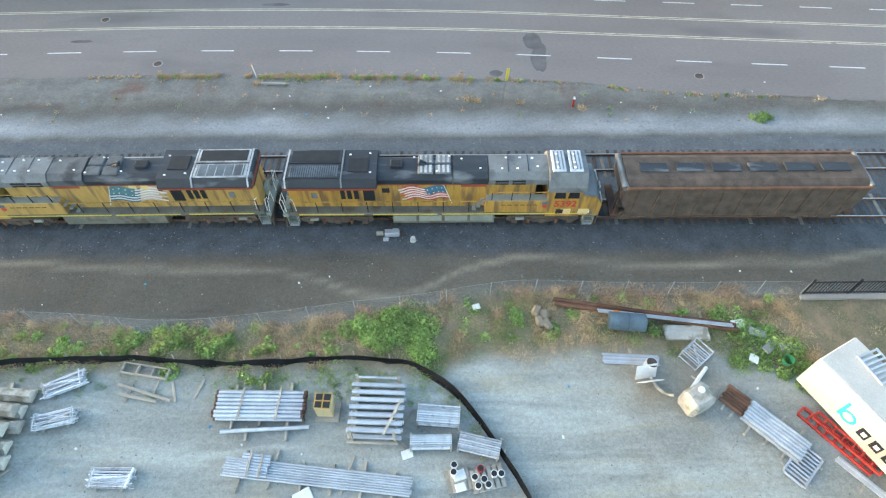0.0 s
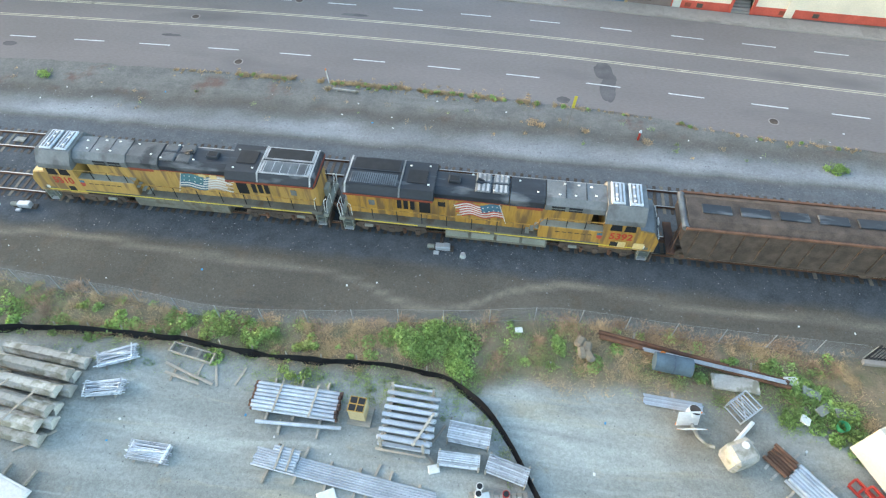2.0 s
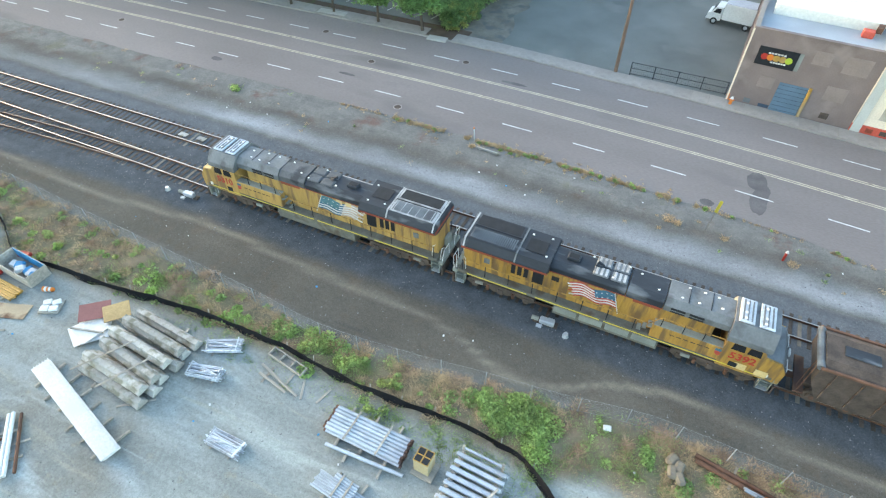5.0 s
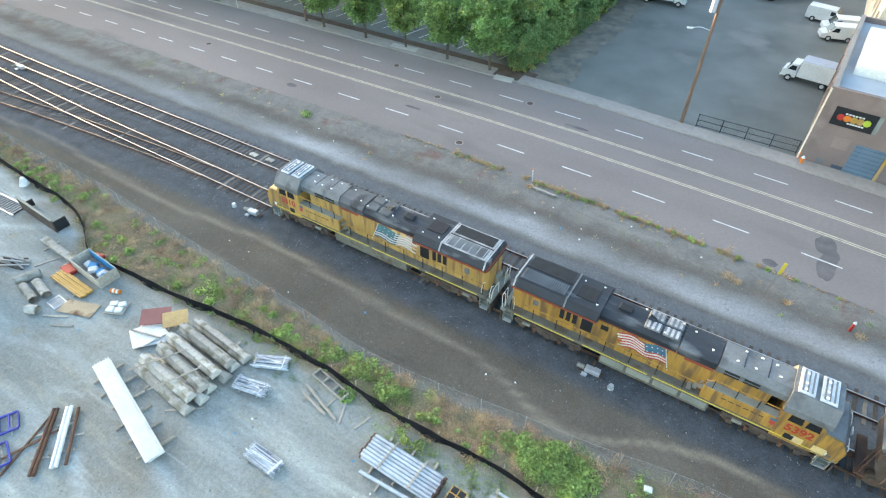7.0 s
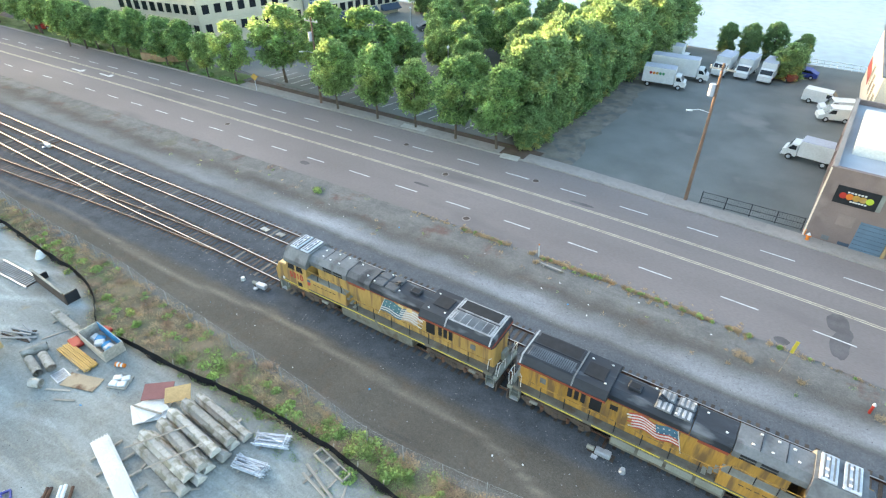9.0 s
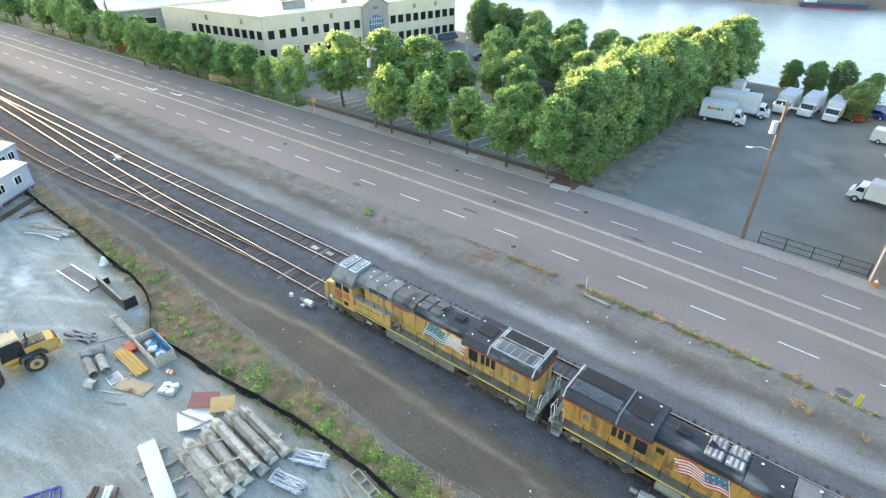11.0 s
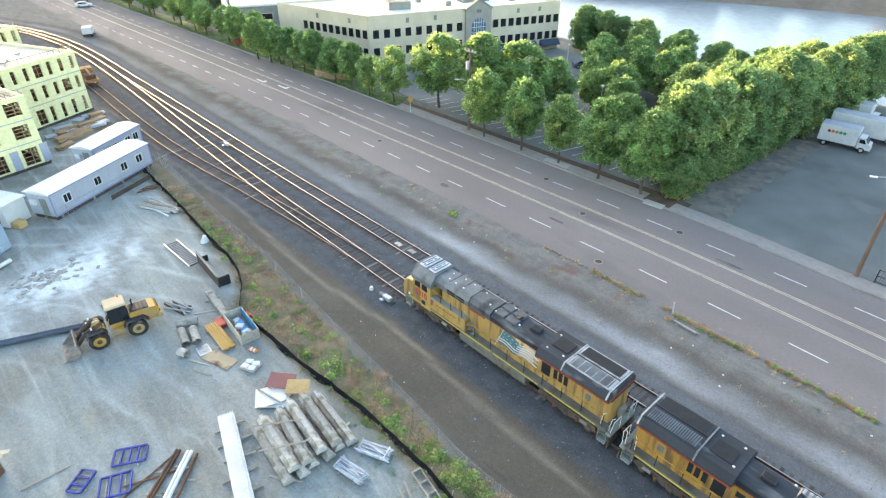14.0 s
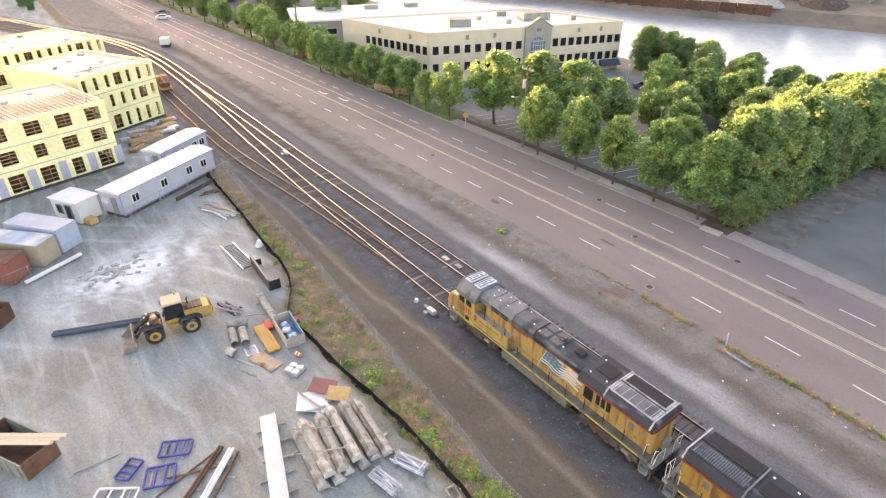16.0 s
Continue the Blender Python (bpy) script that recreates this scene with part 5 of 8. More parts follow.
part("door_post", box(B(), (10.65, Y0 - 0.25, 1.5), (0.26, 0.2, 3.0), bev=0.03), JD_YELLOW, brown, "yellow door post")
part("vent_hatch", box(B(), (6.1, Y0 - 0.17, 0.5), (0.6, 0.06, 0.42)), GREY_ROOF, brown)
part("vent_hatch", box(B(), (7.6, Y0 - 0.17, 0.35), (0.9, 0.04, 0.3)), SLATE, brown)
part("vent_hatch", box(B(), (12.6, Y0 - 0.17, 0.75), (0.7, 0.06, 0.55)), UNDER, brown)
FADED_BROWN = mk("faded_brown_infill", (0.26, 0.205, 0.18), 0.85, var=0.12)
for x, z, w, h in ((13.1, 5.6, 2.0, 1.5), (12.6, 2.9, 1.7, 1.3), (10.4, 5.7, 1.4, 1.2), (7.0, 2.6, 1.3, 1.1)):
    part("boarded_opening", box(B(), (x, Y0 - 0.16, z), (w, 0.04, h)), FADED_BROWN, brown, "bricked-up window")
sign = part("sign_board", box(B(), (7.0, Y0 - 0.2, 4.95), (3.25, 0.1, 1.65), bev=0.02), BLACK, brown, "black sign board with coloured discs")
part("sign_backing", box(B(), (8.75, Y0 - 0.16, 4.95), (0.45, 0.04, 1.6)), HARBOR, brown)
for k, mt in enumerate((RED, ORANGE, JD_YELLOW, JD_YELLOW, mk("lime_vinyl", (0.4, 0.5, 0.05), 0.5))):
    part("sign_disc", cyl(B(), (6.0 + 0.5 * k, Y0 - 0.27 - 0.002 * k, 4.93), (6.0 + 0.5 * k, Y0 - 0.25, 4.93), 0.29, 16), mt, sign)
for z, a, b in ((5.32, 6.2, 7.7), (4.53, 6.6, 7.9)):
    for k in range(6):
        part("lettering_bar", box(B(), (a + (b - a) * (k + 0.5) / 6, Y0 - 0.26, z), (0.17, 0.02, 0.13)), WHITE, sign)
for k in range(3):
    window(brown, (X0 - 0.02, 35 + 4.5 * k, 4.6), 1.6, 1.6, -90, BROWN)
hy = thing("fire_hydrant", "orange and white fire hydrant on the pavement", "fire hydrant", pose(4.8, 29.75, 0.12))
part("barrel", cyl(B(), (0, 0, 0), (0, 0, 0.55), 0.15, 12, 0.13), ORANGE, hy)
part("bonnet", cyl(B(), (0, 0, 0.55), (0, 0, 0.75), 0.17, 12, 0.06), WHITE, hy)
part("nozzle", cyl(B(), (-0.25, 0, 0.42), (0.25, 0, 0.42), 0.08, 8), ORANGE, hy)

cream = thing("cream_warehouse", "cream rendered warehouse with a red base and doorway", "warehouse", FRONTAGE)
CX0, CX1, CY, HC = 14.9, 44.0, 30.6, 7.3
d0, d1 = 20.45, 22.2
for a, b in (((CX0, CY), (d0, CY)), ((d1, CY), (CX1, CY))):
    wall_run(cream, a, b, 0.82, HC, CREAM_W)
    wall_run(cream, a, b, 0, 0.82, RED_BASE, 0.36, "wall_base")
wall_run(cream, (d0, CY), (d1, CY), 3.0, HC, CREAM_W)
wall_run(cream, (CX0 + 0.15, CY), (CX0 + 0.15, 60), 0, HC, CREAM_W)
wall_run(cream, (CX1 - 0.15, CY), (CX1 - 0.15, 60), 0, HC, CREAM_W)
wall_run(cream, (CX0, 60), (CX1, 60), 0, HC, CREAM_W)
part("roof", box(B(), ((CX0 + CX1) / 2, (CY + 60) / 2, HC - 0.4), (CX1 - CX0 - 0.4, 29, 0.2)), GREY_ROOF, cream)
part("coping", box(B(), ((CX0 + CX1) / 2, CY - 0.05, HC + 0.1), (CX1 - CX0, 0.55, 0.3), bev=0.03), CREAM_W, cream)
for x in (CX0 + 0.45, 25.6):
    part("pilaster", box(B(), (x, CY - 0.2, HC / 2), (0.75, 0.12, HC)), mk("pale_grey_render", (0.5, 0.5, 0.46), 0.85, var=0.08) if x < 20 else CREAM_W, cream)
for x in (d0 - 0.12, d1 + 0.12):
    part("door_surround", box(B(), (x, CY - 0.17, 1.65), (0.26, 0.14, 3.3)), RED_BASE, cream)
part("door_surround", box(B(), ((d0 + d1) / 2, CY - 0.17, 3.2), (d1 - d0 + 0.5, 0.142, 0.3)), RED_BASE, cream)
part("porch_back", box(B(), ((d0 + d1) / 2, CY + 1.6, 1.9), (d1 - d0, 0.1, 2.4)), BLACK, cream)
for k in range(4):
    part("step", box(B(), ((d0 + d1) / 2, CY + 0.0 + 0.3 * k, 0.1 + 0.19 * k), (d1 - d0 - 0.02, 0.3, 0.19)), CONCRETE, cream)
FADED_PANEL = mk("faded_panel", (0.5, 0.43, 0.35), 0.85)
for x, z, w, h in ((17.5, 2.25, 1.8, 1.35), (17.7, 5.3, 1.8, 1.5)):
    part("blocked_window", box(B(), (x, CY - 0.16, z), (w, 0.06, h)), FADED_PANEL, cream)
for x in (22.9, 27.5, 32, 36.5):
    window(cream, (x, CY - 0.15, 5.8), 1.7, 1.5, 0, BLACK, bars=2)
for x, mt in ((16.4, RED_BAND), (17.5, UNDER), (25.0, RED_BAND), (28, UNDER)):
    part("base_vent", box(B(), (x, CY - 0.2, 0.42), (0.55, 0.05, 0.4)), mt, cream)
# the tall cream hall behind the truck yard
hall = thing("river_hall", "pale cream hall behind the truck yard", "warehouse")
part("wall", box(B(), (16.5, 68, 4.2), (18, 26, 8.4)), CREAM_W, hall)
part("roof", box(B(), (16.5, 68, 8.5), (18.4, 26.4, 0.2)), GREY_ROOF, hall)
part("red_band", box(B(), (7.48, 76, 3.4), (0.06, 9, 1.6)), RED_BASE, hall)
for k in range(4):
    window(hall, (7.47, 57.5 + 4.0 * k, 4.6), 1.4, 2.4, -90, CREAM_W)


# ---- timber-framed building site ----
def holed_wall(parent, m, run, z0, z1, floors, thick):
    """A wall along local x with real openings; floors: (zlow, zhigh, [(u0, u1), ...])."""
    bm = B()
    z = z0
    for za, zb, gaps in floors:
        box(bm, (run / 2, 0, (z + za) / 2), (run, thick, za - z))
        u = 0.0
        for u0, u1 in gaps + [(run, run)]:
            if u0 - u > 0.01:
                box(bm, ((u + u0) / 2, 0, (za + zb) / 2), (u0 - u, thick, zb - za))
            u = u1
        z = zb
    box(bm, (run / 2, 0, (z + z1) / 2), (run, thick, z1 - z))
    bm.transform(m)
    return part("wall", bm, SHEATH, parent)


def site_block(label, origin, rz, length, depth, floors, fh=2.75, ground_grey=False, narrow=False):
    s = thing("apartment_block", label, "building under construction", pose(origin[0], origin[1], 0, 0, 0, rz))
    hgt = floors * fh
    wall_run(s, (0, depth), (length, depth), 0.35, hgt + 0.5, SHEATH, 0.25)
    wall_run(s, (0.12, 0.13), (0.12, depth - 0.13), 0.35, hgt + 0.5, SHEATH, 0.25)
    part("foundation", box(B(), (length / 2, depth / 2, 0.17), (length + 0.3, depth + 0.3, 0.36)), UNDER, s)
    part("roof", box(B(), (length / 2, depth / 2, hgt + 0.1), (length - 0.3, depth - 0.3, 0.2)), ROOFDECK, s, "raw pale roof deck")
    # partitions and decks behind the openings, their indoor shade put into the colour
    part("inner_wall", box(B(), (length / 2 - 0.6, 1.9, 0.35 + hgt / 2 - 0.2), (length - 2.2, 0.1, hgt - 0.5)), mk_open, s, "timber partition darkened as if in shade")
    part("inner_wall", box(B(), (length - 1.9, depth / 2 + 1, 0.35 + hgt / 2 - 0.2), (0.1, depth - 3, hgt - 0.5)), mk_open, s, "timber partition darkened as if in shade")
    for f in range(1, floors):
        part("floor_deck", box(B(), (length / 2, depth / 2, 0.35 + f * fh), (length - 0.6, depth - 0.6, 0.28)), mk_open, s, "timber floor deck darkened as if in shade")
    for m, run in ((pose(0, 0, 0), length), (pose(length - 0.12, 0.13, 0, 0, 0, 90), depth - 0.26)):
        rows, studs = [], []
        n = int(run / (1.72 if narrow else 3.0))
        for f in range(floors):
            h = (1.75 if f else 2.1) if narrow else (1.6 if f else 2.1)
            z = 0.35 + f * fh + (1.55 if f else 1.2)
            gaps = []
            for i in range(n):
                u = (i + 0.5) * run / n
                w = (1.3 if (i + 2 * f) % 5 == 2 else 0.62) if narrow else (1.75 if (i + f) % 4 else 1.3)
                gaps.append((u - w / 2, u + w / 2))
                studs.append((u, w, z, h))
            rows.append((z - h / 2, z + h / 2, gaps))
        wl = holed_wall(s, m, run, 0.35, hgt + 0.5, rows, 0.25)
        for u, w, z, h in studs:
            pieces = []
            for q in range(2 if narrow else 3):
                pieces.append(("guard_board", (u, 0.03, z - h * (0.2 if narrow else 0.28) + h * (0.45 if narrow else 0.27) * q), (w, 0.08, 0.09)))
            if not narrow:
                pieces.append(("stud", (u + 0.2, 0.09, z), (0.09, 0.05, h)))
            elif w > 1:
                pieces.append(("stud", (u, 0.09, z), (0.1, 0.05, h)))
            for nm, c, size in pieces:
                bm = box(B(), c, size)
                bm.transform(m)
                part(nm, bm, RAWWOOD, wl)
        for f in range(1, floors):
            bb = box(B(), (run / 2, -0.15, 0.35 + f * fh + 0.1), (run - 0.1, 0.06, 0.1))
            bb.transform(m)
            part("floor_band", bb, TRAILER_W, s)
        if ground_grey:
            for i in range(0, n):
                u = (i + 1.0) * run / n
                bb = box(B(), (u - 0.05, -0.14, 1.55), (0.95, 0.04, 2.35))
                bb.transform(m)
                part("grey_sheet", bb, TRAILER_W, s)
    if ground_grey:
        for k in range(int(length / 0.6) - 1):
            part("roof_joist", box(B(), (0.6 + 0.6 * k, depth * 0.3, hgt + 0.28), (0.07, depth * 0.5, 0.14)), PLY, s)
    for k in range(7):
        part("roof_stack", box(B(), (1.5 + (k * 3.7) % (length - 3), 2 + (k * 2.3) % (depth - 4), hgt + 0.35), (0.9, 0.6, 0.3), rz=20 * k), WOOD if k % 2 else TRAILER_W, s)
    for k in range(14):
        part("parapet_stud", box(B(), (0.4 + k * (length - 0.8) / 13, -0.1, hgt + 0.85), (0.06, 0.06, 0.7)), WOOD, s)
    part("guard_rail", box(B(), (length / 2, -0.1, hgt + 1.22), (length - 0.4, 0.05, 0.08)), WOOD, s)
    return s


RAWWOOD = mk("raw_tan_lumber", (0.4, 0.26, 0.15), 0.85, var=0.25, scale=1, fine=8)
# darker than RAWWOOD: interior shade is mixed into this brown
mk_open = mk("shaded_inside_timber", (0.2, 0.095, 0.04), 0.9, var=0.4, scale=1.2, fine=8)
site_block("unfinished block clad in yellow sheathing boards", (-78.0, -36.0), 105.5, 20.6, 14, 3, ground_grey=True)
site_block("unfinished yellow-clad wing with narrow window openings", (-95.6, -17.5), 117, 12.6, 16, 3, 2.85, narrow=True)
site_block("far unfinished yellow-clad block with a flat roof", (-118.5, -35), 110, 28, 16, 3, 2.7, narrow=True)

# ---- site offices and containers ----
def site_office(label, a, b, width, h, zb=0.45):
    a, b = Vector(a), Vector(b)
    d = b - a
    L = d.length
    o = thing("site_office", label, "site office", pose(a.x, a.y, 0, 0, 0, math.degrees(math.atan2(d.y, d.x))), "site offices")
    body = part("body", box(B(), (L / 2, width / 2, zb + h / 2), (L, width, h), bev=0.04), TRAILER_W, o)
    part("roof", prism(B(), [(-0.15, zb + h), (width / 2, zb + h + 0.3), (width + 0.15, zb + h), (width + 0.15, zb + h - 0.1), (-0.15, zb + h - 0.1)], -0.15, L + 0.15, "x"), WHITE, o, "white low-pitched roof")
    for k in range(int(L / 1.2)):
        part("cladding_rib", box(B(), (0.6 + 1.2 * k, -0.004, zb + h / 2), (0.04, 0.02, h - 0.1)), TRAILER_W, body)
    for x in (0.0, L):
        part("corner_trim", box(B(), (x, -0.005, zb + h / 2), (0.14, 0.06, h)), LILAC, body, "lilac-blue corner trim")
    part("base_trim", box(B(), (L / 2, -0.012, zb + 0.08), (L - 0.16, 0.05, 0.16)), LILAC, body, "lilac-blue base trim")
    part("eave_trim", box(B(), (L / 2, -0.17, zb + h - 0.03), (L + 0.3, 0.03, 0.12)), LILAC, o, "lilac-blue eave trim")
    part("air_conditioner", box(B(), (-0.16, width * 0.72, zb + 1.5), (0.3, 0.7, 0.55), bev=0.03), WHITE, body, "white air conditioner")
    for u in (0.13, 0.42, 0.7, 0.87):
        window(body, (L * u, -0.03, zb + h * 0.55), 0.95, 0.95, 0, WHITE, 0.1, 1)
    part("skirting", box(B(), (L / 2, width / 2, zb / 2), (L - 0.3, width - 0.3, zb)), UNDER, o)
    for u in (0.05, 0.35, 0.65, 0.95):
        part("jack", box(B(), (L * u, 0.12, zb / 2), (0.2, 0.2, zb)), CONCRETE, o)
    part("end_door", box(B(), (-0.03, width * 0.35, zb + 1.0), (0.06, 0.85, 1.95)), HARBOR, body)
    return o


site_office("long pale grey site office trailer with small windows", (-66.3, -19.2), (-73.6, -6.9), 3.2, 2.6)
site_office("second pale site office trailer behind", (-76.4, -12.4), (-81.2, -5.4), 3.0, 2.5)


def container(label, a, b, width, h, material, roof=None, open_top=False):
    a, b = Vector(a), Vector(b)
    d = b - a
    L = d.length
    o = thing("container", label, "container", pose(a.x, a.y, 0, 0, 0, math.degrees(math.atan2(d.y, d.x))))
    for y in (0, width):
        w = part("side", box(B(), (L / 2, y, h / 2 + 0.1), (L, 0.06, h)), material, o)
        for k in range(int(L / 0.3)):
            part("corrugation", box(B(), (0.15 + 0.3 * k, y + (0.04 if y else -0.04), h / 2 + 0.1), (0.14, 0.05, h - 0.2)), material, w)
    for x in (0, L):
        part("end", box(B(), (x, width / 2, h / 2 + 0.1), (0.06, width - 0.06, h)), material, o)
    part("floor", box(B(), (L / 2, width / 2, 0.12), (L - 0.06, width - 0.06, 0.1)), UNDER, o)
    if not open_top:
        part("roof", box(B(), (L / 2, width / 2, h + 0.12), (L, width, 0.06)), roof or material, o)
    else:
        for y in (0, width):
            part("top_rail", box(B(), (L / 2, y, h + 0.13), (L + 0.1, 0.14, 0.1)), material, o)
    return o


container("blue-grey storage container with a pale roof", (-63.6, -23.9), (-68.7, -27.9), 2.4, 2.5, mk("blue_grey_paint", (0.36, 0.45, 0.55), 0.6, var=0.12), TRAILER_W)
container("tan storage container with blue sheeting on top", (-61.9, -26.0), (-66.4, -30.2), 2.3, 2.3, mk("tan_paint", (0.4, 0.33, 0.24), 0.7, var=0.15), mk("patchy_blue_roof", (0.3, 0.42, 0.52), 0.6, var=0.3, tint=(0.55, 0.5, 0.42), tint_at=0.5))
container("rust-red corrugated steel shipping container", (-60.4, -28.7), (-64.0, -33.3), 2.4, 2.2, mk("faded_red_paint", (0.3, 0.11, 0.08), 0.75, var=0.2), RUST)
container("open rusty steel waste skip", (-53.0, -30.6), (-55.6, -33.6), 2.2, 1.4, RUST, open_top=True)
shed = thing("portable_cabin", "small white portable cabin with a canopy", "cabin", pose(-70.0, -23.2, 0, 0, 0, 30))
part("body", box(B(), (0, 0, 1.35), (4.0, 2.6, 2.4), bev=0.04), WHITE, shed)
part("roof", box(B(), (0, 0, 2.62), (4.4, 3.0, 0.16), bev=0.03), WHITE, shed)
window(shed, (-0.8, -1.32, 1.5), 0.8, 1.0, 0, HARBOR)
window(shed, (0.6, -1.32, 1.3), 0.9, 1.7, 0, HARBOR)
part("stair", box(B(), (2.6, -0.6, 0.4), (1.0, 1.0, 0.7), bev=0.03), PLY, shed)


def site_fence():
    f = thing("site_fence", "temporary grey mesh fence round the site offices", "fence")
    pts = [Vector(p) for p in ((-57.7, -31.4), (-58.6, -28.8), (-61.2, -24.9), (-63.0, -22.4), (-66.3, -18.1), (-67.9, -15.0), (-71.2, -8.0), (-72.4, -5.3))]
    wires = B()
    for a, b in zip(pts, pts[1:]):
        d = b - a
        n = max(1, int(d.length / 2.6))
        for k in range(n):
            p = a + d * k / n
            part("post", cyl(B(), (p.x, p.y, -0.02), (p.x, p.y, 1.6), 0.026, 7), FENCE_GREY, f)
        for z in (0.1, 1.55):
            part("rail", cyl(B(), (a.x, a.y, z), (b.x, b.y, z), 0.018, 6), FENCE_GREY, f)
        m = int(d.length / 0.35)
        for k in range(m):
            p, q = a + d * k / m, a + d * min(1.0, (k + 2.2) / m)
            cyl(wires, (p.x, p.y, 0.12), (q.x, q.y, 1.53), 0.006, 3)
            cyl(wires, (q.x, q.y, 0.12), (p.x, p.y, 1.53), 0.006, 3)
    part("mesh", wires, FENCE_GREY, f)


site_fence()

# ---- yard: fences ----
def silt_fence():
    f = thing("silt_fence", "low sagging black silt fence on short stakes", "silt fence")
    xs = [-75.0]
    while xs[-1] < 6:
        xs.append(xs[-1] + 0.5)
    pts = [(x, SILT_X(x) + 0.06 * nz(x, 0, 0.9)) for x in xs]
    bm = B()
    rows = []
    for i, (x, y) in enumerate(pts):
        h = 0.42 + 0.1 * nz(x, 3, 0.5)
        lean = 0.12 + 0.1 * nz(x, 8, 0.7)
        rows.append([bm.verts.new((x, y - 0.18, 0.0)), bm.verts.new((x, y, 0.05)), bm.verts.new((x, y + lean, h)), bm.verts.new((x, y + lean + 0.02, h)), bm.verts.new((x, y + 0.05, 0.04))])
    for p, q in zip(rows, rows[1:]):
        for k in range(4):
            bm.faces.new((p[k], q[k], q[k + 1], p[k + 1]))
    part("fabric", bm, SILT, f, "wrinkled black fabric")
    for i in range(0, len(pts), 4):
        x, y = pts[i]
        part("stake", box(B(), (x, y + 0.2, 0.3), (0.05, 0.04, 0.7), rx=-12), WOOD, f)


silt_fence()


def chain_fence():
    f = thing("chain_link_fence", "grey chain-link fence with thin posts", "fence")
    xs = list(np.arange(-74, 21.6, 2.65))
    for x in xs:
        y = FENCE(x)
        part("post", cyl(B(), (x, y, -0.1), (x + 0.08 * nz(x, 0), y + 0.1 * nz(x, 5), 1.5), 0.024, 6), FENCE_GREY, f)
    for z in (0.1, 1.45):
        part("wire", tube(B(), [(x, FENCE(x), z + 0.04 * nz(x, z, 0.6)) for x in np.arange(-74, 21.6, 1.3)], 0.007, 4), FENCE_GREY, f)
    verts, faces = [], []
    x = -74.0
    while x < 21:
        for s in (-1, 1):
            k = len(verts)
            x2 = x + 1.35 * s
            y, y2 = FENCE(min(max(x, -74), 21)), FENCE(min(max(x2, -74), 21))
            for px, py, z in ((x, y, 0.1), (x + 0.005, y, 0.1), (x2 + 0.005, y2, 1.45), (x2, y2, 1.45)):
                verts.append((px, py, z))
            faces.append((k, k + 1, k + 2, k + 3))
        x += 0.13
    me = bpy.data.meshes.new("woven_mesh")
    me.from_pydata(verts, [], faces)
    me.materials.append(FENCE_GREY)
    ob = new("woven_mesh", me)
    ob.parent = f
    tagged(ob, "woven grey wire mesh", kind="stuff")


chain_fence()
iron = thing("iron_fence", "black iron bar fence on a low concrete kerb", "fence")
part("kerb", box(B(), (27, -7.3, 0.12), (11.5, 0.3, 0.28), bev=0.02), CONCRETE, iron)
for z in (0.35, 1.45):
    part("rail", box(B(), (27, -7.1, z), (11.2, 0.05, 0.06)), BLACK, iron)
for k in range(56):
    part("bar", box(B(), (21.5 + 0.2 * k, -7.1, 0.8), (0.03, 0.03, 1.5)), BLACK, iron)
for k in range(5):
    part("post", box(B(), (21.45 + 2.7 * k, -7.1, 0.85), (0.08, 0.08, 1.75)), BLACK, iron)
lot_fence = thing("lot_fence", "low dark mesh fence along the truck yard", "fence")
for k in range(5):
    part("post", cyl(B(), (-5.0 + 2.3 * k, 31.35, 0), (-5.0 + 2.3 * k, 31.35, 1.4), 0.04, 6), BLACK, lot_fence)
for z in (0.15, 0.75, 1.35):
    part("rail", box(B(), (-0.4, 31.35, z), (9.2, 0.04, 0.04)), BLACK, lot_fence)
for k in range(45):
    part("bar", box(B(), (-4.9 + 0.205 * k, 31.35, 0.75), (0.016, 0.016, 1.2)), BLACK, lot_fence)


# ---- yard: stacks of steel ----
def tube_stack(label, a, b, n, r, z0, layers=1, material=None, ends=None, dunnage=3, straps=0, name="tube_stack"):
    """Tubes side by side from a to b (their middle line), on timber bearers."""
    a, b = Vector(a), Vector(b)
    d = b - a
    L = d.length
    s = thing(name, label, "steel stack", pose(a.x, a.y, 0, 0, 0, math.degrees(math.atan2(d.y, d.x))))
    rng = random.Random(int(L * 1000))
    for k in range(dunnage):
        x = L * (k + 0.6) / (dunnage + 0.2)
        part("bearer", box(B(), (x, rng.uniform(-0.15, 0.15), z0 / 2), (0.12, n * r * 2 + rng.uniform(0.5, 1.1), z0), rz=rng.uniform(-4, 4), bev=0.008), WOOD, s)
    for j in range(layers):
        for i in range(n - j):
            y = (i - (n - 1 - j) / 2) * 2 * r
            o = rng.uniform(-0.06, 0.06)
            t = part("tube", cyl(B(), (o, y, z0 + r + j * 1.8 * r), (L + o, y, z0 + r + j * 1.8 * r), r * 0.97, 10), material or STEEL, s)
            if ends:
                for x in (o - 0.03, L + o - 0.09):
                    part("end_cap", cyl(B(), (x, y, z0 + r + j * 1.8 * r), (x + 0.12, y, z0 + r + j * 1.8 * r), r * 1.0, 10), ends, t)
    for k in range(straps):
        x = L * (k + 0.7) / (straps + 0.4)
        part("strap", box(B(), (x, 0, z0 + 2 * r + (layers - 1) * 1.8 * r + 0.02), (0.1, n * r * 2 + 0.1, 0.05), rz=rng.uniform(-3, 3)), WOOD, s)
    return s


tube_stack("stack of galvanised steel tubes with rusty ends on timber", (-12.0, -13.5), (-7.3, -13.62), 8, 0.105, 0.22, 2, None, RUST, 3, 2)
tube_stack("single galvanised tube lying beside a stack", (-11.5, -14.9), (-6.95, -14.72), 1, 0.11, 0.15, 1, None, None, 2)
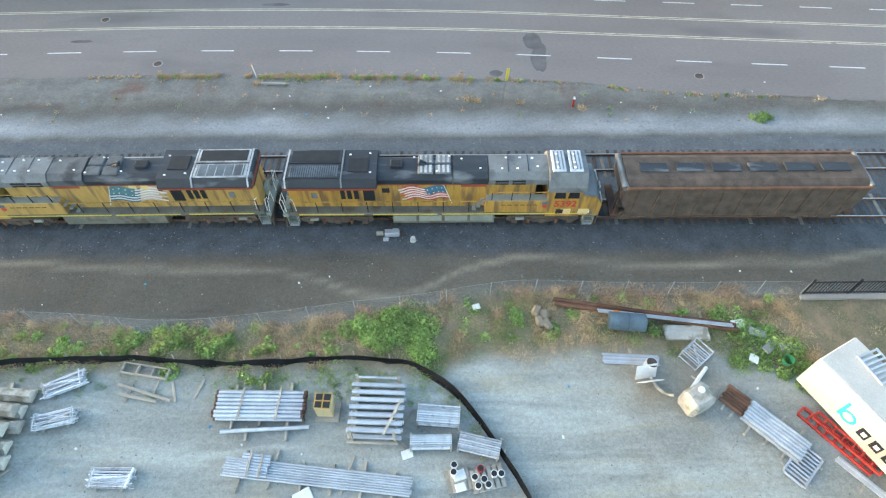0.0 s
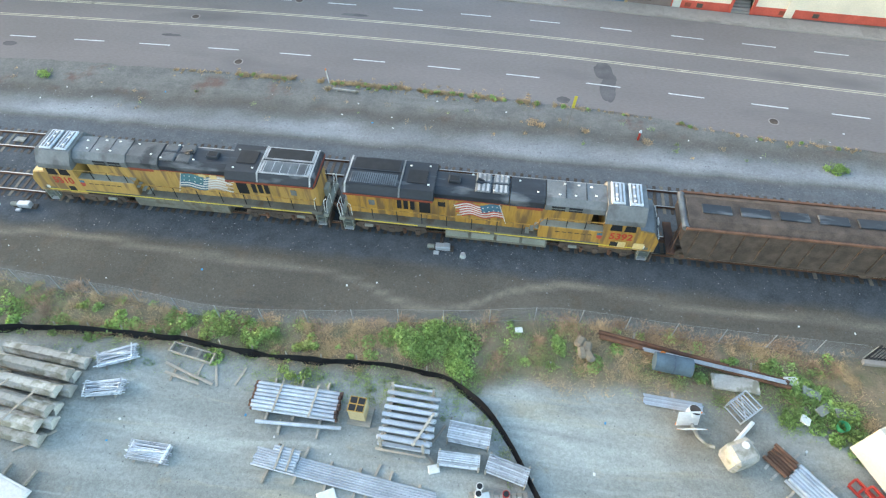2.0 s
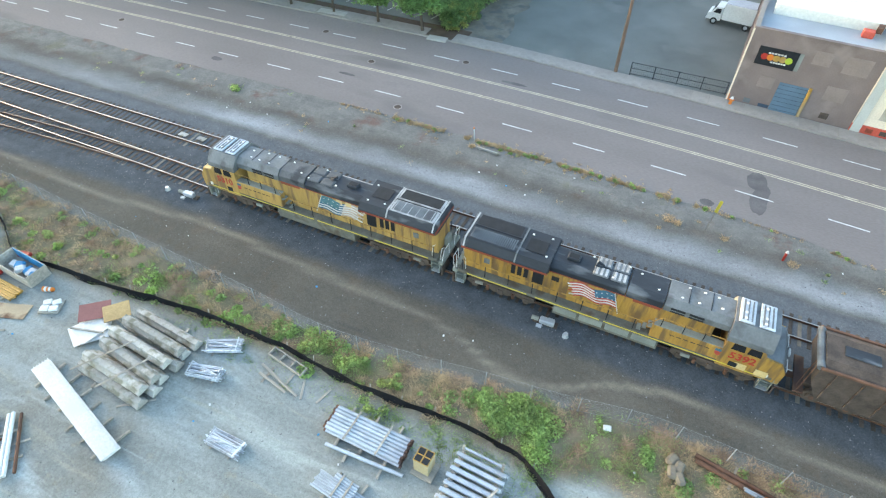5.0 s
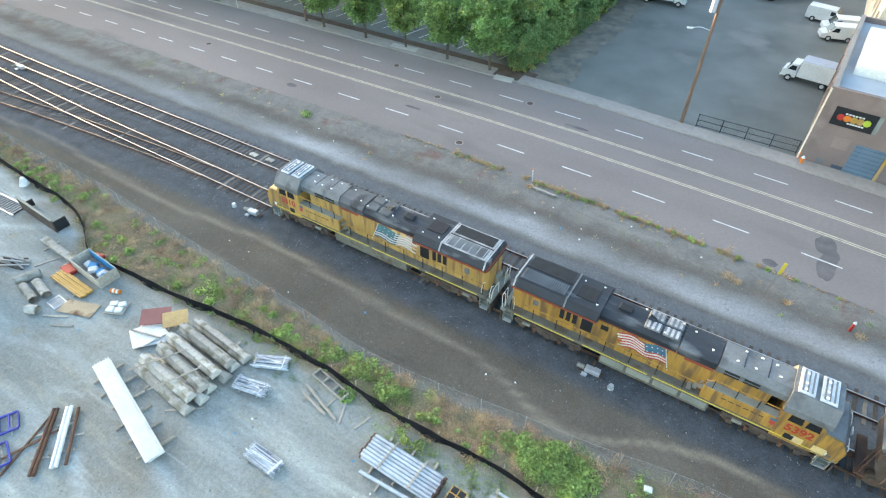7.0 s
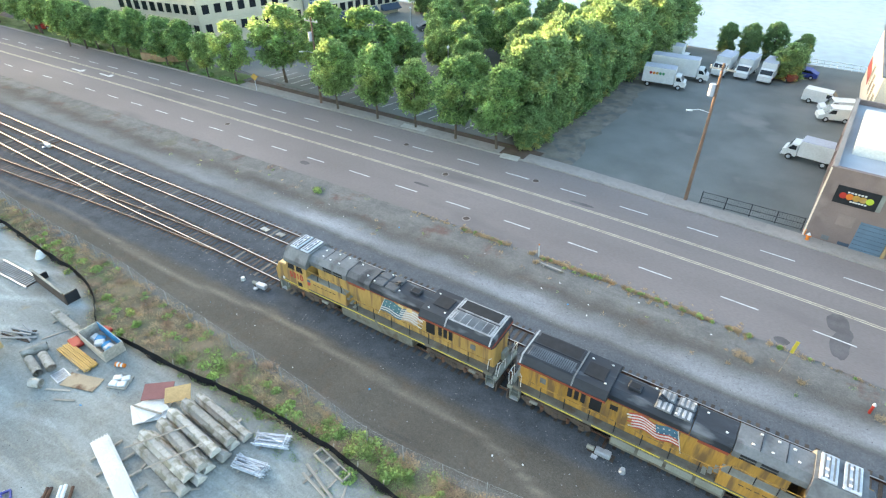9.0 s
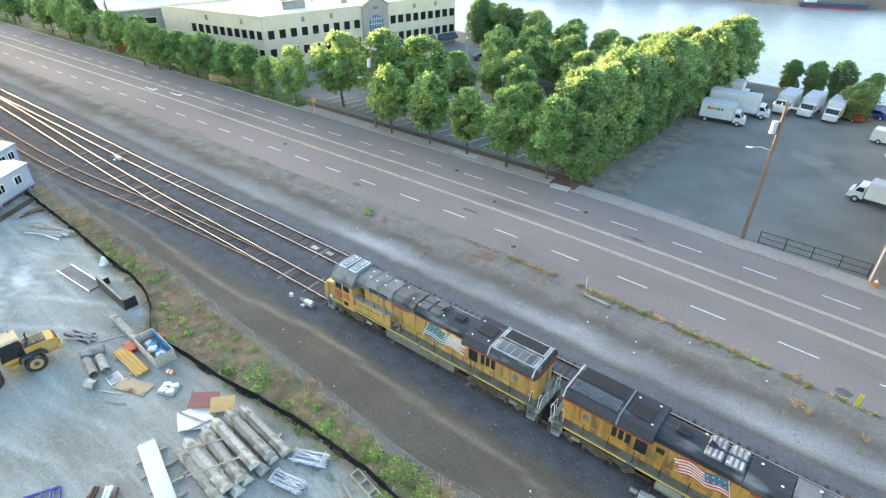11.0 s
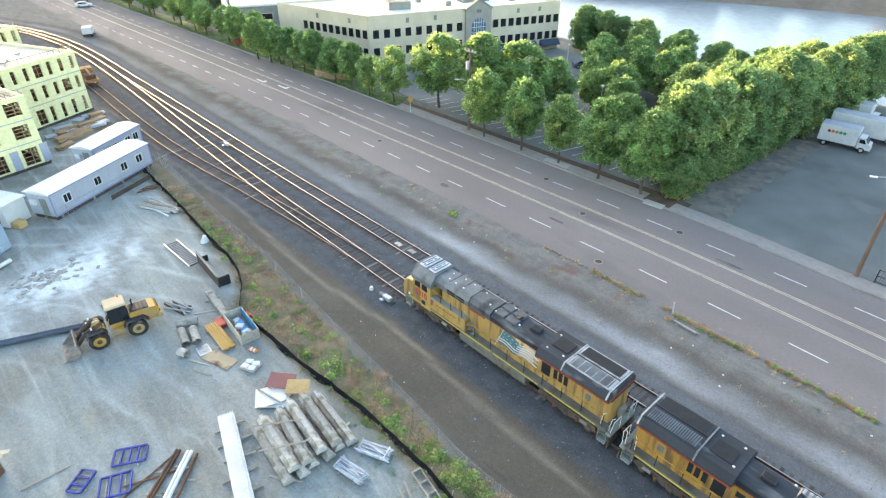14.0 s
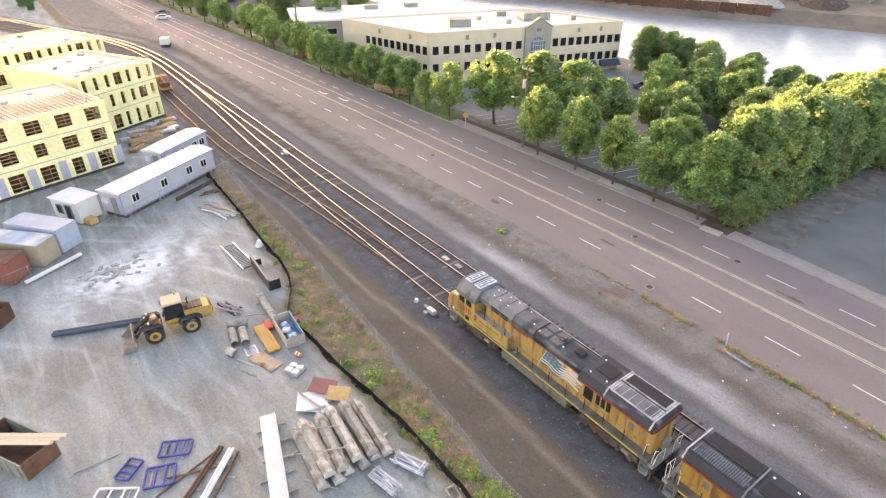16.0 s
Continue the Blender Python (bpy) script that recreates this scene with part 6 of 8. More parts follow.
tube_stack("long pale steel tubes lying on timber bearers", (-11.0, -16.6), (-1.65, -17.72), 8, 0.06, 0.14, 1, None, None, 6)
tube_stack("short bundle of steel tubes strapped on longer ones", (-10.1, -16.55), (-8.7, -16.7), 8, 0.07, 0.29, 1, None, None, 0, 2)


def frame_stack(label, c, size, n, rz, h, material=None, name="frame_stack", cross=6):
    """A bundle of scaffold frames: bars lying close together over cross bars and uprights."""
    s = thing(name, label, "scaffold bundle", pose(c[0], c[1], 0, 0, 0, rz))
    L, W = size
    rng = random.Random(int((c[0] + 100) * 37 + n))
    layers = max(2, int(h / 0.13))
    for j in range(layers):
        for i in range(n):
            y = -W / 2 + W * (i + 0.5) / n + rng.uniform(-0.06, 0.06)
            o = rng.uniform(-0.2, 0.2)
            part("bar", cyl(B(), (-L / 2 + o, y, 0.12 + j * 0.12), (L / 2 + o, y + rng.uniform(-0.05, 0.05), 0.12 + j * 0.12 + rng.uniform(-0.02, 0.03)), 0.032, 6), material or GALV, s)
    for q in range(6):
        a = rng.uniform(-1, 1)
        part("brace", cyl(B(), (-L * 0.45, W * 0.45 * a, 0.2 + h * rng.random()), (L * 0.45, -W * 0.45 * a * rng.uniform(0.3, 1), 0.2 + h * rng.random()), 0.028, 6), material or GALV, s)
    for x in (-L * 0.46, L * 0.46):
        for k in range(cross // 2):
            part("cross_bar", cyl(B(), (x + rng.uniform(-0.1, 0.1), -W / 2, 0.09 + h * k / max(1, cross // 2 - 1)), (x + rng.uniform(-0.1, 0.1), W / 2, 0.09 + h * k / max(1, cross // 2 - 1)), 0.036, 6), material or GALV, s)
    for x in (-L * 0.3, L * 0.3):
        part("bearer", box(B(), (x, 0, 0.04), (0.1, W * 1.25, 0.08), rz=rng.uniform(-5, 5)), WOOD, s)
    return s


frame_stack("bundle of galvanised scaffold frames on the gravel", (-20.55, -12.2), (2.0, 0.95), 11, 24, 0.4)
frame_stack("loose bundle of galvanised scaffold braces", (-20.3, -14.1), (2.0, 0.85), 10, 13, 0.4)
frame_stack("bundle of galvanised scaffold poles lying on gravel", (-16.45, -17.1), (2.1, 0.95), 12, -2, 0.3)


def rack(label, c, size, rz, h, n):
    """A timber-footed stillage of tubes."""
    s = thing("stillage", label, "stillage", pose(c[0], c[1], 0, 0, 0, rz), "stillages of steel tubes")
    L, W = size
    for x in (-L / 2, L / 2):
        for y in (-W / 2, W / 2):
            part("upright", box(B(), (x, y, h / 2), (0.08, 0.08, h)), WOOD, s)
        for z in (0.12, h * 0.55):
            part("side_rail", box(B(), (x, 0, z), (0.07, W - 0.08, 0.09)), WOOD, s)
    for j in range(3):
        for i in range(n):
            y = -W / 2 + W * (i + 0.5) / n
            part("tube", cyl(B(), (-L / 2 - 0.06, y, 0.24 + j * 0.16 * h), (L / 2 + 0.06, y, 0.24 + j * 0.16 * h), 0.04, 7), GALV, s)
    return s


rack("stillage filled with thin galvanised tubes", (-0.3, -14.25), (2.1, 1.1), -5, 0.75, 9)
rack("low stillage of thin galvanised tubes", (-0.7, -15.6), (2.0, 0.75), 0, 0.6, 7)
rack("tilted stillage of bundled galvanised tubes", (1.75, -15.8), (2.0, 0.95), -14, 0.65, 8)
tower = thing("beam_stack", "tall stack of steel beams crossed over timber frames", "steel stack", pose(-3.5, -13.9, 0, 0, 0, -3))
for x in (-1.15, 1.05):
    for y in (-1.5, 1.45):
        part("upright", box(B(), (x, y, 0.7), (0.12, 0.12, 1.4)), WOOD, tower)
    part("bearer", box(B(), (x, 0, 0.1), (0.16, 3.3, 0.2)), WOOD, tower)
    part("bearer", box(B(), (x, 0, 0.78), (0.12, 3.1, 0.14)), WOOD, tower)
for j, z in enumerate((0.3, 0.98)):
    for k in range(8 - j):
        y = -1.4 + 0.4 * k + 0.1 * j
        part("channel_beam", box(B(), (0.03 * (k % 3), y, z), (2.75, 0.2, 0.17), bev=0.02), STEEL, tower)
part("loose_board", box(B(), (0.9, -0.6, 1.15), (0.12, 2.0, 0.06), rz=-22), WOOD, tower)
part("loose_board", box(B(), (-0.1, -1.7, 0.3), (2.6, 0.1, 0.08)), WOOD, tower)
part("top_beam", box(B(), (-0.2, 1.75, 0.4), (2.3, 0.12, 0.12)), STEEL, tower)
crate = thing("bottle_crate", "tall wooden crate with a yellow divided top on a pallet", "crate", pose(-6.2, -13.75, 0, 0, 0, -3))
part("pallet", box(B(), (0.1, -0.1, 0.08), (1.25, 1.1, 0.14), bev=0.01), WOOD, crate)
part("body", box(B(), (0, 0, 0.75), (0.85, 0.8, 1.2), bev=0.015), mk("crate_board", (0.5, 0.42, 0.25), 0.85, var=0.2, rnd=0.1), crate)
# flat black plates paint the shade of four deep cells
for x in (-0.21, 0.21):
    for y in (-0.2, 0.2):
        part("cell", box(B(), (x, y, 1.352), (0.35, 0.33, 0.02)), BLACK, crate)
part("rim", box(B(), (0, 0, 1.345), (0.87, 0.82, 0.012)), JD_YELLOW, crate)


def boards(label, spots, z=0.03, material=None, name="timber_board", w=0.13, h=0.05):
    for x0, y0, x1, y1 in spots:
        L = math.hypot(x1 - x0, y1 - y0)
        bm = box(B(), (0, 0, 0), (L, w, h), bev=0.006)
        o = part(name, bm, material or WOOD)
        o.matrix_basis = pose((x0 + x1) / 2, (y0 + y1) / 2, z + 0.002 * (len(bpy.data.objects) % 9), 0, 0, math.degrees(math.atan2(y1 - y0, x1 - x0)))
        tagged(o, label, "board")


boards("pale weathered timber board lying on gravel", [(-17.7, -12.2, -14.6, -13.15), (-17.5, -12.75, -15.35, -13.2)], 0.13, None, w=0.16)
boards("grey weathered bearer lying on gravel", [(-17.05, -13.2, -16.95, -12.1), (-15.7, -12.9, -15.6, -11.95), (-14.95, -11.7, -14.35, -13.2), (-13.4, -13.0, -13.1, -11.9)])
boards("loose grey board on the gravel yard", [(-23.5, -17.9, -21.8, -16.6), (-2.3, -15.0, -1.6, -12.9 - 0.9), (-1.6, -16.2, -2.6, -15.2), (-4.6, -16.2, -5.1, -18.0), (-32.5, -29.1, -32.4, -26.5), (-36.5, -17.4, -35.0, -16.6), (-35.2, -17.6, -33.9, -16.9), (-41.5, -15.0, -40.5, -12.6), (-28.5, -23.0, -27.7, -21.9)])
wf = thing("timber_crate_frame", "long open timber crate frame lying on gravel", "crate", pose(-16.4, -11.45, 0, 0, 0, -10))
for y in (-0.28, 0.28):
    part("side", box(B(), (0, y, 0.16), (2.7, 0.06, 0.26)), WOOD, wf)
for k in range(4):
    part("rib", box(B(), (-1.3 + 0.87 * k, 0, 0.16), (0.06, 0.5, 0.24)), WOOD, wf)
part("base", box(B(), (0, 0, 0.05), (2.6, 0.5, 0.04)), WOOD, wf)


# ---- yard: concrete beams, panels, long white bundle ----
def concrete_beam(x0, y0, x1, y1, z, k):
    L = math.hypot(x1 - x0, y1 - y0)
    bm = prism(B(), [(-0.36, 0), (0.36, 0), (0.36, 0.16), (0.2, 0.3), (0.16, 0.5), (-0.16, 0.5), (-0.2, 0.3), (-0.36, 0.16)], -L / 2, L / 2, "x")
    bmesh.ops.bevel(bm, geom=bm.edges[:], offset=0.015, segments=1, affect="EDGES")
    o = part("concrete_beam", bm, BEAM)
    o.matrix_basis = pose((x0 + x1) / 2, (y0 + y1) / 2, z, 0, 0, math.degrees(math.atan2(y1 - y0, x1 - x0)) + 2.2 * math.sin(k * 2.4))
    tagged(o, "weathered precast concrete beam stacked on timber", "concrete beam", "stacked concrete beams")


for k in range(6):
    concrete_beam(-27.3 + 0.12 * (k % 3), -16.75 + 0.86 * k, -22.1 + 0.2 * (k % 2), -17.25 + 0.89 * k, 0.12, k)
for k in range(4):
    concrete_beam(-27.1 + 0.15 * (k % 2), -16.2 + 0.95 * k, -22.3 + 0.15 * (k % 2), -16.8 + 0.98 * k, 0.66, k + 6)
for x in (-26.0, -23.2):
    o = part("bearer", box(B(), (0, 0, 0.06), (0.14, 5.6, 0.118)), WOOD)
    o.matrix_basis = pose(x, -14.8, 0, 0, 0, 6)
    tagged(o, "grey timber bearer under concrete beams", "bearer")
boards("timber pole resting across concrete beams", [(-26.8, -17.6, -25.0, -14.6), (-24.6, -17.8, -23.2, -15.0)], 1.18, None, w=0.1)
sheets = thing("panel_pile", "pile of white sheets topped by maroon and plywood panels", "panel pile", pose(-28.9, -14.0, 0, 0, 0, 0))
for k in range(4):
    part("white_sheet", box(B(), (0.15 * math.sin(k * 2.1), -0.7 + 0.2 * math.cos(k * 1.7), 0.1 + 0.07 * k), (2.0 - 0.1 * k, 1.7, 0.05), rz=35 + 13 * k, bev=0.01), WHITE, sheets)
part("maroon_panel", box(B(), (-0.55, 0.35, 0.6), (1.9, 1.25, 0.06), rz=40, rx=9, bev=0.01), mk("maroon_board", (0.27, 0.11, 0.1), 0.7, var=0.12), sheets)
part("plywood_panel", box(B(), (0.75, 0.9, 0.62), (1.6, 1.15, 0.05), rz=48, rx=12, bev=0.01), PLY, sheets)
part("prop", box(B(), (0.0, -0.9, 0.42), (2.2, 0.09, 0.09), rz=15), WOOD, sheets)
wb = thing("cladding_bundle", "long bundle of white ribbed cladding sheets on bearers", "sheet bundle", pose(-29.4, -17.75, 0, 0, 0, -16.2))
for k in range(5):
    part("sheet", box(B(), (4.15 + 0.03 * k, -0.03 * k, 0.2 + 0.07 * k), (8.35, 0.92, 0.06), bev=0.008), WHITE, wb)
for k in range(6):
    part("sheet_rib", box(B(), (4.2, -0.4 + 0.16 * k, 0.545), (8.3, 0.05, 0.03)), WHITE, wb)
for k in range(6):
    part("bearer", box(B(), (0.9 + 1.35 * k, 0.1 * (k % 3), 0.085), (0.11, 1.9 + 0.25 * (k % 2), 0.16), rz=8 - 5 * (k % 3)), WOOD, wb)
tube_stack("row of pale painted steel sections lying on gravel", (-25.6, -23.4), (-28.3, -20.7), 2, 0.11, 0.1, 1, WHITE, None, 2)
tube_stack("rust-brown steel beams lying side by side", (-26.2, -24.3), (-28.9, -21.2), 2, 0.1, 0.06, 1, RUST, None, 2)
tube_stack("loose rusty steel bars", (-25.3, -22.9), (-27.9, -20.4), 1, 0.09, 0.06, 1, RUST, None, 1)
boards("rusty brown steel angle lying on gravel", [(-27.6, -25.5, -28.8, -21.6), (-28.6, -24.6, -27.6, -21.9)], 0.08, RUST)


def ladder_frame(label, c, L, W, rz, n, material, z=0.12, group=""):
    s = thing("racking_panel", label, "racking", pose(c[0], c[1], 0, 0, 0, rz), group)
    for y in (-W / 2, W / 2):
        part("side_rail", box(B(), (0, y, z), (L, 0.11, 0.14), bev=0.015), material, s)
    for k in range(n):
        part("rung", box(B(), (-L / 2 + L * k / (n - 1), 0, z), (0.1, W - 0.1, 0.12), bev=0.012), material, s)
    for x in (-L * 0.3, L * 0.3):
        part("bearer", box(B(), (x, 0, 0.025), (0.1, W * 1.4, 0.05)), WOOD, s)
    return s


FR = "blue steel frames on the gravel"
ladder_frame("dark blue steel ladder frame lying on boards", (-30.6, -23.55), 1.9, 1.2, 62, 5, BLUE, group=FR)
ladder_frame("blue square steel frame lying on boards", (-29.0, -24.9), 1.7, 1.5, 68, 4, BLUE, group=FR)
ladder_frame("narrow blue steel frame lying on boards", (-30.65, -26.3), 1.5, 0.9, -50, 4, BLUE, group=FR)
ladder_frame("white painted steel frame lying on gravel", (-29.2, -27.3), 2.4, 0.8, 55, 4, WHITE)
skip = thing("waste_skip", "rusty open waste skip with planks across it", "skip", pose(-36.0, -31.6, 0, 0, 0, 30))
for y in (-1.1, 1.1):
    part("side", box(B(), (0, y, 0.75), (4.6, 0.08, 1.4)), HARBOR, skip)
    for k in range(5):
        part("rib", box(B(), (-2 + k, y * 1.06, 0.75), (0.1, 0.08, 1.3)), HARBOR, skip)
for x in (-2.3, 2.3):
    part("end", box(B(), (x, 0, 0.75), (0.08, 2.12, 1.4)), RUST, skip)
part("floor", box(B(), (0, 0, 0.1), (4.5, 2.1, 0.1)), RUST, skip)
for k in range(4):
    o = part("long_plank", box(B(), (0, 0, 0), (4.9 - 0.2 * k, 0.3, 0.09), bev=0.01), PALE_PLANK)
    o.matrix_basis = pose(-35.75 + 0.12 * k, -30.75 - 0.3 * k + (0.25 if k == 3 else 0), 1.55 + (0.1 if k == 3 else 0), 0, 0, 53)
    tagged(o, "pale new timber plank laid across a skip", "plank", "planks on the skip")

# ---- yard: crate, pipes, sheets round the bend of the silt fence ----
bx = thing("open_crate", "open pale timber crate lined with blue sheeting", "crate", pose(-37.0, -12.95, 0, 0, 0, -4))
for y in (-0.72, 0.72):
    part("side", box(B(), (0, y, 0.5), (3.5, 0.07, 0.95), bev=0.01), WOOD, bx)
for x in (-1.72, 1.72):
    part("end", box(B(), (x, 0, 0.5), (0.07, 1.38, 0.95), bev=0.01), WOOD, bx)
part("base", box(B(), (0, 0, 0.06), (3.4, 1.36, 0.1)), WOOD, bx)
part("lining", box(B(), (0, 0.67, 0.6), (3.3, 0.03, 0.8)), TARP, bx)
for k in range(6):
    part("blue_bag", box(B(), (-0.9 + 0.45 * k, 0.15 * math.sin(k * 2.3), 0.35 + 0.06 * (k % 3)), (0.7, 0.55, 0.32), rz=25 * k, rx=12, bev=0.1), TARP if k % 2 else WHITE, bx)
wbm = thing("crane_mat_beam", "pale box section beam lying on bearers", "beam", pose(-41.1, -13.1, 0, 0, 0, -3))
part("beam", box(B(), (0, 0, 0.3), (4.4, 0.55, 0.4), bev=0.03), BEAM, wbm)
for x in (-1.4, 1.4):
    part("bearer", box(B(), (x, 0, 0.05), (0.14, 1.2, 0.1)), WOOD, wbm)
for x, y, rz, L, W, mt, lb in ((-38.9, -13.9, -12, 1.2, 0.8, RED, "red plastic sheet folded on the gravel"), (-38.3, -11.9, 10, 0.9, 0.5, RED, "red plastic bundle by a crate")):
    o = part("folded_plastic", box(B(), (0, 0, 0.15), (L, W, 0.3), bev=0.08), mt)
    o.matrix_basis = pose(x, y, 0, 0, 0, rz)
    tagged(o, lb, "bundle")
ys = thing("form_board_stack", "stack of yellow formwork boards", "board stack", pose(-37.4, -14.65, 0, 0, 0, -2))
for k in range(7):
    part("board", box(B(), (0.05 * (k % 3), -0.42 + 0.14 * k, 0.2 + 0.03 * (k % 2)), (3.7, 0.12, 0.16), bev=0.01), JD_YELLOW, ys)
for x in (-1.2, 1.1):
    part("bearer", box(B(), (x, 0, 0.05), (0.12, 1.3, 0.1)), WOOD, ys)
for x0, y0, x1, y1 in ((-40.8, -16.7, -40.15, -15.2), (-39.9, -16.65, -38.0, -17.0), (-39.5, -15.9, -37.7, -16.25), (-37.6, -17.7, -36.9, -17.4)):
    bm = cyl(B(), (x0, y0, 0.32), (x1, y1, 0.32), 0.31, 18, caps=False)
    cyl(bm, (x0, y0, 0.32), (x1, y1, 0.32), 0.26, 18, caps=False)
    tagged(part("concrete_pipe", bm, BEAM), "short pale concrete pipe lying on its side", "pipe", "concrete pipes")
rs = part("rusty_plate", box(B(), (0, 0, 0.06), (2.6, 1.15, 0.05), bev=0.008), mk("rust_stained_plate", (0.42, 0.33, 0.22), 0.85, var=0.15, tint=(0.12, 0.06, 0.035), tint_at=0.52, tint_scale=0.6))
rs.matrix_basis = pose(-35.0, -15.75, 0, 0, 0, 19)
tagged(rs, "flat steel plate with a dark rust stain", "steel plate")
pg = thing("small_grate", "small grey slatted grate on the ground", "grate", pose(-36.8, -16.2, 0, 0, 0, -5))
for k in range(7):
    part("slat", box(B(), (-0.5 + 0.165 * k, 0, 0.06), (0.06, 0.85, 0.06)), STEEL, pg)
for y in (-0.42, 0.42):
    part("edge", box(B(), (0, y, 0.06), (1.1, 0.06, 0.08)), STEEL, pg)
dr = thing("traffic_drum", "orange and white striped traffic drum lying down", "traffic drum", pose(-34.1, -13.45, 0.18, 0, 90, 20))
dr.scale = (0.7, 0.7, 0.7)
for k in range(5):
    part("band", cyl(B(), (0, 0, -0.5 + 0.2 * k), (0, 0, -0.3 + 0.2 * k), 0.26 - 0.014 * k, 14, 0.246 - 0.014 * k), ORANGE if k % 2 == 0 else WHITE, dr)
wbag = thing("white_bags", "white bagged material on a flat pallet", "bags", pose(-32.8, -14.35, 0, 0, 0, 25))
part("pallet", box(B(), (0, 0, 0.07), (1.3, 1.1, 0.12)), WOOD, wbag)
for k in range(4):
    part("bag", box(B(), (-0.3 + 0.6 * (k % 2), -0.25 + 0.5 * (k // 2), 0.2), (0.55, 0.45, 0.15), rz=10 * k, bev=0.05), WHITE, wbag)
for k in range(9):
    o = part("scrap_bar", box(B(), (0, 0, 0), (2.6 - 0.15 * k, 0.12, 0.12), bev=0.01), FENCE_GREY if k % 3 else UNDER)
    o.matrix_basis = pose(-43.2 + 0.35 * math.sin(k * 2), -15.5 + 0.12 * (k - 4), 0.07 + 0.1 * (k % 3), 0, 3, 15 + 22 * math.sin(k * 1.3))
    tagged(o, "dark steel scrap section in a loose heap", "scrap", "scrap steel heap")
gr = thing("cattle_grid", "long flat grey steel grate lying on gravel", "grate", pose(-51.3, -12.05, 0, 0, 0, 3))
for k in range(17):
    part("bar", box(B(), (-2.5 + 0.31 * k, 0, 0.09), (0.13, 1.15, 0.06), bev=0.01), FENCE_GREY, gr)
for y in (-0.62, 0.62):
    part("edge", box(B(), (0, y, 0.09), (5.5, 0.09, 0.14)), STEEL, gr)
# added dark sheet that stands for the shade between the bars
part("backing", box(B(), (0, 0, 0.03), (5.3, 1.15, 0.02)), UNDER, gr)
dp = thing("steel_trench_plate", "dark steel plate standing on edge with a pale top rail", "steel plate", pose(-46.2, -11.7, 0, 0, 0, -3))
part("plate", box(B(), (0, 0, 0.6), (5.2, 0.1, 1.2), bev=0.01), UNDER, dp)
part("top_rail", box(B(), (0, 0, 1.24), (5.25, 0.18, 0.09), bev=0.01), HARBOR, dp)
part("brace", box(B(), (2.5, 0.55, 0.5), (0.1, 1.0, 0.95)), BLACK, dp)
part("brace", box(B(), (-2.3, 0.45, 0.35), (0.1, 0.8, 0.6)), BLACK, dp)
tube_stack("two long dark pipes lying behind the loader", (-48.2, -28.3), (-45.4, -21.0), 2, 0.16, 0.06, 1, SLATE, None, 2)
wc = thing("white_sack", "white sack slumped against the silt fence", "sack", pose(-51.9, -9.6, 0, 0, 0, 15))
bm = cyl(B(), (0, 0, 0), (0.1, 0, 0.75), 0.45, 10, 0.16)
part("sack", bm, WHITE, wc)
tube_stack("long white plastic pipe on the ground", (-58.0, -29.4), (-60.6, -24.5), 1, 0.2, 0.06, 1, WHITE, None, 2)
srng = random.Random(3)
for k in range(20):
    o = part("round_pole", cyl(B(), (-2.4, 0, 0), (2.3 - 0.04 * k, 0, 0), 0.1, 8), WHITE if k % 3 == 0 else (BEAM if k % 3 == 1 else WOOD))
    o.matrix_basis = pose(-61.6 + srng.uniform(-0.5, 0.5), -10.2 + srng.uniform(-0.7, 0.7), 0.1 + 0.1 * (k % 3), 0, 0, 20 + srng.uniform(-11, 11))
    tagged(o, "pale debarked pole in a loose pile", "pole", "pile of loose poles")

TANWALL = mk("tan_masonry", (0.36, 0.24, 0.14), 0.9, var=0.2, scale=1.2, fine=10, rnd=0.1)
# ---- wheel loader ----
def big_wheel(parent, x, y, r=0.72, w=0.5):
    bm = B()
    prof = [(r * 0.62, -w / 2), (r * 0.93, -w / 2), (r, -w * 0.36), (r, w * 0.36), (r * 0.93, w / 2), (r * 0.62, w / 2)]
    n = 22
    ring = [[bm.verts.new((x + a * math.cos(2 * math.pi * i / n), y + b, r + a * math.sin(2 * math.pi * i / n))) for a, b in prof] for i in range(n)]
    for i in range(n):
        p, q = ring[i], ring[(i + 1) % n]
        for k in range(5):
            bm.faces.new((p[k], q[k], q[k + 1], p[k + 1]))
    t = part("wheel", bm, TYRE, parent, "large dusty rubber tyre")
    part("rim", cyl(B(), (x, y - w * 0.38, r), (x, y + w * 0.38, r), r * 0.63, 18), JD_YELLOW, t)
    part("hub", cyl(B(), (x, y - w * 0.46, r), (x, y + w * 0.46, r), r * 0.26, 12), UNDER, t)


ld = thing("wheel_loader", "dusty yellow wheel loader with its bucket on the ground", "wheel loader", pose(-43.1, -20.3, 0, 0, 0, 83))
for x in (-1.5, 1.45):
    for y in (-0.98, 0.98):
        big_wheel(ld, x, y, 0.76, 0.52)
part("rear_frame", box(B(), (1.5, 0, 1.0), (3.2, 1.0, 0.55), bev=0.06), JD_YELLOW, ld)
part("front_frame", box(B(), (-1.45, 0, 1.05), (1.3, 0.9, 0.7), bev=0.06), JD_YELLOW, ld)
part("hitch_tower", prism(B(), [(-0.95, 1.2), (-1.05, 2.05), (-1.35, 2.1), (-1.9, 1.35), (-1.9, 1.2)], -0.4, 0.4, "y"), JD_YELLOW, ld)
eh = part("engine_hood", prism(B(), [(1.15, 1.25), (3.3, 1.25), (3.42, 1.75), (3.2, 2.05), (2.3, 2.12), (1.15, 2.15)], -0.72, 0.72, "y"), JD_YELLOW, ld, "yellow engine hood")
part("hood_top", box(B(), (1.95, 0, 2.15), (1.5, 1.2, 0.1), bev=0.03, ry=1), DARK_ROOF, eh, "dark vented hood top")
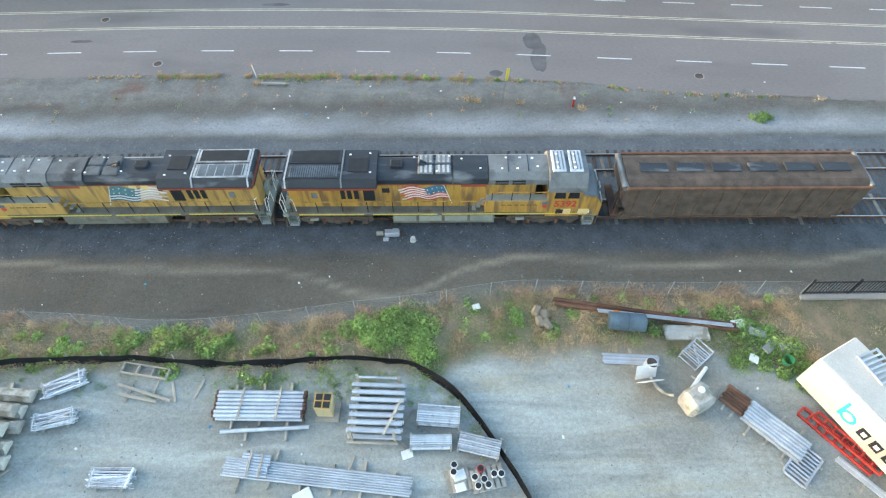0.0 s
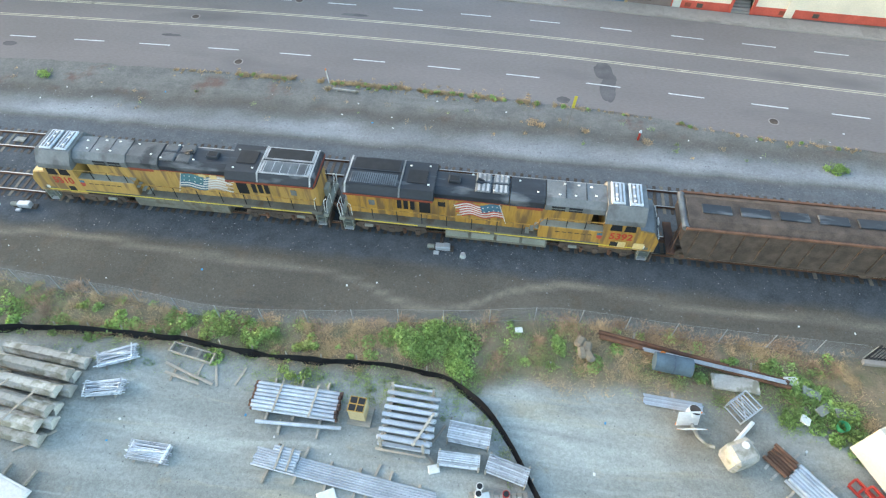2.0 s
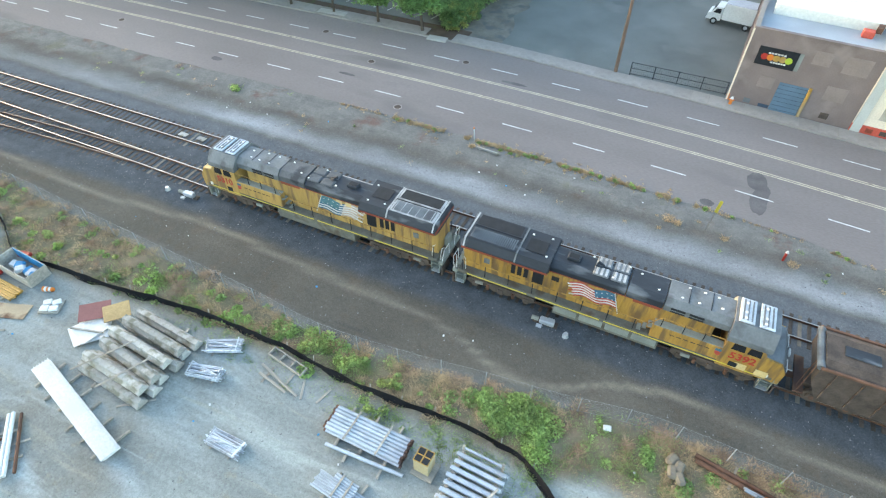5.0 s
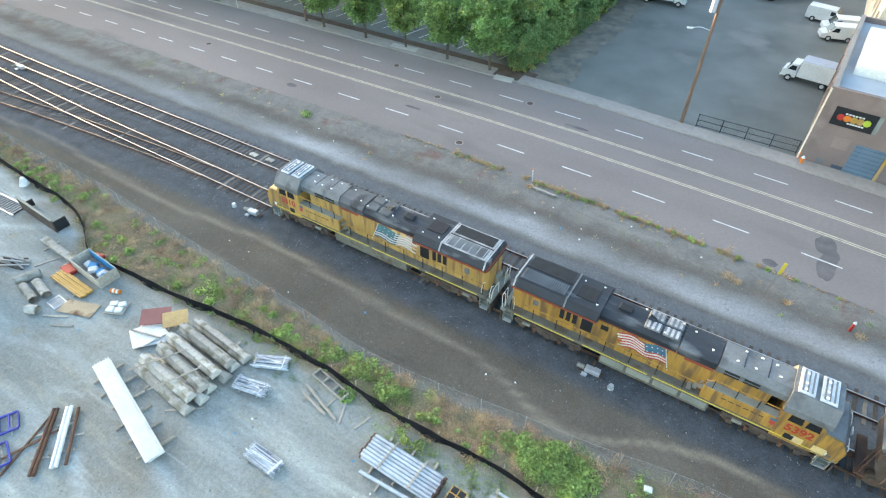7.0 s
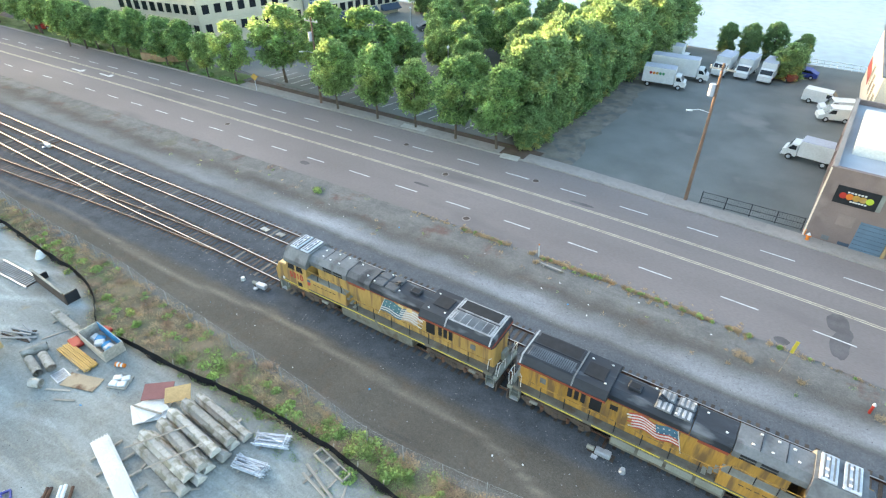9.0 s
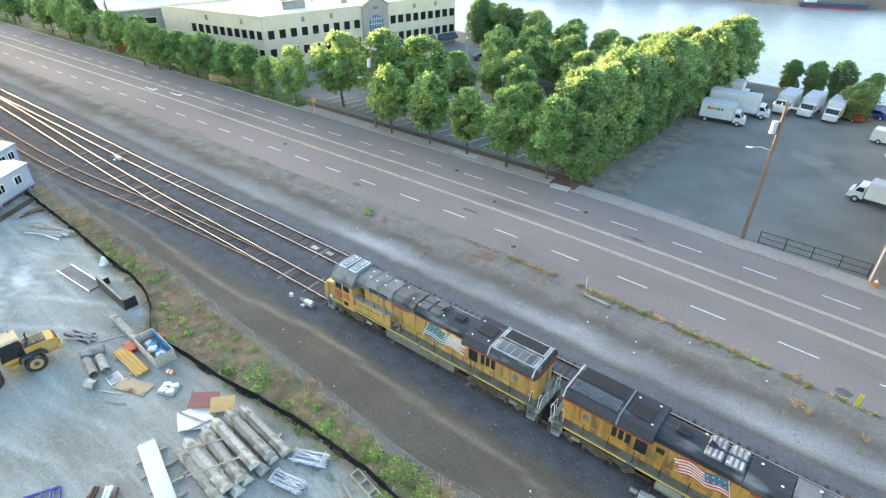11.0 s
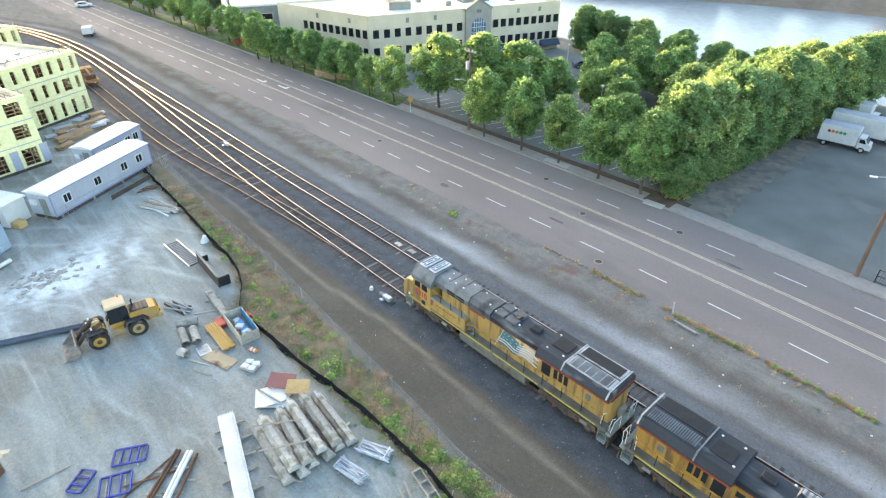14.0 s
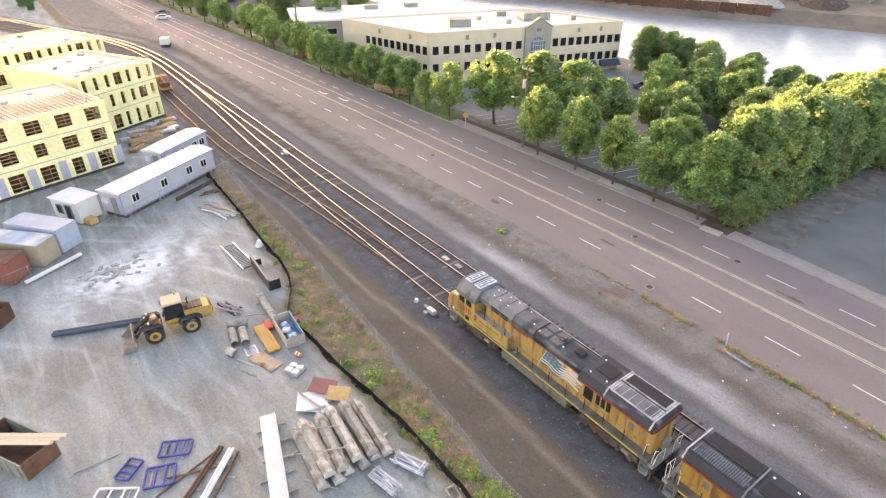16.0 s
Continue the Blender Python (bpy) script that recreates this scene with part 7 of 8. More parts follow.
for k in range(4):
    part("hood_vent", box(B(), (1.45 + 0.3 * k, 0, 2.21), (0.12, 1.0, 0.03)), BLACK, eh)
part("exhaust", cyl(cyl(B(), (1.6, 0.3, 2.15), (1.6, 0.3, 2.75), 0.06, 10), (1.6, 0.3, 2.72), (1.7, 0.3, 2.82), 0.06, 8), BLACK, eh)
part("intake", cyl(B(), (1.4, -0.35, 2.15), (1.4, -0.35, 2.5), 0.12, 10, 0.09), UNDER, eh)
part("rear_grille", box(B(), (3.4, 0, 1.65), (0.06, 1.1, 0.6), ry=-6), BLACK, eh)
part("counterweight", box(B(), (3.35, 0, 1.05), (0.45, 1.7, 0.5), bev=0.08), JD_YELLOW, ld)
for y in (-0.98, 0.98):
    part("rear_fender", prism(B(), [(0.5, 1.3), (0.75, 1.68), (2.1, 1.68), (2.45, 1.3), (2.35, 1.3), (2.05, 1.6), (0.8, 1.6), (0.6, 1.3)], y - 0.3, y + 0.3, "y"), DARK_ROOF, ld, "dark rear fender")
    part("front_fender", prism(B(), [(-2.3, 1.35), (-2.1, 1.66), (-0.95, 1.66), (-0.7, 1.35), (-0.8, 1.35), (-1.0, 1.58), (-2.05, 1.58), (-2.2, 1.35)], y - 0.28, y + 0.28, "y"), DARK_ROOF, ld, "dark front fender")
    ldr = part("ladder", box(B(), (0.1, y * 0.93, 1.2), (0.75, 0.3, 0.12), bev=0.02), JD_YELLOW, ld)
    for z in (0.5, 0.82):
        part("rung", box(B(), (0.1, y * 1.0, z), (0.55, 0.2, 0.05)), JD_YELLOW, ldr)
    part("grab_rail", tube(B(), [(-0.42, y * 0.95, 1.25), (-0.45, y * 0.95, 2.1), (-0.35, y * 0.75, 2.3)], 0.025), JD_YELLOW, ld)
    part("mirror", box(B(), (-0.5, y * 1.02, 2.55), (0.06, 0.22, 0.34), bev=0.02), BLACK, ld)
cb = part("cab", prism(B(), [(-0.35, 1.3), (1.1, 1.3), (1.12, 2.2), (1.0, 3.1), (-0.2, 3.1), (-0.48, 2.1)], -0.66, 0.66, "y"), GLASS_D, ld, "dark glazed operator cab")
part("cab_base", box(B(), (0.37, 0, 1.45), (1.52, 1.36, 0.36), bev=0.03), JD_YELLOW, cb)
part("roof", box(B(), (0.4, 0, 3.2), (1.62, 1.62, 0.22), bev=0.08, taper=0.93), CABROOF, cb, "sun-faded cream cab roof")
for x, lean in ((-0.35, 9), (0.55, 0), (1.07, -4)):
    for y in (-0.67, 0.67):
        part("pillar", box(B(), (x, y, 2.35), (0.09, 0.07, 1.55), ry=lean), BLACK, cb)
part("beacon", cyl(B(), (0.8, 0.5, 3.3), (0.8, 0.5, 3.48), 0.06, 8), ORANGE, cb)
for y in (-0.42, 0.42):
    part("lift_arm", prism(B(), [(-0.95, 1.85), (-1.0, 2.1), (-2.3, 1.6), (-3.15, 0.65), (-3.3, 0.45), (-3.1, 0.35), (-2.3, 1.2)], y - 0.09, y + 0.09, "y"), UNDER, ld)
    part("lift_cylinder", cyl(B(), (-1.2, y * 0.7, 1.2), (-2.5, y * 0.7, 1.1), 0.07, 8), METAL, ld)
    part("headlight", box(B(), (-1.75, y * 1.8, 1.95), (0.14, 0.2, 0.2), bev=0.03), WHITE, ld)
part("tilt_link", box(B(), (-2.2, 0, 1.85), (1.6, 0.22, 0.25), ry=-32, bev=0.04), UNDER, ld)
part("tilt_cylinder", cyl(B(), (-1.1, 0, 2.0), (-2.0, 0, 2.15), 0.08, 8), METAL, ld)
bk = part("bucket", prism(B(), [(-3.2, 1.15), (-3.05, 0.5), (-3.25, 0.08), (-4.25, 0.04), (-4.25, 0.0), (-3.2, 0.0), (-2.95, 0.5), (-3.1, 1.2)], -1.3, 1.3, "y"), BUCKET, ld, "worn steel bucket")
for y in (-1.3, 1.3):
    part("bucket_cheek", prism(B(), [(-3.15, 1.15), (-3.0, 0.5), (-3.2, 0.05), (-4.2, 0.02), (-3.6, 0.6)], y - 0.03, y + 0.03, "y"), BUCKET, bk)
part("cutting_edge", box(B(), (-4.22, 0, 0.03), (0.2, 2.6, 0.05)), HARBOR, bk)

ld.scale = (0.93, 0.93, 0.93)

# ---- the corner with the white container ----
cont = thing("storage_trailer", "white storage trailer with plain coloured lettering shapes", "trailer", pose(18.93, -12.49, 0, 0, 0, -62.8))
CL, CW, CH = 11.5, 2.55, 2.7
part("body", box(B(), (CL / 2, CW / 2, 0.25 + CH / 2), (CL, CW, CH - 0.1), bev=0.05), mk("trailer_off_white", (0.5, 0.49, 0.46), 0.6, var=0.12, scale=0.6, fine=7, tint=(0.4, 0.37, 0.32), tint_at=0.58), cont)
part("roof", box(B(), (CL / 2, CW / 2, 0.25 + CH - 0.02), (CL - 0.1, CW - 0.1, 0.05)), mk("dusty_trailer_roof", (0.44, 0.44, 0.42), 0.7, var=0.15, tint=(0.3, 0.3, 0.28), tint_at=0.56), cont)
part("corner_rail", box(B(), (CL / 2, 0.0, 0.2 + CH), (CL, 0.06, 0.08)), METAL, cont)
part("chassis", box(B(), (CL / 2, CW / 2, 0.15), (CL - 0.6, CW - 0.5, 0.28)), UNDER, cont)
# lettering as plain shapes: a teal ring with a stem, then dark bars
lg = part("teal_emblem", box(B(), (2.35, -0.02, 1.55), (0.16, 0.02, 1.2)), TEAL, cont)
for i in range(14):
    a = 2 * math.pi * i / 14
    part("emblem_segment", box(B(), (2.75 + 0.34 * math.cos(a), -0.021, 1.3 + 0.34 * math.sin(a)), (0.17, 0.02, 0.14), ry=-math.degrees(a) + 90), TEAL, lg)
for k in range(9):
    part("lettering_bar", box(B(), (3.7 + 0.72 * k, -0.02, 1.25), (0.5, 0.02, 0.66)), BLACK, cont)
    part("lettering_gap", box(B(), (3.74 + 0.72 * k, -0.03, 1.25), (0.24, 0.02, 0.3)), WHITE, cont)
pl = thing("steel_pallet", "grey slatted steel pallet lying on a trailer roof", "pallet", pose(21.6, -13.0, 2.96, 0, 0, -70))
for k in range(7):
    part("slat", box(B(), (-0.75 + 0.25 * k, 0, 0.06), (0.1, 1.2, 0.06)), STEEL, pl)
for y in (-0.6, 0.6):
    part("edge", box(B(), (0, y, 0.04), (1.65, 0.08, 0.08)), STEEL, pl)
ladder_frame("red painted steel racking frame on gravel", (19.9, -15.7), 3.9, 0.6, -52, 9, RED)
ladder_frame("second red racking frame beside a trailer", (20.35, -15.9), 3.6, 0.5, -54, 8, RED, 0.3)
tube_stack("bundle of grey steel sections on gravel", (15.85, -14.1), (18.0, -16.35), 7, 0.1, 0.1, 2, STEEL, None, 3)
tube_stack("bundle of brown timber sleepers", (15.0, -13.1), (15.9, -14.0), 6, 0.1, 0.06, 1, RUST, None, 2)
ladder_frame("grey slatted steel grating lying on gravel", (17.75, -16.95), 1.9, 1.1, 42, 10, STEEL)
tube_stack("loose thin pale tubes beside a trailer", (19.6, -16.6), (21.6, -18.9), 4, 0.05, 0.03, 1, STEEL, None, 1)
wt = thing("water_tank", "dirty white plastic water tank", "tank", pose(13.1, -13.75, 0, 0, 0, 25))
part("body", box(B(), (0, 0, 0.75), (1.4, 1.2, 1.4), bev=0.2), BEAM, wt)
part("lid", cyl(B(), (0.2, 0.2, 1.44), (0.2, 0.2, 1.52), 0.18, 12), WHITE, wt)
hose = thing("thick_hose", "thick pale ribbed hose on the ground", "hose")
part("hose", tube(B(), [(12.2, -13.3, 0.3), (11.9, -13.2, 0.15), (11.5, -12.8, 0.1), (11.3, -12.3, 0.1), (11.2, -12.0, 0.12)], 0.1, 8), BEAM, hose)
tube_stack("pale plastic pipe leaning on a tank", (13.2, -13.0), (14.4, -11.7), 1, 0.11, 0.05, 1, WHITE, None, 1)
bar2 = thing("folded_barricade", "orange and white striped barricade boards leaning together", "barricade", pose(11.0, -12.3, 0, 0, 0, 8))
for q, (y, lean) in enumerate(((-0.28, -24), (0.28, 24))):
    bd = part("board", box(B(), (0, y, 0.5), (1.15, 0.03, 0.95), rx=-lean), WHITE, bar2, "white reflective board")
    for k in range(4):
        bm = box(B(), (-0.4 + 0.28 * k, -0.02 if q == 0 else 0.02, 0), (0.1, 0.012, 0.95), ry=24)
        bm.transform(pose(0, y, 0.5, -lean))
        part("stripe", bm, ORANGE, bd, "orange stripe")
bkt = thing("white_bucket", "white plastic bucket tipped on its side on a barricade", "bucket", pose(11.15, -11.75, 0))
bm = cyl(B(), (0, 0, 0), (0.12, 0.1, 0.8), 0.3, 16, 0.34)
shell = part("shell", bm, WHITE, bkt)
# the shell is closed; a dark disc paints its shaded hollow
part("mouth", cyl(B(), (0.12, 0.1, 0.8), (0.123, 0.102, 0.82), 0.3, 16), UNDER, shell, "dark disc standing for the shaded inside")
bt = thing("blue_tank", "faded blue cylindrical steel tank lying on its side", "tank", pose(10.5, -9.0, 0, 0, 0, -6))
part("shell", cyl(B(), (-1.0, 0, 0.55), (1.0, 0, 0.55), 0.52, 20), mk("faded_blue", (0.075, 0.115, 0.15), 0.7, var=0.3, scale=1.2), bt)
for x in (-0.6, 0.6):
    part("saddle", box(B(), (x, 0, 0.15), (0.14, 0.9, 0.3)), RUST, bt)
part("seam", cyl(B(), (-0.03, 0, 0.55), (0.03, 0, 0.55), 0.535, 20), SLATE, bt)
cs = part("concrete_slab", box(B(), (0, 0, 0.15), (2.5, 0.9, 0.2), bev=0.03), BEAM)
cs.matrix_basis = pose(13.9, -9.55, 0, 0, 0, -2)
tagged(cs, "weathered flat concrete slab in weeds", "slab")
mf = thing("steel_cage", "open cage of galvanised angle bars", "steel cage", pose(13.95, -11.0, 0, 0, 0, 38))
for x in (-0.6, 0.6):
    for y in (-0.55, 0.55):
        part("leg", box(B(), (x, y, 0.4), (0.06, 0.06, 0.8)), STEEL, mf)
for z in (0.08, 0.78):
    for k in range(5):
        part("bar", box(B(), (-0.6 + 0.3 * k, 0, z), (0.05, 1.15, 0.05)), STEEL, mf)
    for y in (-0.55, 0.55):
        part("rail", box(B(), (0, y, z), (1.25, 0.05, 0.06)), STEEL, mf)
part("brace", box(B(), (0, 0, 0.45), (1.5, 0.05, 0.05), rz=40, ry=25), STEEL, mf)
tube_stack("long rusty steel beams half hidden in weeds", (6.6, -7.4), (16.8, -9.3), 2, 0.14, 0.1, 1, RUST, None, 3)
tube_stack("two long pale pipes laid beside rusty beams", (9.0, -8.2), (16.5, -9.3), 2, 0.06, 0.42, 1, STEEL, None, 0)
og = part("orange_fitting", cyl(B(), (0, 0, 0), (0, 0, 0.18), 0.22, 14, 0.16), ORANGE)
og.matrix_basis = pose(10.0, -8.45, 0.5)
tagged(og, "orange round fitting on steel beams", "fitting")
gp = part("green_pot", cyl(cyl(B(), (0, 0, 0), (0, 0, 0.45), 0.22, 16, 0.3, caps=False), (0, 0, 0.02), (0, 0, 0.06), 0.2, 16), GREEN)
gp.matrix_basis = pose(18.95, -11.4, 0)
tagged(gp, "green plastic pot among weeds", "pot")
for x, y, rz, L in ((17.0, -9.0, 10, 0.8), (17.9, -9.6, -20, 1.0), (18.3, -10.5, 35, 0.9), (19.4, -10.6, 0, 1.1), (17.2, -11.2, 60, 0.5)):
    o = part("metal_scrap", box(B(), (0, 0, 0.1), (L, 0.5, 0.12), bev=0.03), HARBOR if L > 0.85 else WHITE)
    o.matrix_basis = pose(x, y, 0.05, 4, 6, rz)
    tagged(o, "small grey metal scrap piece in weeds", "scrap", "scrap in the weeds")
tube_stack("heap of thin pale rods on the gravel", (8.9, -11.0), (12.0, -11.2), 9, 0.035, 0.03, 1, STEEL, None, 1)
for k, (x, y) in enumerate(((5.5, -8.0), (5.9, -8.3), (5.6, -8.7), (6.0, -8.9))):
    o = part("filled_sack", box(B(), (0, 0, 0.18), (0.75, 0.5, 0.3), bev=0.12), TAN)
    o.matrix_basis = pose(x, y, 0.03 + 0.02 * k, 0, 0, 60 + 20 * k)
    tagged(o, "tan filled sandbag in a heap", "sandbag", "heap of sandbags")
# buckets on pallets
for k, (x, y, mt) in enumerate(((0.45, -16.75, WHITE), (0.42, -17.1, WHITE), (1.75, -16.95, RED), (1.45, -17.35, WHITE), (1.9, -17.45, WHITE), (2.4, -17.2, WHITE), (2.1, -17.7, WHITE), (2.75, -17.2, WHITE), (1.6, -17.75, WHITE))):
    b = thing("bucket", "round plastic bucket with a dark disc for its shaded inside", "bucket", pose(x, y, 0.14), "plastic buckets")
    part("shell", cyl(B(), (0, 0, 0), (0, 0, 0.34), 0.15, 14, 0.18), mt, b)
    # black disc on the closed top, painted shade of the bucket's inside
    part("mouth", cyl(B(), (0, 0, 0.341), (0, 0, 0.346), 0.145, 14), BLACK, b)
for x, y, s in ((0.65, -17.4, 1.2), (2.1, -17.35, 1.7)):
    p = thing("pallet", "weathered timber pallet carrying buckets", "pallet", pose(x, y, 0, 0, 0, 12))
    for k in range(6):
        part("slat", box(B(), (-s / 2 + s * (k + 0.5) / 6, 0, 0.115), (s / 8, 1.1, 0.025)), WOOD, p)
    for yy in (-0.5, 0, 0.5):
        part("bearer", box(B(), (0, yy, 0.05), (s, 0.09, 0.1)), WOOD, p)
for x, y, s in ((0.7, -17.2, 0.5), (0.75, -17.75, 0.4), (-1.9, -16.1, 0.45), (1.98, -7.6, 0.35), (-6.9, -18.1, 0.7)):
    o = part("plastic_sheet", box(B(), (0, 0, 0.06), (s * 1.3, s, 0.1), rx=8, bev=0.04), WHITE)
    o.matrix_basis = pose(x, y, 0.1 if x > 0 and y < -17 else 0.0, 0, 0, 40 * s)
    tagged(o, "crumpled white plastic on the ground", "plastic sheet")

# ---- switch machines and plates by the track ----
for x, y, lb in ((-3.3, -2.2, "grey switch machine with cast fittings beside the track"), (-32.3, -2.1, "grey switch machine beside the turnout"), (-73.6, 2.75, "grey switch machine between the tracks")):
    s = thing("switch_machine", lb, "switch machine", pose(x, y, 0), "switch machines")
    part("base", box(B(), (0, 0.1, 0.05), (1.6, 0.4, 0.12)), UNDER, s)
    part("housing", box(B(), (0.1, 0, 0.3), (0.95, 0.42, 0.36), bev=0.05), STEEL, s)
    part("motor", cyl(B(), (-0.45, 0, 0.28), (-0.9, 0, 0.28), 0.15, 12), HARBOR, s)
    part("cover", box(B(), (0.35, 0, 0.5), (0.4, 0.38, 0.08), bev=0.02), STEEL, s)
    part("lever", cyl(B(), (0, 0.15, 0.3), (0.05, 0.75, 0.35), 0.05, 8), UNDER, s)
    part("foot", box(B(), (-0.3, -0.35, 0.08), (0.35, 0.25, 0.14), bev=0.02), STEEL, s)
    part("rod", cyl(B(), (-0.1, 0.3, 0.15), (-0.1, 1.5, 0.12), 0.03, 6), RUST, s)
for x, y in ((-1.85, -2.6), (-34.4, -2.15)):
    o = part("junction_box", cyl(B(), (0, 0, 0), (0, 0, 0.3), 0.22, 8, 0.15), METAL)
    o.matrix_basis = pose(x, y, 0)
    tagged(o, "small pale junction box on ballast", "junction box")
for x, y in ((-38.5, 4.15), (-36.6, 4.3)):
    o = part("white_plate", box(B(), (0, 0, 0), (0.85, 0.5, 0.05), bev=0.01), BEAM)
    o.matrix_basis = pose(x, y, 0.09, 0, 0, -3)
    tagged(o, "flat white plate lying between the rails", "plate", "plates between the rails")

# ---- posts and signs on the road's near verge ----
yp = thing("marker_post", "thin leaning post with a tall yellow marker panel", "marker post", pose(4.87, 10.9, 0, 0, 4, 0))
part("post", cyl(B(), (0, 0, 0), (0, 0, 2.3), 0.035, 6), WOOD, yp)
part("panel", box(B(), (0, -0.04, 2.5), (0.22, 0.04, 1.1), bev=0.01), STRIPE, yp)
wp = thing("delineator_post", "white plastic delineator post with an orange tip", "marker post", pose(-14.9, 14.15, 0, 3, -3, 0))
part("post", cyl(B(), (0, 0, 0), (0, 0, 1.3), 0.05, 8), WHITE, wp)
part("tip", cyl(B(), (0, 0, 1.3), (0, 0, 1.42), 0.055, 8), ORANGE, wp)
gdr = thing("low_barrier", "low pale concrete wheel stop in weeds", "barrier", pose(-13.2, 13.1, 0, 0, 0, -4))
part("beam", box(B(), (0, 0, 0.2), (2.2, 0.16, 0.16), bev=0.02), BEAM, gdr)
for x in (-0.8, 0.8):
    part("leg", box(B(), (x, 0, 0.06), (0.12, 0.12, 0.14)), BEAM, gdr)
rp = thing("standpipe", "small red standpipe on the verge", "standpipe", pose(10.25, 10.15, 0))
part("pipe", cyl(B(), (0, 0, 0), (0, 0, 0.75), 0.09, 10), RED, rp)
part("cap", cyl(B(), (0, 0, 0.75), (0, 0, 0.92), 0.12, 10, 0.05), WHITE, rp)
hy = thing("fire_hydrant", "orange fire hydrant at the pavement's edge", "fire hydrant", pose(4.5, 30.6, 0.13))
part("barrel", cyl(B(), (0, 0, 0), (0, 0, 0.55), 0.12, 12), ORANGE, hy)
part("bonnet", cyl(B(), (0, 0, 0.55), (0, 0, 0.74), 0.15, 12, 0.04), ORANGE, hy)
part("outlet", cyl(B(), (-0.22, 0, 0.4), (0.22, 0, 0.4), 0.07, 8), ORANGE, hy)
ds = thing("warning_sign", "yellow diamond warning sign on a post", "road sign", pose(-66.7, 29.2, 0.05, 0, 0, 40))
part("post", cyl(B(), (0, 0, 0), (0, 0, 2.2), 0.04, 6), METAL, ds)
part("plate", box(B(), (0, -0.05, 2.1), (0.75, 0.03, 0.75), ry=45), JD_YELLOW, ds)


def utility_pole(x, y, h, lean, label):
    p = thing("utility_pole", label, "utility pole", pose(x, y, 0, 0, lean, 0), "utility poles")
    part("pole", cyl(B(), (0, 0, -0.2), (0, 0, h), 0.19, 12, 0.11), mk_pole, p, "orange-brown tarred pole")
    part("crossarm", box(B(), (0, 0, h - 0.5), (2.2, 0.12, 0.14)), WOOD, p)
    for k in (-1.0, -0.4, 0.4, 1.0):
        part("insulator", cyl(B(), (k, 0, h - 0.43), (k, 0, h - 0.25), 0.05, 8), WHITE, p)
    tr = part("transformer", cyl(B(), (-0.42, 0, h - 3.0), (-0.42, 0, h - 1.9), 0.28, 14), TRAILER_W, p)
    part("lamp_arm", tube(B(), [(0, 0, h - 4.6), (-0.9, -0.4, h - 4.3), (-1.6, -0.7, h - 4.4)], 0.03), METAL, p)
    part("lamp_head", box(B(), (-1.75, -0.78, h - 4.42), (0.55, 0.22, 0.12), rz=24, bev=0.03), WHITE, p)


mk_pole = mk("tarred_pole", (0.17, 0.11, 0.08), 0.9, var=0.25, scale=1.2, fine=14, stretch=(3, 3, 0.5))
utility_pole(-6.4, 31.15, 14.0, 0, "tall brown timber utility pole with a lamp arm")
for x in (-55.5, -124, -170):
    utility_pole(x, LANE(x) + 13.4, 11.5, 0, "grey timber utility pole among street trees")
for x, y in ((-68.5, 58.8), (-63, 63), (-55.3, 65), (-45, 47)):
    l = thing("lamp_post", "slim car park lamp post with a white globe", "lamp post", pose(x, y, 0), "car park lamps")
    part("post", cyl(B(), (0, 0, 0), (0, 0, 5.2), 0.06, 8), METAL, l)
    part("globe", cyl(cyl(B(), (0, 0, 5.2), (0, 0, 5.42), 0.12, 12, 0.24), (0, 0, 5.42), (0, 0, 5.62), 0.24, 12, 0.08), WHITE, l)


# ---- vehicles in the truck yard ----
def small_wheel(parent, x, y, r):
    w = part("wheel", cyl(B(), (x, y - 0.12, r), (x, y + 0.12, r), r, 14), TYRE, parent)
    part("rim", cyl(B(), (x, y - 0.13, r), (x, y + 0.13, r), r * 0.55, 12), METAL, w)


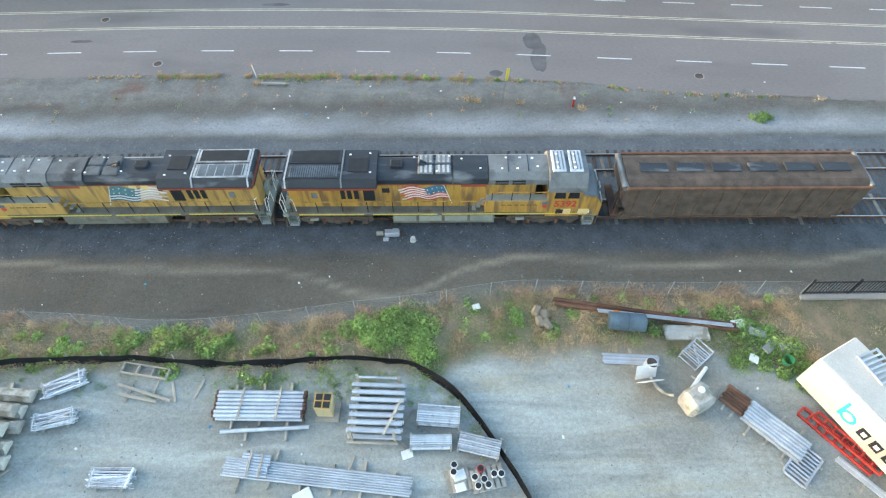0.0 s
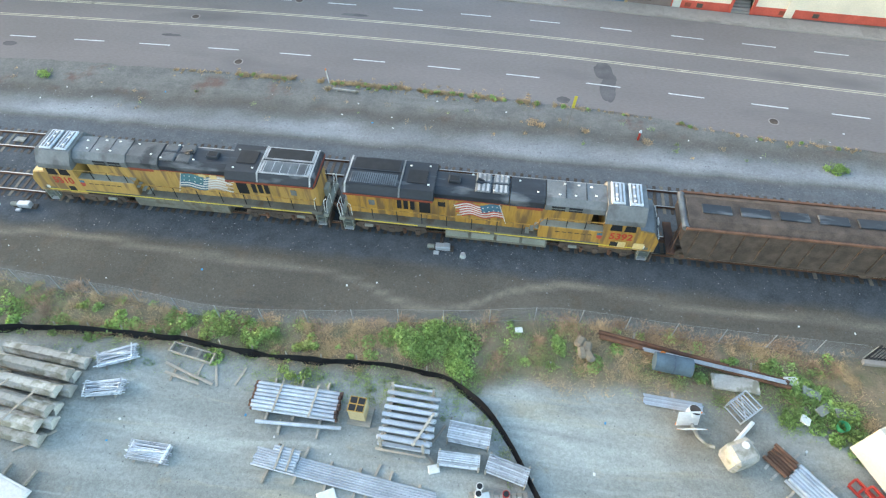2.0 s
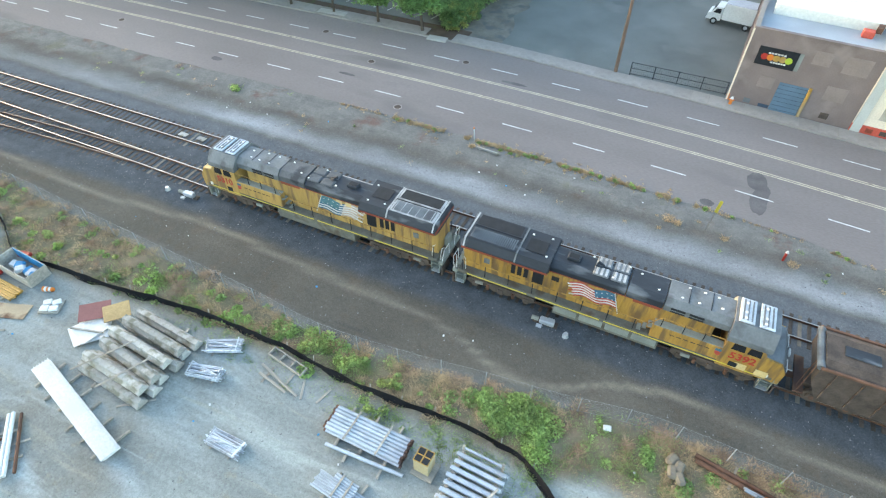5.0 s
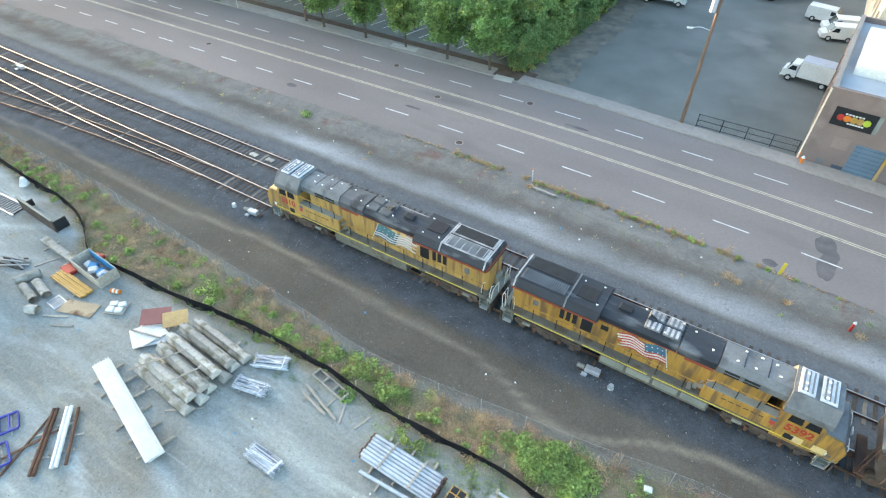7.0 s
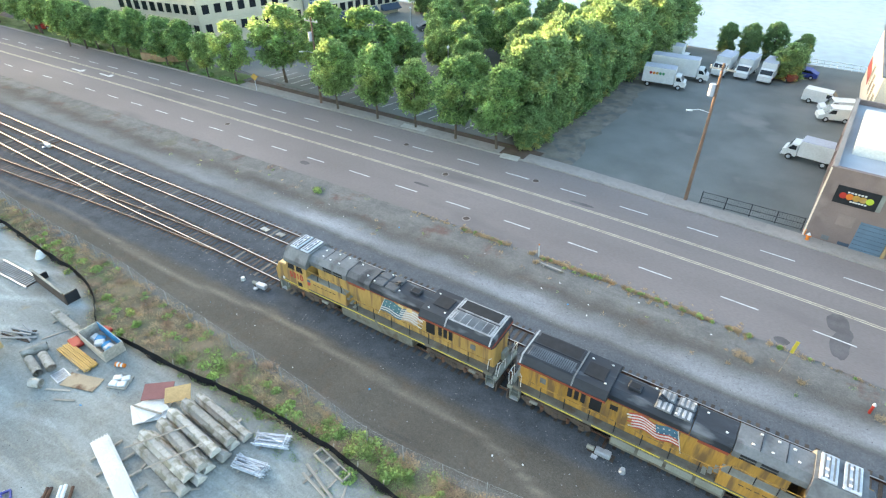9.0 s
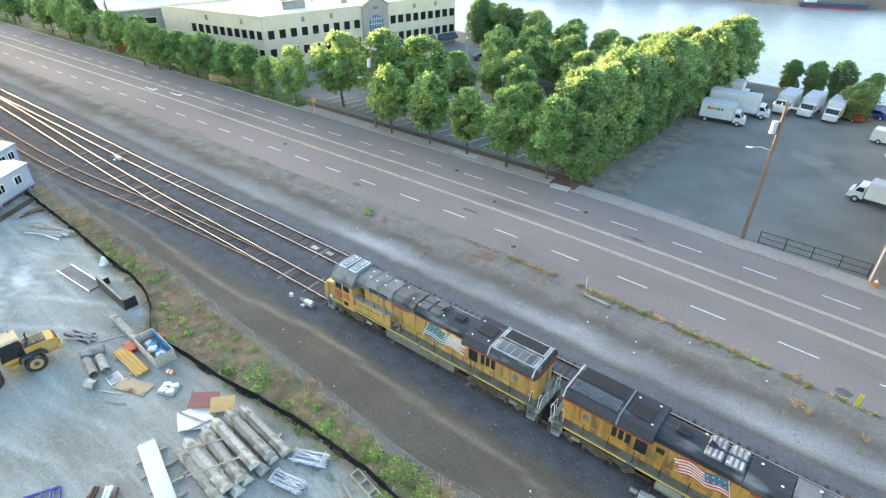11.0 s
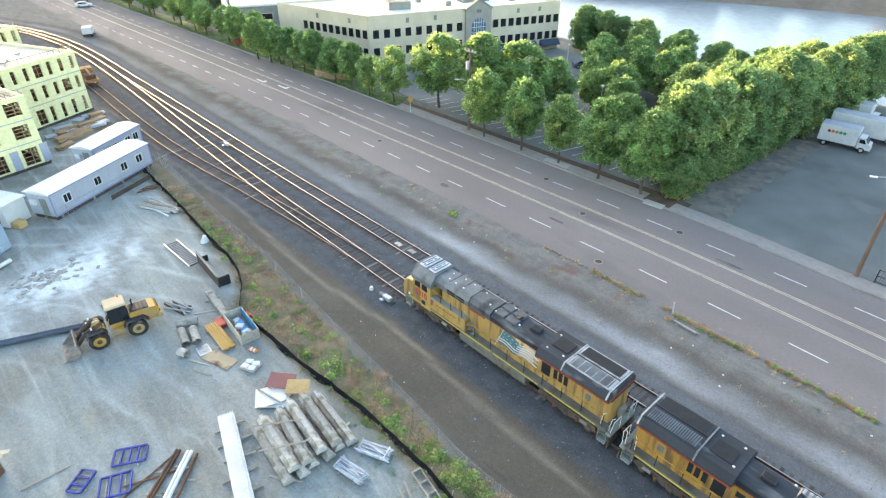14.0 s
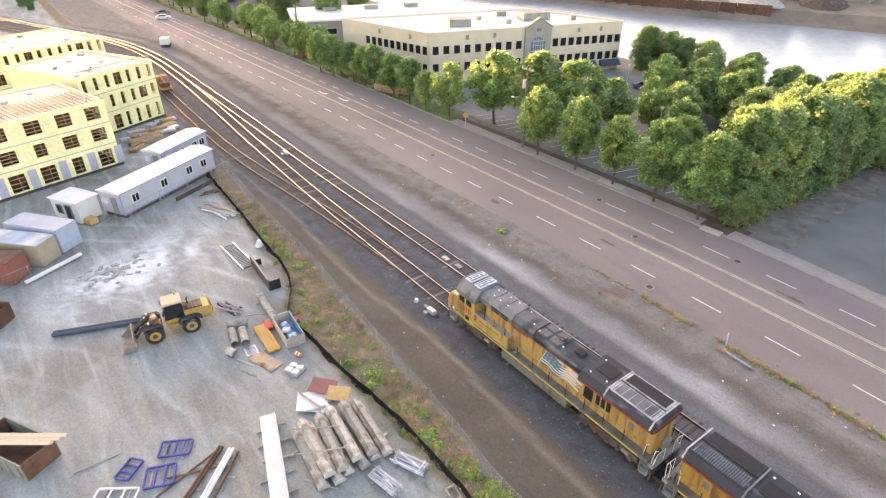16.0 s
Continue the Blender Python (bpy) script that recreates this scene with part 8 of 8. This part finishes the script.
def box_truck(label, m, L=5.6, H=2.6, W=2.1, dots=False):
    """Cab towards +x."""
    t = thing("box_truck", label, "box truck", m, "box trucks in the truck yard")
    b = part("cargo_box", box(B(), (-0.75, 0, 0.75 + H / 2 - 0.3), (L - 1.7, W, H - 0.5), bev=0.05), WHITE, t)
    part("box_roof", box(B(), (-0.75, 0, 0.75 + H - 0.53), (L - 1.8, W - 0.1, 0.05)), TRAILER_W, b)
    c = part("cab", prism(B(), [(L / 2 - 1.5, 0.5), (L / 2, 0.5), (L / 2, 1.15), (L / 2 - 0.35, 1.3), (L / 2 - 0.75, 1.95), (L / 2 - 1.5, 2.0)], -W / 2 + 0.1, W / 2 - 0.1, "y"), WHITE, t)
    part("windscreen", prism(B(), [(L / 2 - 0.36, 1.32), (L / 2 - 0.72, 1.9), (L / 2 - 0.69, 1.92), (L / 2 - 0.33, 1.33)], -W / 2 + 0.2, W / 2 - 0.2, "y"), GLASS_D, c)
    for y in (-W / 2 + 0.09, W / 2 - 0.09):
        part("side_window", prism(B(), [(L / 2 - 1.35, 1.3), (L / 2 - 0.55, 1.3), (L / 2 - 0.85, 1.8), (L / 2 - 1.35, 1.8)], y - 0.012, y + 0.012, "y"), GLASS_D, c)
    part("bumper", box(B(), (L / 2 + 0.04, 0, 0.5), (0.1, W - 0.25, 0.2)), METAL, c)
    part("chassis", box(B(), (-0.2, 0, 0.5), (L - 0.5, 0.8, 0.2)), UNDER, t)
    for x in (L / 2 - 0.85, -L / 2 + 1.0):
        for y in (-W / 2 + 0.18, W / 2 - 0.18):
            small_wheel(t, x, y, 0.38)
    if dots:
        for k, mt in enumerate((RED, ORANGE, JD_YELLOW, GREEN, GREEN)):
            for y in (-W / 2 - 0.005, W / 2 + 0.005):
                part("printed_disc", cyl(B(), (-1.9 + 0.45 * k, y - 0.006, 2.1), (-1.9 + 0.45 * k, y + 0.006, 2.1), 0.2, 12), mt, b)
    return t


def van(label, m, L=4.8):
    v = thing("panel_van", label, "van", m, "vans beside the warehouse")
    b = part("body", prism(B(), [(-L / 2, 0.35), (L / 2, 0.35), (L / 2, 0.85), (L / 2 - 0.7, 1.05), (L / 2 - 1.35, 1.85), (-L / 2 + 0.1, 1.9), (-L / 2, 1.7)], -0.9, 0.9, "y"), WHITE, v)
    part("windscreen", prism(B(), [(L / 2 - 0.72, 1.08), (L / 2 - 1.33, 1.82), (L / 2 - 1.29, 1.84), (L / 2 - 0.68, 1.1)], -0.75, 0.75, "y"), GLASS_D, b)
    for y in (-0.905, 0.905):
        part("side_window", prism(B(), [(L / 2 - 1.9, 1.15), (L / 2 - 1.0, 1.15), (L / 2 - 1.4, 1.65), (L / 2 - 1.9, 1.65)], y - 0.012, y + 0.012, "y"), GLASS_D, b)
    for x in (L / 2 - 0.95, -L / 2 + 1.0):
        for y in (-0.8, 0.8):
            small_wheel(v, x, y, 0.34)
    return v


box_truck("white box truck with coloured discs on its side", pose(-17.5, 63.4, 0, 0, 0, 6), 6.2, 2.7, 2.1, True)
box_truck("long white box truck parked behind another", pose(-16.6, 68.5, 0, 0, 0, 4), 8.6, 3.0)
box_truck("white box truck backed against the river fence", pose(-11.2, 74.5, 0, 0, 0, -97), 5.8)
box_truck("white box truck parked by the river", pose(-8.0, 75.2, 0, 0, 0, -97), 5.8)
box_truck("white box truck with a dusty roof by the river", pose(-4.8, 75.0, 0, 0, 0, -95), 5.6)
box_truck("small white box truck beside the brown warehouse", pose(3.2, 47.7, 0, 0, 0, 172), 5.4, 2.3)
box_truck("white container truck against the trees", pose(-19, 74.5, 0, 0, 0, 0), 6.0, 3.0)
van("white panel van parked by the hall", pose(3.0, 68.3, 0, 0, 0, -8))
van("white van nosed out from the hall wall", pose(4.9, 65.5, 0, 0, 0, 195), 4.2)
van("second white van nosed out from the hall wall", pose(4.9, 62.6, 0, 0, 0, 195), 4.2)
box_truck("small white lorry far down the road", pose(-156.5, 8.2, 0, 0, 0, 160), 4.2, 1.9)
for k, (x, y, mt) in enumerate(((-108, 41, WHITE), (-104, 44, SLATE), (-64, 70, GREY_ROOF), (-196, 17.5, WHITE), (-205, 19.5, GREY_ROOF), (-127, 31.2, RED), (-3.0, 76.4, RED_BAND), (-0.4, 79.2, BLUE))):
    c = thing("parked_car", ("white", "dark blue", "grey", "white", "grey", "red", "dark red", "blue")[k] + " car parked in the distance", "car", pose(x, y, 0, 0, 0, 25 * k))
    part("body", prism(B(), [(-2.1, 0.3), (2.1, 0.3), (2.1, 0.75), (1.2, 0.9), (0.6, 1.35), (-1.0, 1.38), (-1.8, 0.95), (-2.1, 0.9)], -0.85, 0.85, "y"), mt, c)
    for y2 in (-0.86, 0.86):
        part("side_window", prism(B(), [(-1.5, 0.95), (1.0, 0.95), (0.5, 1.28), (-0.95, 1.3)], y2 - 0.01, y2 + 0.01, "y"), GLASS_D, c)
    for x2 in (-1.3, 1.3):
        for y2 in (-0.75, 0.75):
            small_wheel(c, x2, y2, 0.31)
sw = thing("entrance_wall", "low tan masonry wall among shrubs at an entrance", "wall")
for k in range(8):
    a = k / 7
    part("masonry_block", box(B(), (-93.0 + 6.2 * a, 29.2 + 3.0 * a - 0.5 * math.sin(math.pi * a), 0.62), (1.05, 0.35, 1.3), rz=26 - 14 * (0.5 - a), bev=0.02), TANWALL, sw)
rail_fence = thing("river_railing", "pale railing along the river edge", "railing")
for k in range(14):
    part("post", cyl(B(), (-4 + 1.0 * k, 86.3, -0.1), (-4 + 1.0 * k, 86.3, 1.0), 0.03, 6), METAL, rail_fence)
for z in (0.5, 1.0):
    part("rail", box(B(), (2.5, 86.3, z), (13, 0.05, 0.05)), METAL, rail_fence)
# maintenance machine on the siding, far off
mm = thing("rail_machine", "orange railway maintenance machine on the siding", "rail machine", pose(-116.5, -2.4, 0.1, 0, 0, 178))
part("deck", box(B(), (0, 0, 0.9), (5.5, 2.2, 0.35), bev=0.03), OCHRE, mm)
part("cab", box(B(), (1.2, 0, 1.75), (1.7, 2.0, 1.4), bev=0.06), OCHRE, mm)
part("engine", box(B(), (-1.2, 0, 1.45), (2.0, 1.6, 0.8), bev=0.06), RUST, mm)
part("boom", box(B(), (-0.4, 0, 2.1), (3.4, 0.3, 0.3), ry=-12), OCHRE, mm)
for x in (-1.8, 1.8):
    for y in (-0.752, 0.752):
        part("wheel", cyl(B(), (x, y - 0.06, 0.4), (x, y + 0.06, 0.4), 0.32, 14), UNDER, mm)
# a dark board on edge that ends the silt fence, and a heap of bent rods
eb = thing("edge_board", "dark timber board standing on edge at a fence's end", "board", pose(-68.9, -10.95, 0, 0, 0, 119))
part("board", box(B(), (0, 0, 0.25), (5.9, 0.1, 0.5), bev=0.01), UNDER, eb)
for x in (-2.6, 0, 2.6):
    part("stake", box(B(), (x, 0.09, 0.3), (0.06, 0.06, 0.75)), WOOD, eb)
for k in range(14):
    o = part("bent_rod", tube(B(), [(0, 0, 0.03), (1.1, 0.15 * math.sin(k), 0.1 + 0.12 * (k % 3)), (2.2, 0.5 * math.sin(k * 2.0), 0.04)], 0.03, 5), RUST if k % 3 else WOOD)
    o.matrix_basis = pose(-67.6 + 0.35 * math.sin(k * 1.9), -10.6 + 0.4 * math.cos(k * 2.3), 0, 0, 0, 75 + 24 * math.sin(k * 3.1))
    tagged(o, "bent rusty rod in a loose heap", "rod", "heap of bent rods")
# lumber and rubble round the building site
lrng = random.Random(9)
for k in range(26):
    x, y = -93 + lrng.uniform(-4, 4), -10.5 + lrng.uniform(-3.5, 4.0)
    x -= 0.75 * (y + 10.5)
    if -80 < x < -64 and -22 < y < -4:
        x -= 14
    o = part("timber_pack", box(B(), (0, 0, 0.25), (lrng.uniform(1.2, 3.2), lrng.uniform(0.6, 1.2), lrng.uniform(0.3, 0.6)), bev=0.02), RAWWOOD if k % 4 else TRAILER_W)
    o.matrix_basis = pose(x, y, 0, 0, 0, 117 + lrng.uniform(-25, 25))
    tagged(o, "stack of new timber at the building site" if k % 4 else "white wrapped pack at the building site", "timber stack", "materials round the building site")

# rubble on the dusty patch
for k in range(90):
    x, y = -55.6 + lrng.gauss(0, 0.9), -22.8 + lrng.gauss(0, 1.7)
    s = lrng.uniform(0.1, 0.42)
    bm = box(B(), (0, 0, s * 0.15), (s * 1.7, s, s * 0.22), rx=lrng.uniform(-12, 12), ry=lrng.uniform(-12, 12), bev=s * 0.08, taper=0.8)
    o = part("concrete_rubble", bm, BEAM)
    o.matrix_basis = pose(x, y, 0, 0, 0, lrng.uniform(0, 180))
    tagged(o, "broken slab of pale concrete rubble", "rubble", "rubble in the yard")
# low scrub and sheds far down the line
more(BIG, [(-235 - 14 * k + trng.uniform(-4, 4), -8 - 2.2 * k + trng.uniform(-5, 9)) for k in range(12)], 0.25, 0.5)
for k in range(7):
    s = thing("distant_shed", "pale low shed far down the road", "shed", pose(-330 - 45 * k, 20 - 14 * k + (30 if k % 2 else -25), 0, 0, 0, 12 * k), "sheds down the road")
    part("wall", box(B(), (0, 0, 3), (22, 14, 6)), (BEAM, CREAM_W, HARBOR)[k % 3], s)
    part("roof", box(B(), (0, 0, 6.2), (22.6, 14.6, 0.5)), (MEMBRANE, GREY_ROOF)[k % 2], s)

# unseen tall trees added to the west to shade the ground from sun
more(BIG, [(-335 + trng.uniform(-5, 5), -62 + 5.2 * k) for k in range(42) if not 1 < -62 + 5.2 * k < 21], 1.5, 1.72)
more(BIG, [(-425 + trng.uniform(-5, 5), 14 + 5 * k) for k in range(6)], 1.8, 2.0)

# ---- the far shore ----
frng = random.Random(21)
for k in range(9):
    x = -150 + 21 * k
    s = thing("far_shed", "low industrial shed across the river", "shed", pose(x, SHORE(x) + frng.uniform(28, 60), 0, 0, 0, frng.uniform(0, 40)), "sheds across the river")
    L, W, h = frng.uniform(10, 24), frng.uniform(7, 12), frng.uniform(3, 7)
    part("wall", box(B(), (0, 0, h / 2), (L, W, h)), (HARBOR, BEAM, RUST)[k % 3], s)
    part("roof", prism(B(), [(-W / 2 - 0.3, h), (W / 2 + 0.3, h), (0, h + 1.5)], -L / 2 - 0.3, L / 2 + 0.3, "x"), (GREY_ROOF, MEMBRANE, RUST)[k % 3], s)
for k in range(10):
    x = -165 + 20 * k + frng.uniform(-5, 5)
    bm = B()
    r, h = frng.uniform(5, 10), frng.uniform(1.5, 3.5)
    cyl(bm, (0, 0, -0.5), (0, 0, h), r, 14, r * 0.25)
    for v in bm.verts:
        v.co += Vector((nz(v.co.x, v.co.y, 0.4, k), nz(v.co.y, v.co.x, 0.4, k), 0)) * r * 0.25
    o = part("gravel_pile", bm, BEAM if k % 2 else UNDER)
    o.matrix_basis = pose(x, SHORE(x) + frng.uniform(14, 24), 0)
    tagged(o, "pale heap of gravel on the far bank" if k % 2 else "dark heap of aggregate on the far bank", "gravel pile", "heaps on the far bank")
wallb = thing("river_wall", "rusty sheet-pile wharf wall across the river", "wharf wall")
for k in range(24):
    x = -215 + 5 * k
    part("pile_panel", box(B(), (x, SHORE(x) + 4.2, -2.0), (5.2, 0.6, 5.0), rz=17), RUST, wallb)
bo = thing("barge", "blue and red barge moored on the river", "barge", pose(-22, 201, -4.5, 0, 0, 22))
part("hull", prism(B(), [(-9, 0.2), (-8, -0.5), (8.5, -0.5), (10, 1.6), (-9, 1.4)], -2.2, 2.2, "y"), SLATE, bo)
part("red_band", box(B(), (0, -2.25, 0.1), (16.5, 0.06, 0.5)), RED, bo)
part("wheelhouse", box(B(), (-6, 0, 2.5), (3, 3, 2.2), bev=0.08), WHITE, bo)

# ---- plants: weeds, dry grass, litter ----
def scatter(name, label, material, spots, kind):
    """Leaves or blades round many spots, as one mesh. spots: x, y, radius, height, count."""
    rng = random.Random(len(spots) * 13 + len(name))
    verts, faces = [], []
    for x, y, r, h, n in spots:
        for i in range(n):
            a, d = rng.uniform(0, 6.283), r * math.sqrt(rng.random())
            px, py = x + d * math.cos(a), y + d * math.sin(a)
            top = h * (1 - 0.55 * (d / r) ** 2) * rng.uniform(0.45, 1.1)
            k = len(verts)
            if kind == "leaf":
                z = top * rng.uniform(0.25, 1.0)
                s = rng.uniform(0.05, 0.14)
                q = Euler((rng.uniform(-0.8, 0.8), rng.uniform(-0.8, 0.8), rng.uniform(0, 6.28))).to_matrix()
                for v in ((-s, 0, 0), (0, -s * 0.6, s * 0.2), (s, 0, 0), (0, s * 0.6, s * 0.2)):
                    verts.append(Vector((px, py, z)) + q @ Vector(v))
                faces.append((k, k + 1, k + 2, k + 3))
            else:
                w, b = rng.uniform(0.008, 0.022), rng.uniform(0, 6.283)
                lx, ly = math.cos(b), math.sin(b)
                lean = top * rng.uniform(0.5, 2.2)
                verts += [Vector((px - ly * w, py + lx * w, -0.02)), Vector((px + ly * w, py - lx * w, -0.02)), Vector((px + lx * lean, py + ly * lean, top))]
                faces.append((k, k + 1, k + 2))
    me = bpy.data.meshes.new(name)
    me.from_pydata(verts, [], faces)
    me.materials.append(material)
    tagged(new(name, me), label, "plants", kind="stuff")


prng = random.Random(77)
weeds, straw, green = [], [], []
# the green clump and smaller ones along the silt fence
for x, y, r, h, n in ((-3.6, -9.2, 1.2, 0.75, 1500), (-2.2, -8.8, 1.1, 0.7, 1300), (-1.6, -10.1, 0.8, 0.7, 800), (-4.7, -9.0, 0.8, 0.5, 600), (-15.2, -9.6, 0.9, 0.6, 700), (-14.4, -9.4, 0.7, 0.55, 500), (-18.6, -9.9, 0.6, 0.5, 400), (-20.7, -9.9, 0.9, 0.4, 500), (-23.3, -9.9, 0.9, 0.35, 400), (-18.2, -9.4, 0.5, 0.4, 250), (17.6, -9.9, 1.2, 0.7, 900), (18.6, -10.4, 1.0, 0.7, 700), (17.2, -11.0, 0.9, 0.5, 500), (19.5, -12.2, 0.8, 0.5, 450), (16.0, -8.4, 0.6, 0.6, 350), (7.2, -8.2, 0.7, 0.5, 350), (11.5, -7.6, 0.7, 0.4, 300), (-34, -9.6, 0.6, 0.4, 250), (-29, -9.8, 0.8, 0.4, 350), (-48.5, -8.9, 0.8, 0.4, 350), (-10.6, -11.8, 0.6, 0.35, 220), (-9.9, -12.0, 0.5, 0.3, 160), (-39.5, 12.3, 0.6, 0.7, 300), (24.6, 8.7, 0.5, 0.5, 260)):
    lush = x > 15 or -5.5 < x < -1
    for q in range(5):
        if not lush and q > 1:
            continue
        weeds.append((x + prng.gauss(0, r * 0.7), y + prng.gauss(0, r * 0.5), r * prng.uniform(0.4, 0.85), h * prng.uniform(0.3, 0.62), int(n * 0.3)))
        green.append((x + prng.gauss(0, r * 1.1), y + prng.gauss(0, r * 0.7), r * prng.uniform(0.5, 1.0), h * 0.5, int(n * 0.2)))
for i in range(2600):
    x = prng.uniform(-66, 21)
    lo, hi = yard_line(x) - 0.15, FENCE(x) + 0.1
    y = lo + (hi - lo) * prng.random() ** 0.85
    if x < -42 and prng.random() < 0.5:
        continue
    dry = nz(x, y, 0.16, 4) + 0.5 * nz(x, y, 0.6, 9) + 0.4 * (y - lo) / (hi - lo) - 0.08
    if dry > 0:
        straw.append((x, y, prng.uniform(0.2, 0.7), prng.uniform(0.08, 0.28), prng.randint(60, 150)))
    if dry < 0.12:
        green.append((x, y, prng.uniform(0.35, 0.8), prng.uniform(0.07, 0.22), prng.randint(35, 85)))
    if prng.random() < 0.06:
        weeds.append((x, y, prng.uniform(0.15, 0.4), prng.uniform(0.08, 0.25), prng.randint(20, 60)))
stems = []
for i in range(420):
    x = prng.uniform(-62, 20)
    lo, hi = yard_line(x) + 0.2, FENCE(x) + 0.3
    u = prng.random()
    y = lo + (hi - lo) * u
    clump = nz(x, y, 0.4, 21)
    if u < 0.55 and clump > -0.1:
        green.append((x, y, prng.uniform(0.2, 0.5), prng.uniform(0.1, 0.26), prng.randint(50, 110)))
    elif clump < 0.15:
        stems.append((x, y, prng.uniform(0.25, 0.7), prng.uniform(0.15, 0.4), prng.randint(80, 180)))
    if prng.random() < 0.18 and u < 0.6:
        weeds.append((x, y, prng.uniform(0.2, 0.5), prng.uniform(0.2, 0.45), prng.randint(60, 160)))
for x, y, r in ((-3.6, -9.2, 1.1), (-2.2, -8.8, 1.1), (-1.4, -10.0, 0.9), (-4.6, -9.0, 0.8), (-15.0, -9.6, 0.9), (-12.8, -9.9, 0.7)):
    for q in range(4):
        green.append((x + prng.gauss(0, 0.4), y + prng.gauss(0, 0.3), r * 0.7, 0.34, 110))
        weeds.append((x + prng.gauss(0, 0.5), y + prng.gauss(0, 0.4), r * 0.6, 0.4, 110))
for i in range(260):
    x = prng.uniform(-26, 2)
    green.append((x, SILT_X(x) - 0.2 - prng.random() ** 1.6 * 1.9, prng.uniform(0.15, 0.45), prng.uniform(0.06, 0.16), prng.randint(25, 60)))
for i in range(150):
    x = prng.uniform(-12, 0)
    green.append((x, -11.6 - prng.random() ** 2 * 1.5, prng.uniform(0.15, 0.4), 0.15, 30))
for i in range(120):
    x, y = prng.uniform(22, 30), prng.uniform(-13, -8)
    straw.append((x, y, 0.7, 0.1, 120))
for i in range(520):
    x = prng.uniform(1.5, 21)
    y = prng.uniform(yard_line(x) - 0.6, FENCE(x) - 0.1)
    (straw if nz(x, y, 0.35, 3) > -0.15 else green).append((x, y, prng.uniform(0.3, 0.75), prng.uniform(0.05, 0.16), prng.randint(60, 120)))
# the broken line of dry grass along the asphalt's edge
for i in range(1500):
    x = prng.uniform(-24, 4) if i < 1150 else prng.uniform(-30, 30)
    if nz(x, 2, 0.45, 6) + 0.6 * nz(x, 5, 1.7) < -0.22:
        continue
    y = LANE(x) - 3.45 + prng.gauss(0, 0.1 + 0.35 * (prng.random() < 0.18)) - 0.8 * smooth(8, 20, x)
    (weeds if i % 23 == 0 else straw).append((x, y, prng.uniform(0.06, 0.2), prng.uniform(0.06, 0.2), prng.randint(26, 60)))
for i in range(60):
    x = prng.uniform(-60, 28)
    y = prng.uniform(8.5, LANE(x) - 3.5)
    (straw if i % 2 else green).append((x, y, prng.uniform(0.1, 0.35), prng.uniform(0.08, 0.25), prng.randint(15, 45)))
for x, y, r in ((2.2, 11.2, 0.7), (2.9, 10.9, 0.5), (6.3, 10.6, 0.4), (10.9, 9.9, 0.5), (-14.8, 13.3, 0.4)):
    straw.append((x, y, r * 0.7, 0.28, 150))
scatter("weeds", "bright green leafy weeds on the verge", WEED, weeds, "leaf")
scatter("dry_grass", "dry straw-coloured grass tufts", STRAW, straw, "blade")
scatter("dead_stems", "brown dead stems and litter on the verge", STEMS, stems, "blade")
scatter("green_grass", "sparse green grass tufts", GRASS, green, "blade")
lawn = []
for i in range(500):
    x = -72 - 70 * prng.random()
    lawn.append((x, LANE(x) + 12.7 + 3.6 * prng.random(), 0.6, 0.22, 60))
shrubs = []
for i in range(13):
    x = -71.5 - 3.4 * i + prng.uniform(-0.5, 0.5)
    for q in range(4):
        shrubs.append((x + prng.uniform(-0.9, 0.9), LANE(x) + 13.3 + prng.uniform(-0.2, 0.2), prng.uniform(0.45, 0.7), prng.uniform(0.4, 0.6), 260))
scatter("low_shrubs", "low clipped green shrubs along the lawn", LEAF, shrubs, "leaf")
scatter("lawn_grass", "short green lawn beside the road", GRASS, lawn, "blade")
# stones on ballast, gravel and verge
verts, faces = [], []
for i in range(6000):
    if i < 3400:
        x, y, s = prng.uniform(-45, 26), prng.uniform(-3.2, 10.5), prng.uniform(0.02, 0.06)
        if abs(y - TRACK_A(x)) < 1.3 or abs(y - TRACK_B(x)) < 1.3:
            s *= 0.6
    else:
        x, y, s = prng.uniform(-50, 22), prng.uniform(-26, -3), prng.uniform(0.015, 0.06)
    k = len(verts)
    z = ground_at(x, y)[0]
    for v in ((-1, -0.6, 0), (0.9, -0.8, 0), (0.2, 1, 0), (0.0, 0.1, 0.9)):
        verts.append((x + v[0] * s, y + v[1] * s, z + v[2] * s - 0.004))
    faces += [(k, k + 1, k + 3), (k + 1, k + 2, k + 3), (k + 2, k, k + 3)]
me = bpy.data.meshes.new("stones")
me.from_pydata(verts, [], faces)
me.materials.append(mk("loose_stone", (0.19, 0.19, 0.19), 0.9, var=0.3, island=0.5))
tagged(new("stones", me), "loose grey stones on ballast and gravel", "stones", kind="stuff")
for k in range(46):
    x = prng.uniform(-40, 26)
    y = prng.choice((prng.uniform(8, 13), prng.uniform(-9.5, -5), prng.uniform(-17, -11.5)))
    s = prng.uniform(0.05, 0.13)
    o = part("litter", box(B(), (0, 0, s * 0.3), (s * 1.4, s, s * 0.3), rx=12, bev=s * 0.12), WHITE if k % 4 else TARP)
    o.matrix_basis = pose(x, y, 0, 0, 0, prng.uniform(0, 180))
    tagged(o, "scrap of white litter on the ground" if k % 4 else "scrap of blue litter on the ground", "litter", "scattered litter")
